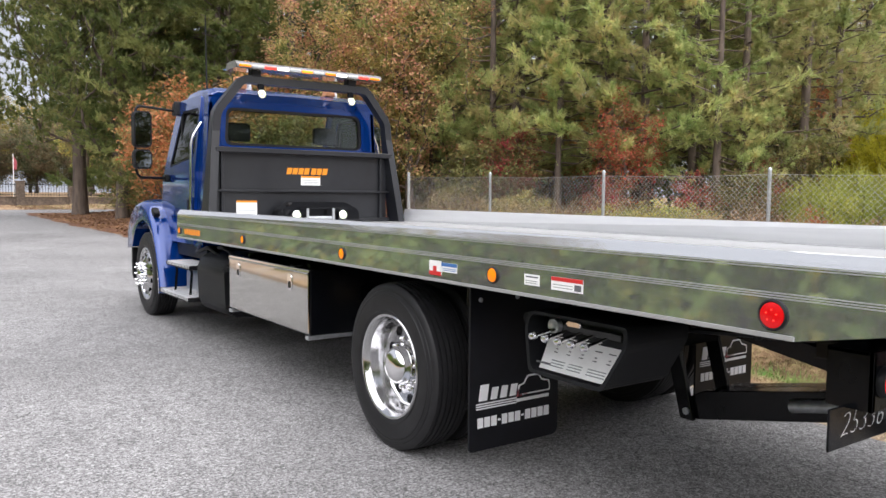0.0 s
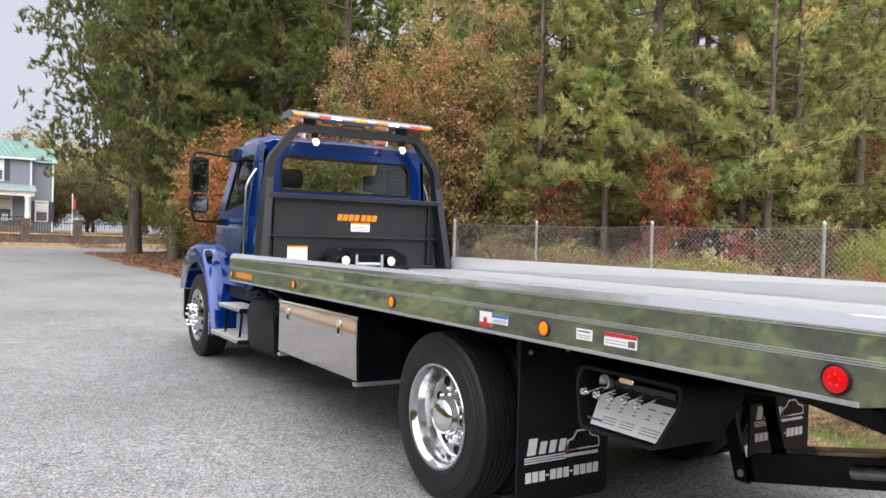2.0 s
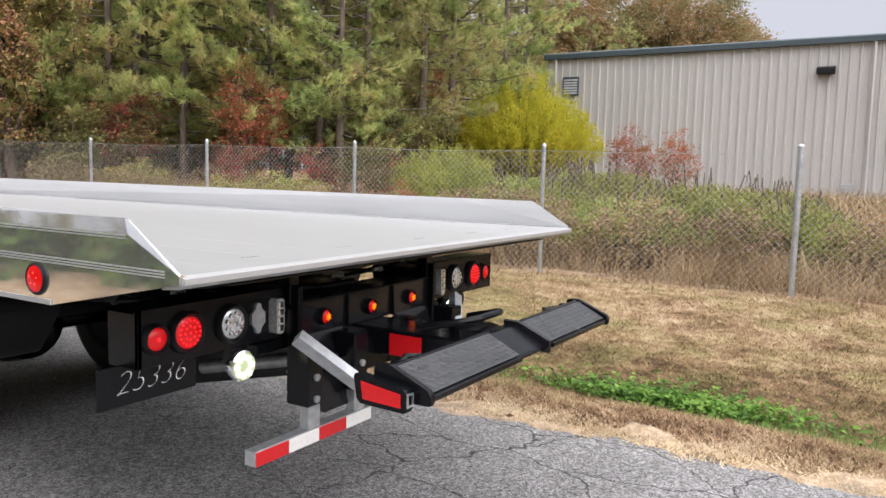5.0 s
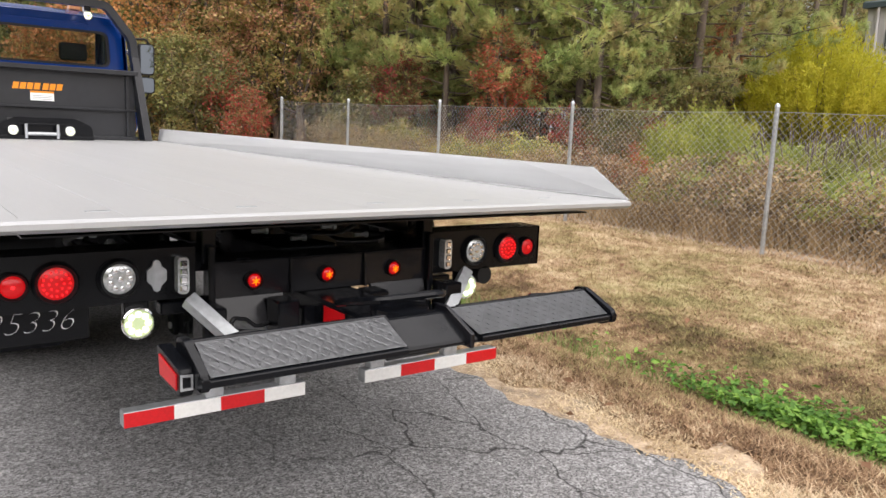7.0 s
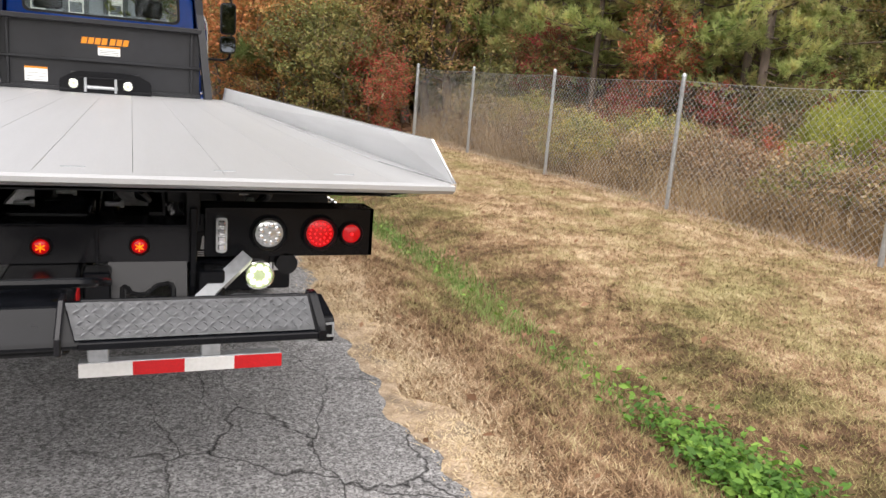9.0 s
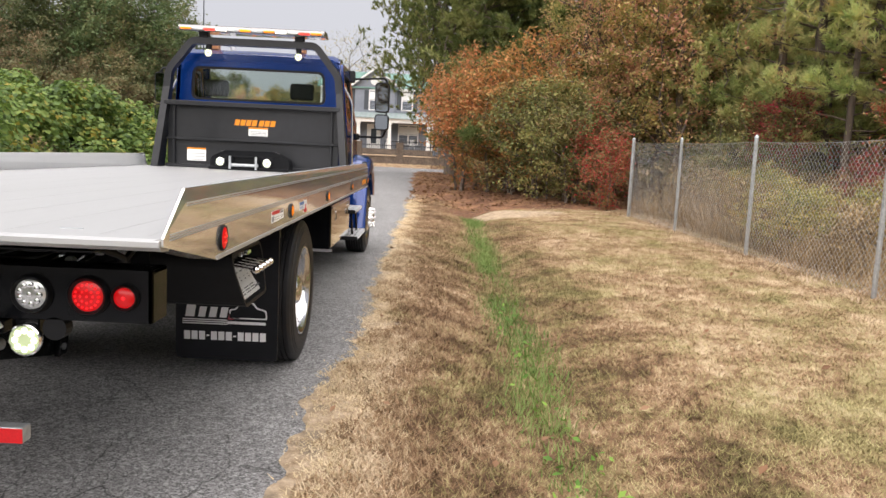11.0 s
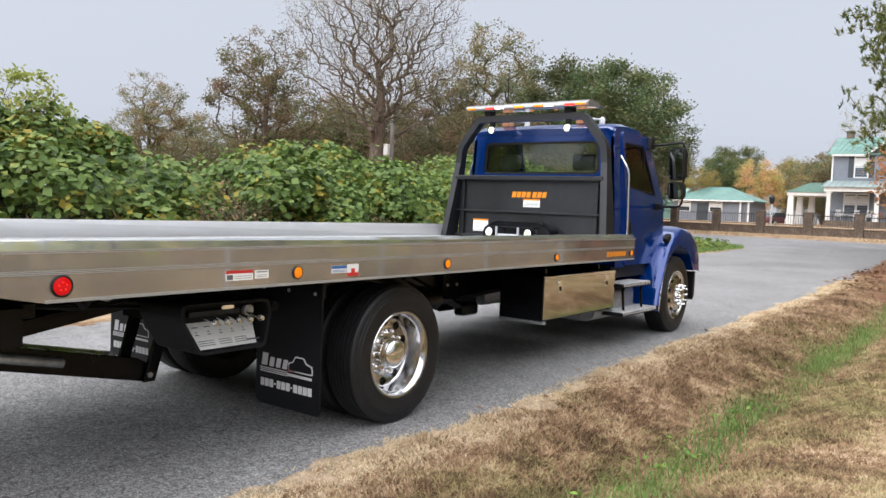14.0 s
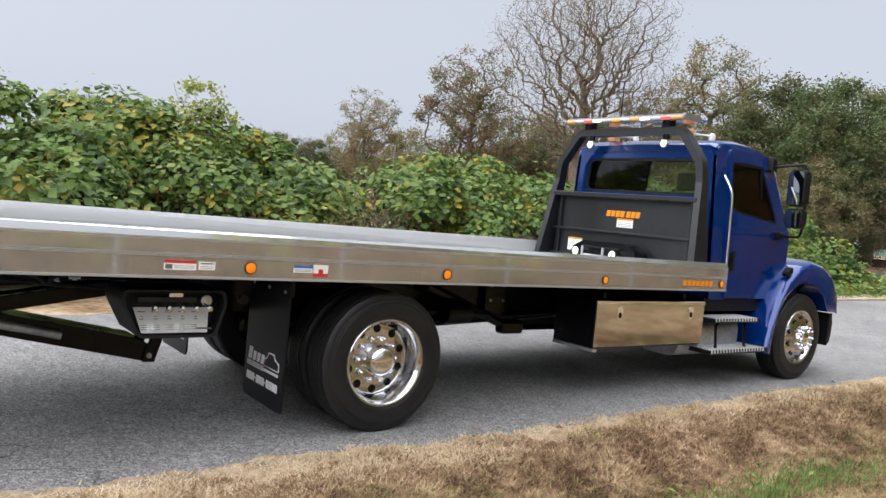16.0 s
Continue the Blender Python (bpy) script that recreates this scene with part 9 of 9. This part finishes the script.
# grey arms and striped stabiliser feet
bm = bmesh.new()
def strut(bm, p, q, w):
    p, q = Vector(p), Vector(q)
    d = (q - p).normalized()
    sx = Vector((1, 0, 0)).cross(d).normalized()
    sy = d.cross(sx)
    rows2 = [[bm.verts.new(c + sx * w * a + sy * w * b) for a, b in ((-.5, -.5), (.5, -.5), (.5, .5), (-.5, .5))] for c in (p, q)]
    for k in range(4):
        bm.faces.new((rows2[0][k], rows2[0][(k + 1) % 4], rows2[1][(k + 1) % 4], rows2[1][k]))
    bm.faces.new(rows2[0]), bm.faces.new(rows2[1])
strut(bm, (-0.575, -2.73, 0.84), (-0.40, -2.90, 0.645), 0.044)
part("stored_arm", bm, "galv", truck, "grey square steel arm")
bm = bmesh.new()
strut(bm, (0.645, -2.66, 0.825), (0.42, -2.80, 0.65), 0.045)
part("stored_arm", bm, "galv", truck, "grey square steel arm")
for x0, x1, legs in ((-0.79, -0.155, (-0.49, -0.22)), (0.10, 0.765, (0.16, 0.52))):
    bm = bmesh.new()
    box(bm, (x0, -2.745, 0.440), (x1, -2.693, 0.492), 0.003)
    foot = part("stabiliser_foot", bm, "galv", truck, "galvanised foot with red and white tape")
    n = 4
    for k in range(n):
        a, b = x0 + (x1 - x0) * k / n, x0 + (x1 - x0) * (k + 1) / n
        bm = bmesh.new()
        box(bm, (a, -2.7475, 0.442), (b, -2.7455, 0.490))
        part("tape", bm, "red" if (k % 2 == 0) == (x0 < 0) else "white", foot)
    for x in legs:
        bm = bmesh.new()
        box(bm, (x - 0.033, -2.74, 0.490), (x + 0.033, -2.695, 0.62), 0.004)
        part("upright", bm, "galv", foot)
    bm = bmesh.new()
    box(bm, (legs[0] + 0.02, -2.66, 0.58), (legs[1] - 0.02, -2.61, 0.64), 0.006)
    part("mount", bm, "black", foot)
    for x in legs:
        bm = bmesh.new()
        box(bm, (x - 0.042, -2.745, 0.575), (x + 0.042, -2.64, 0.80), 0.006)
        strap = part("leg_sleeve", bm, "black", foot, "bolted black leg sleeve")
        for z in (0.60, 0.68):
            bm = bmesh.new()
            lathe(bm, [(0.014, -2.745), (0.014, -2.755), (0.005, -2.758)], "y", (x, 0, z), 8)
            part("bolt", bm, "galv", strap)
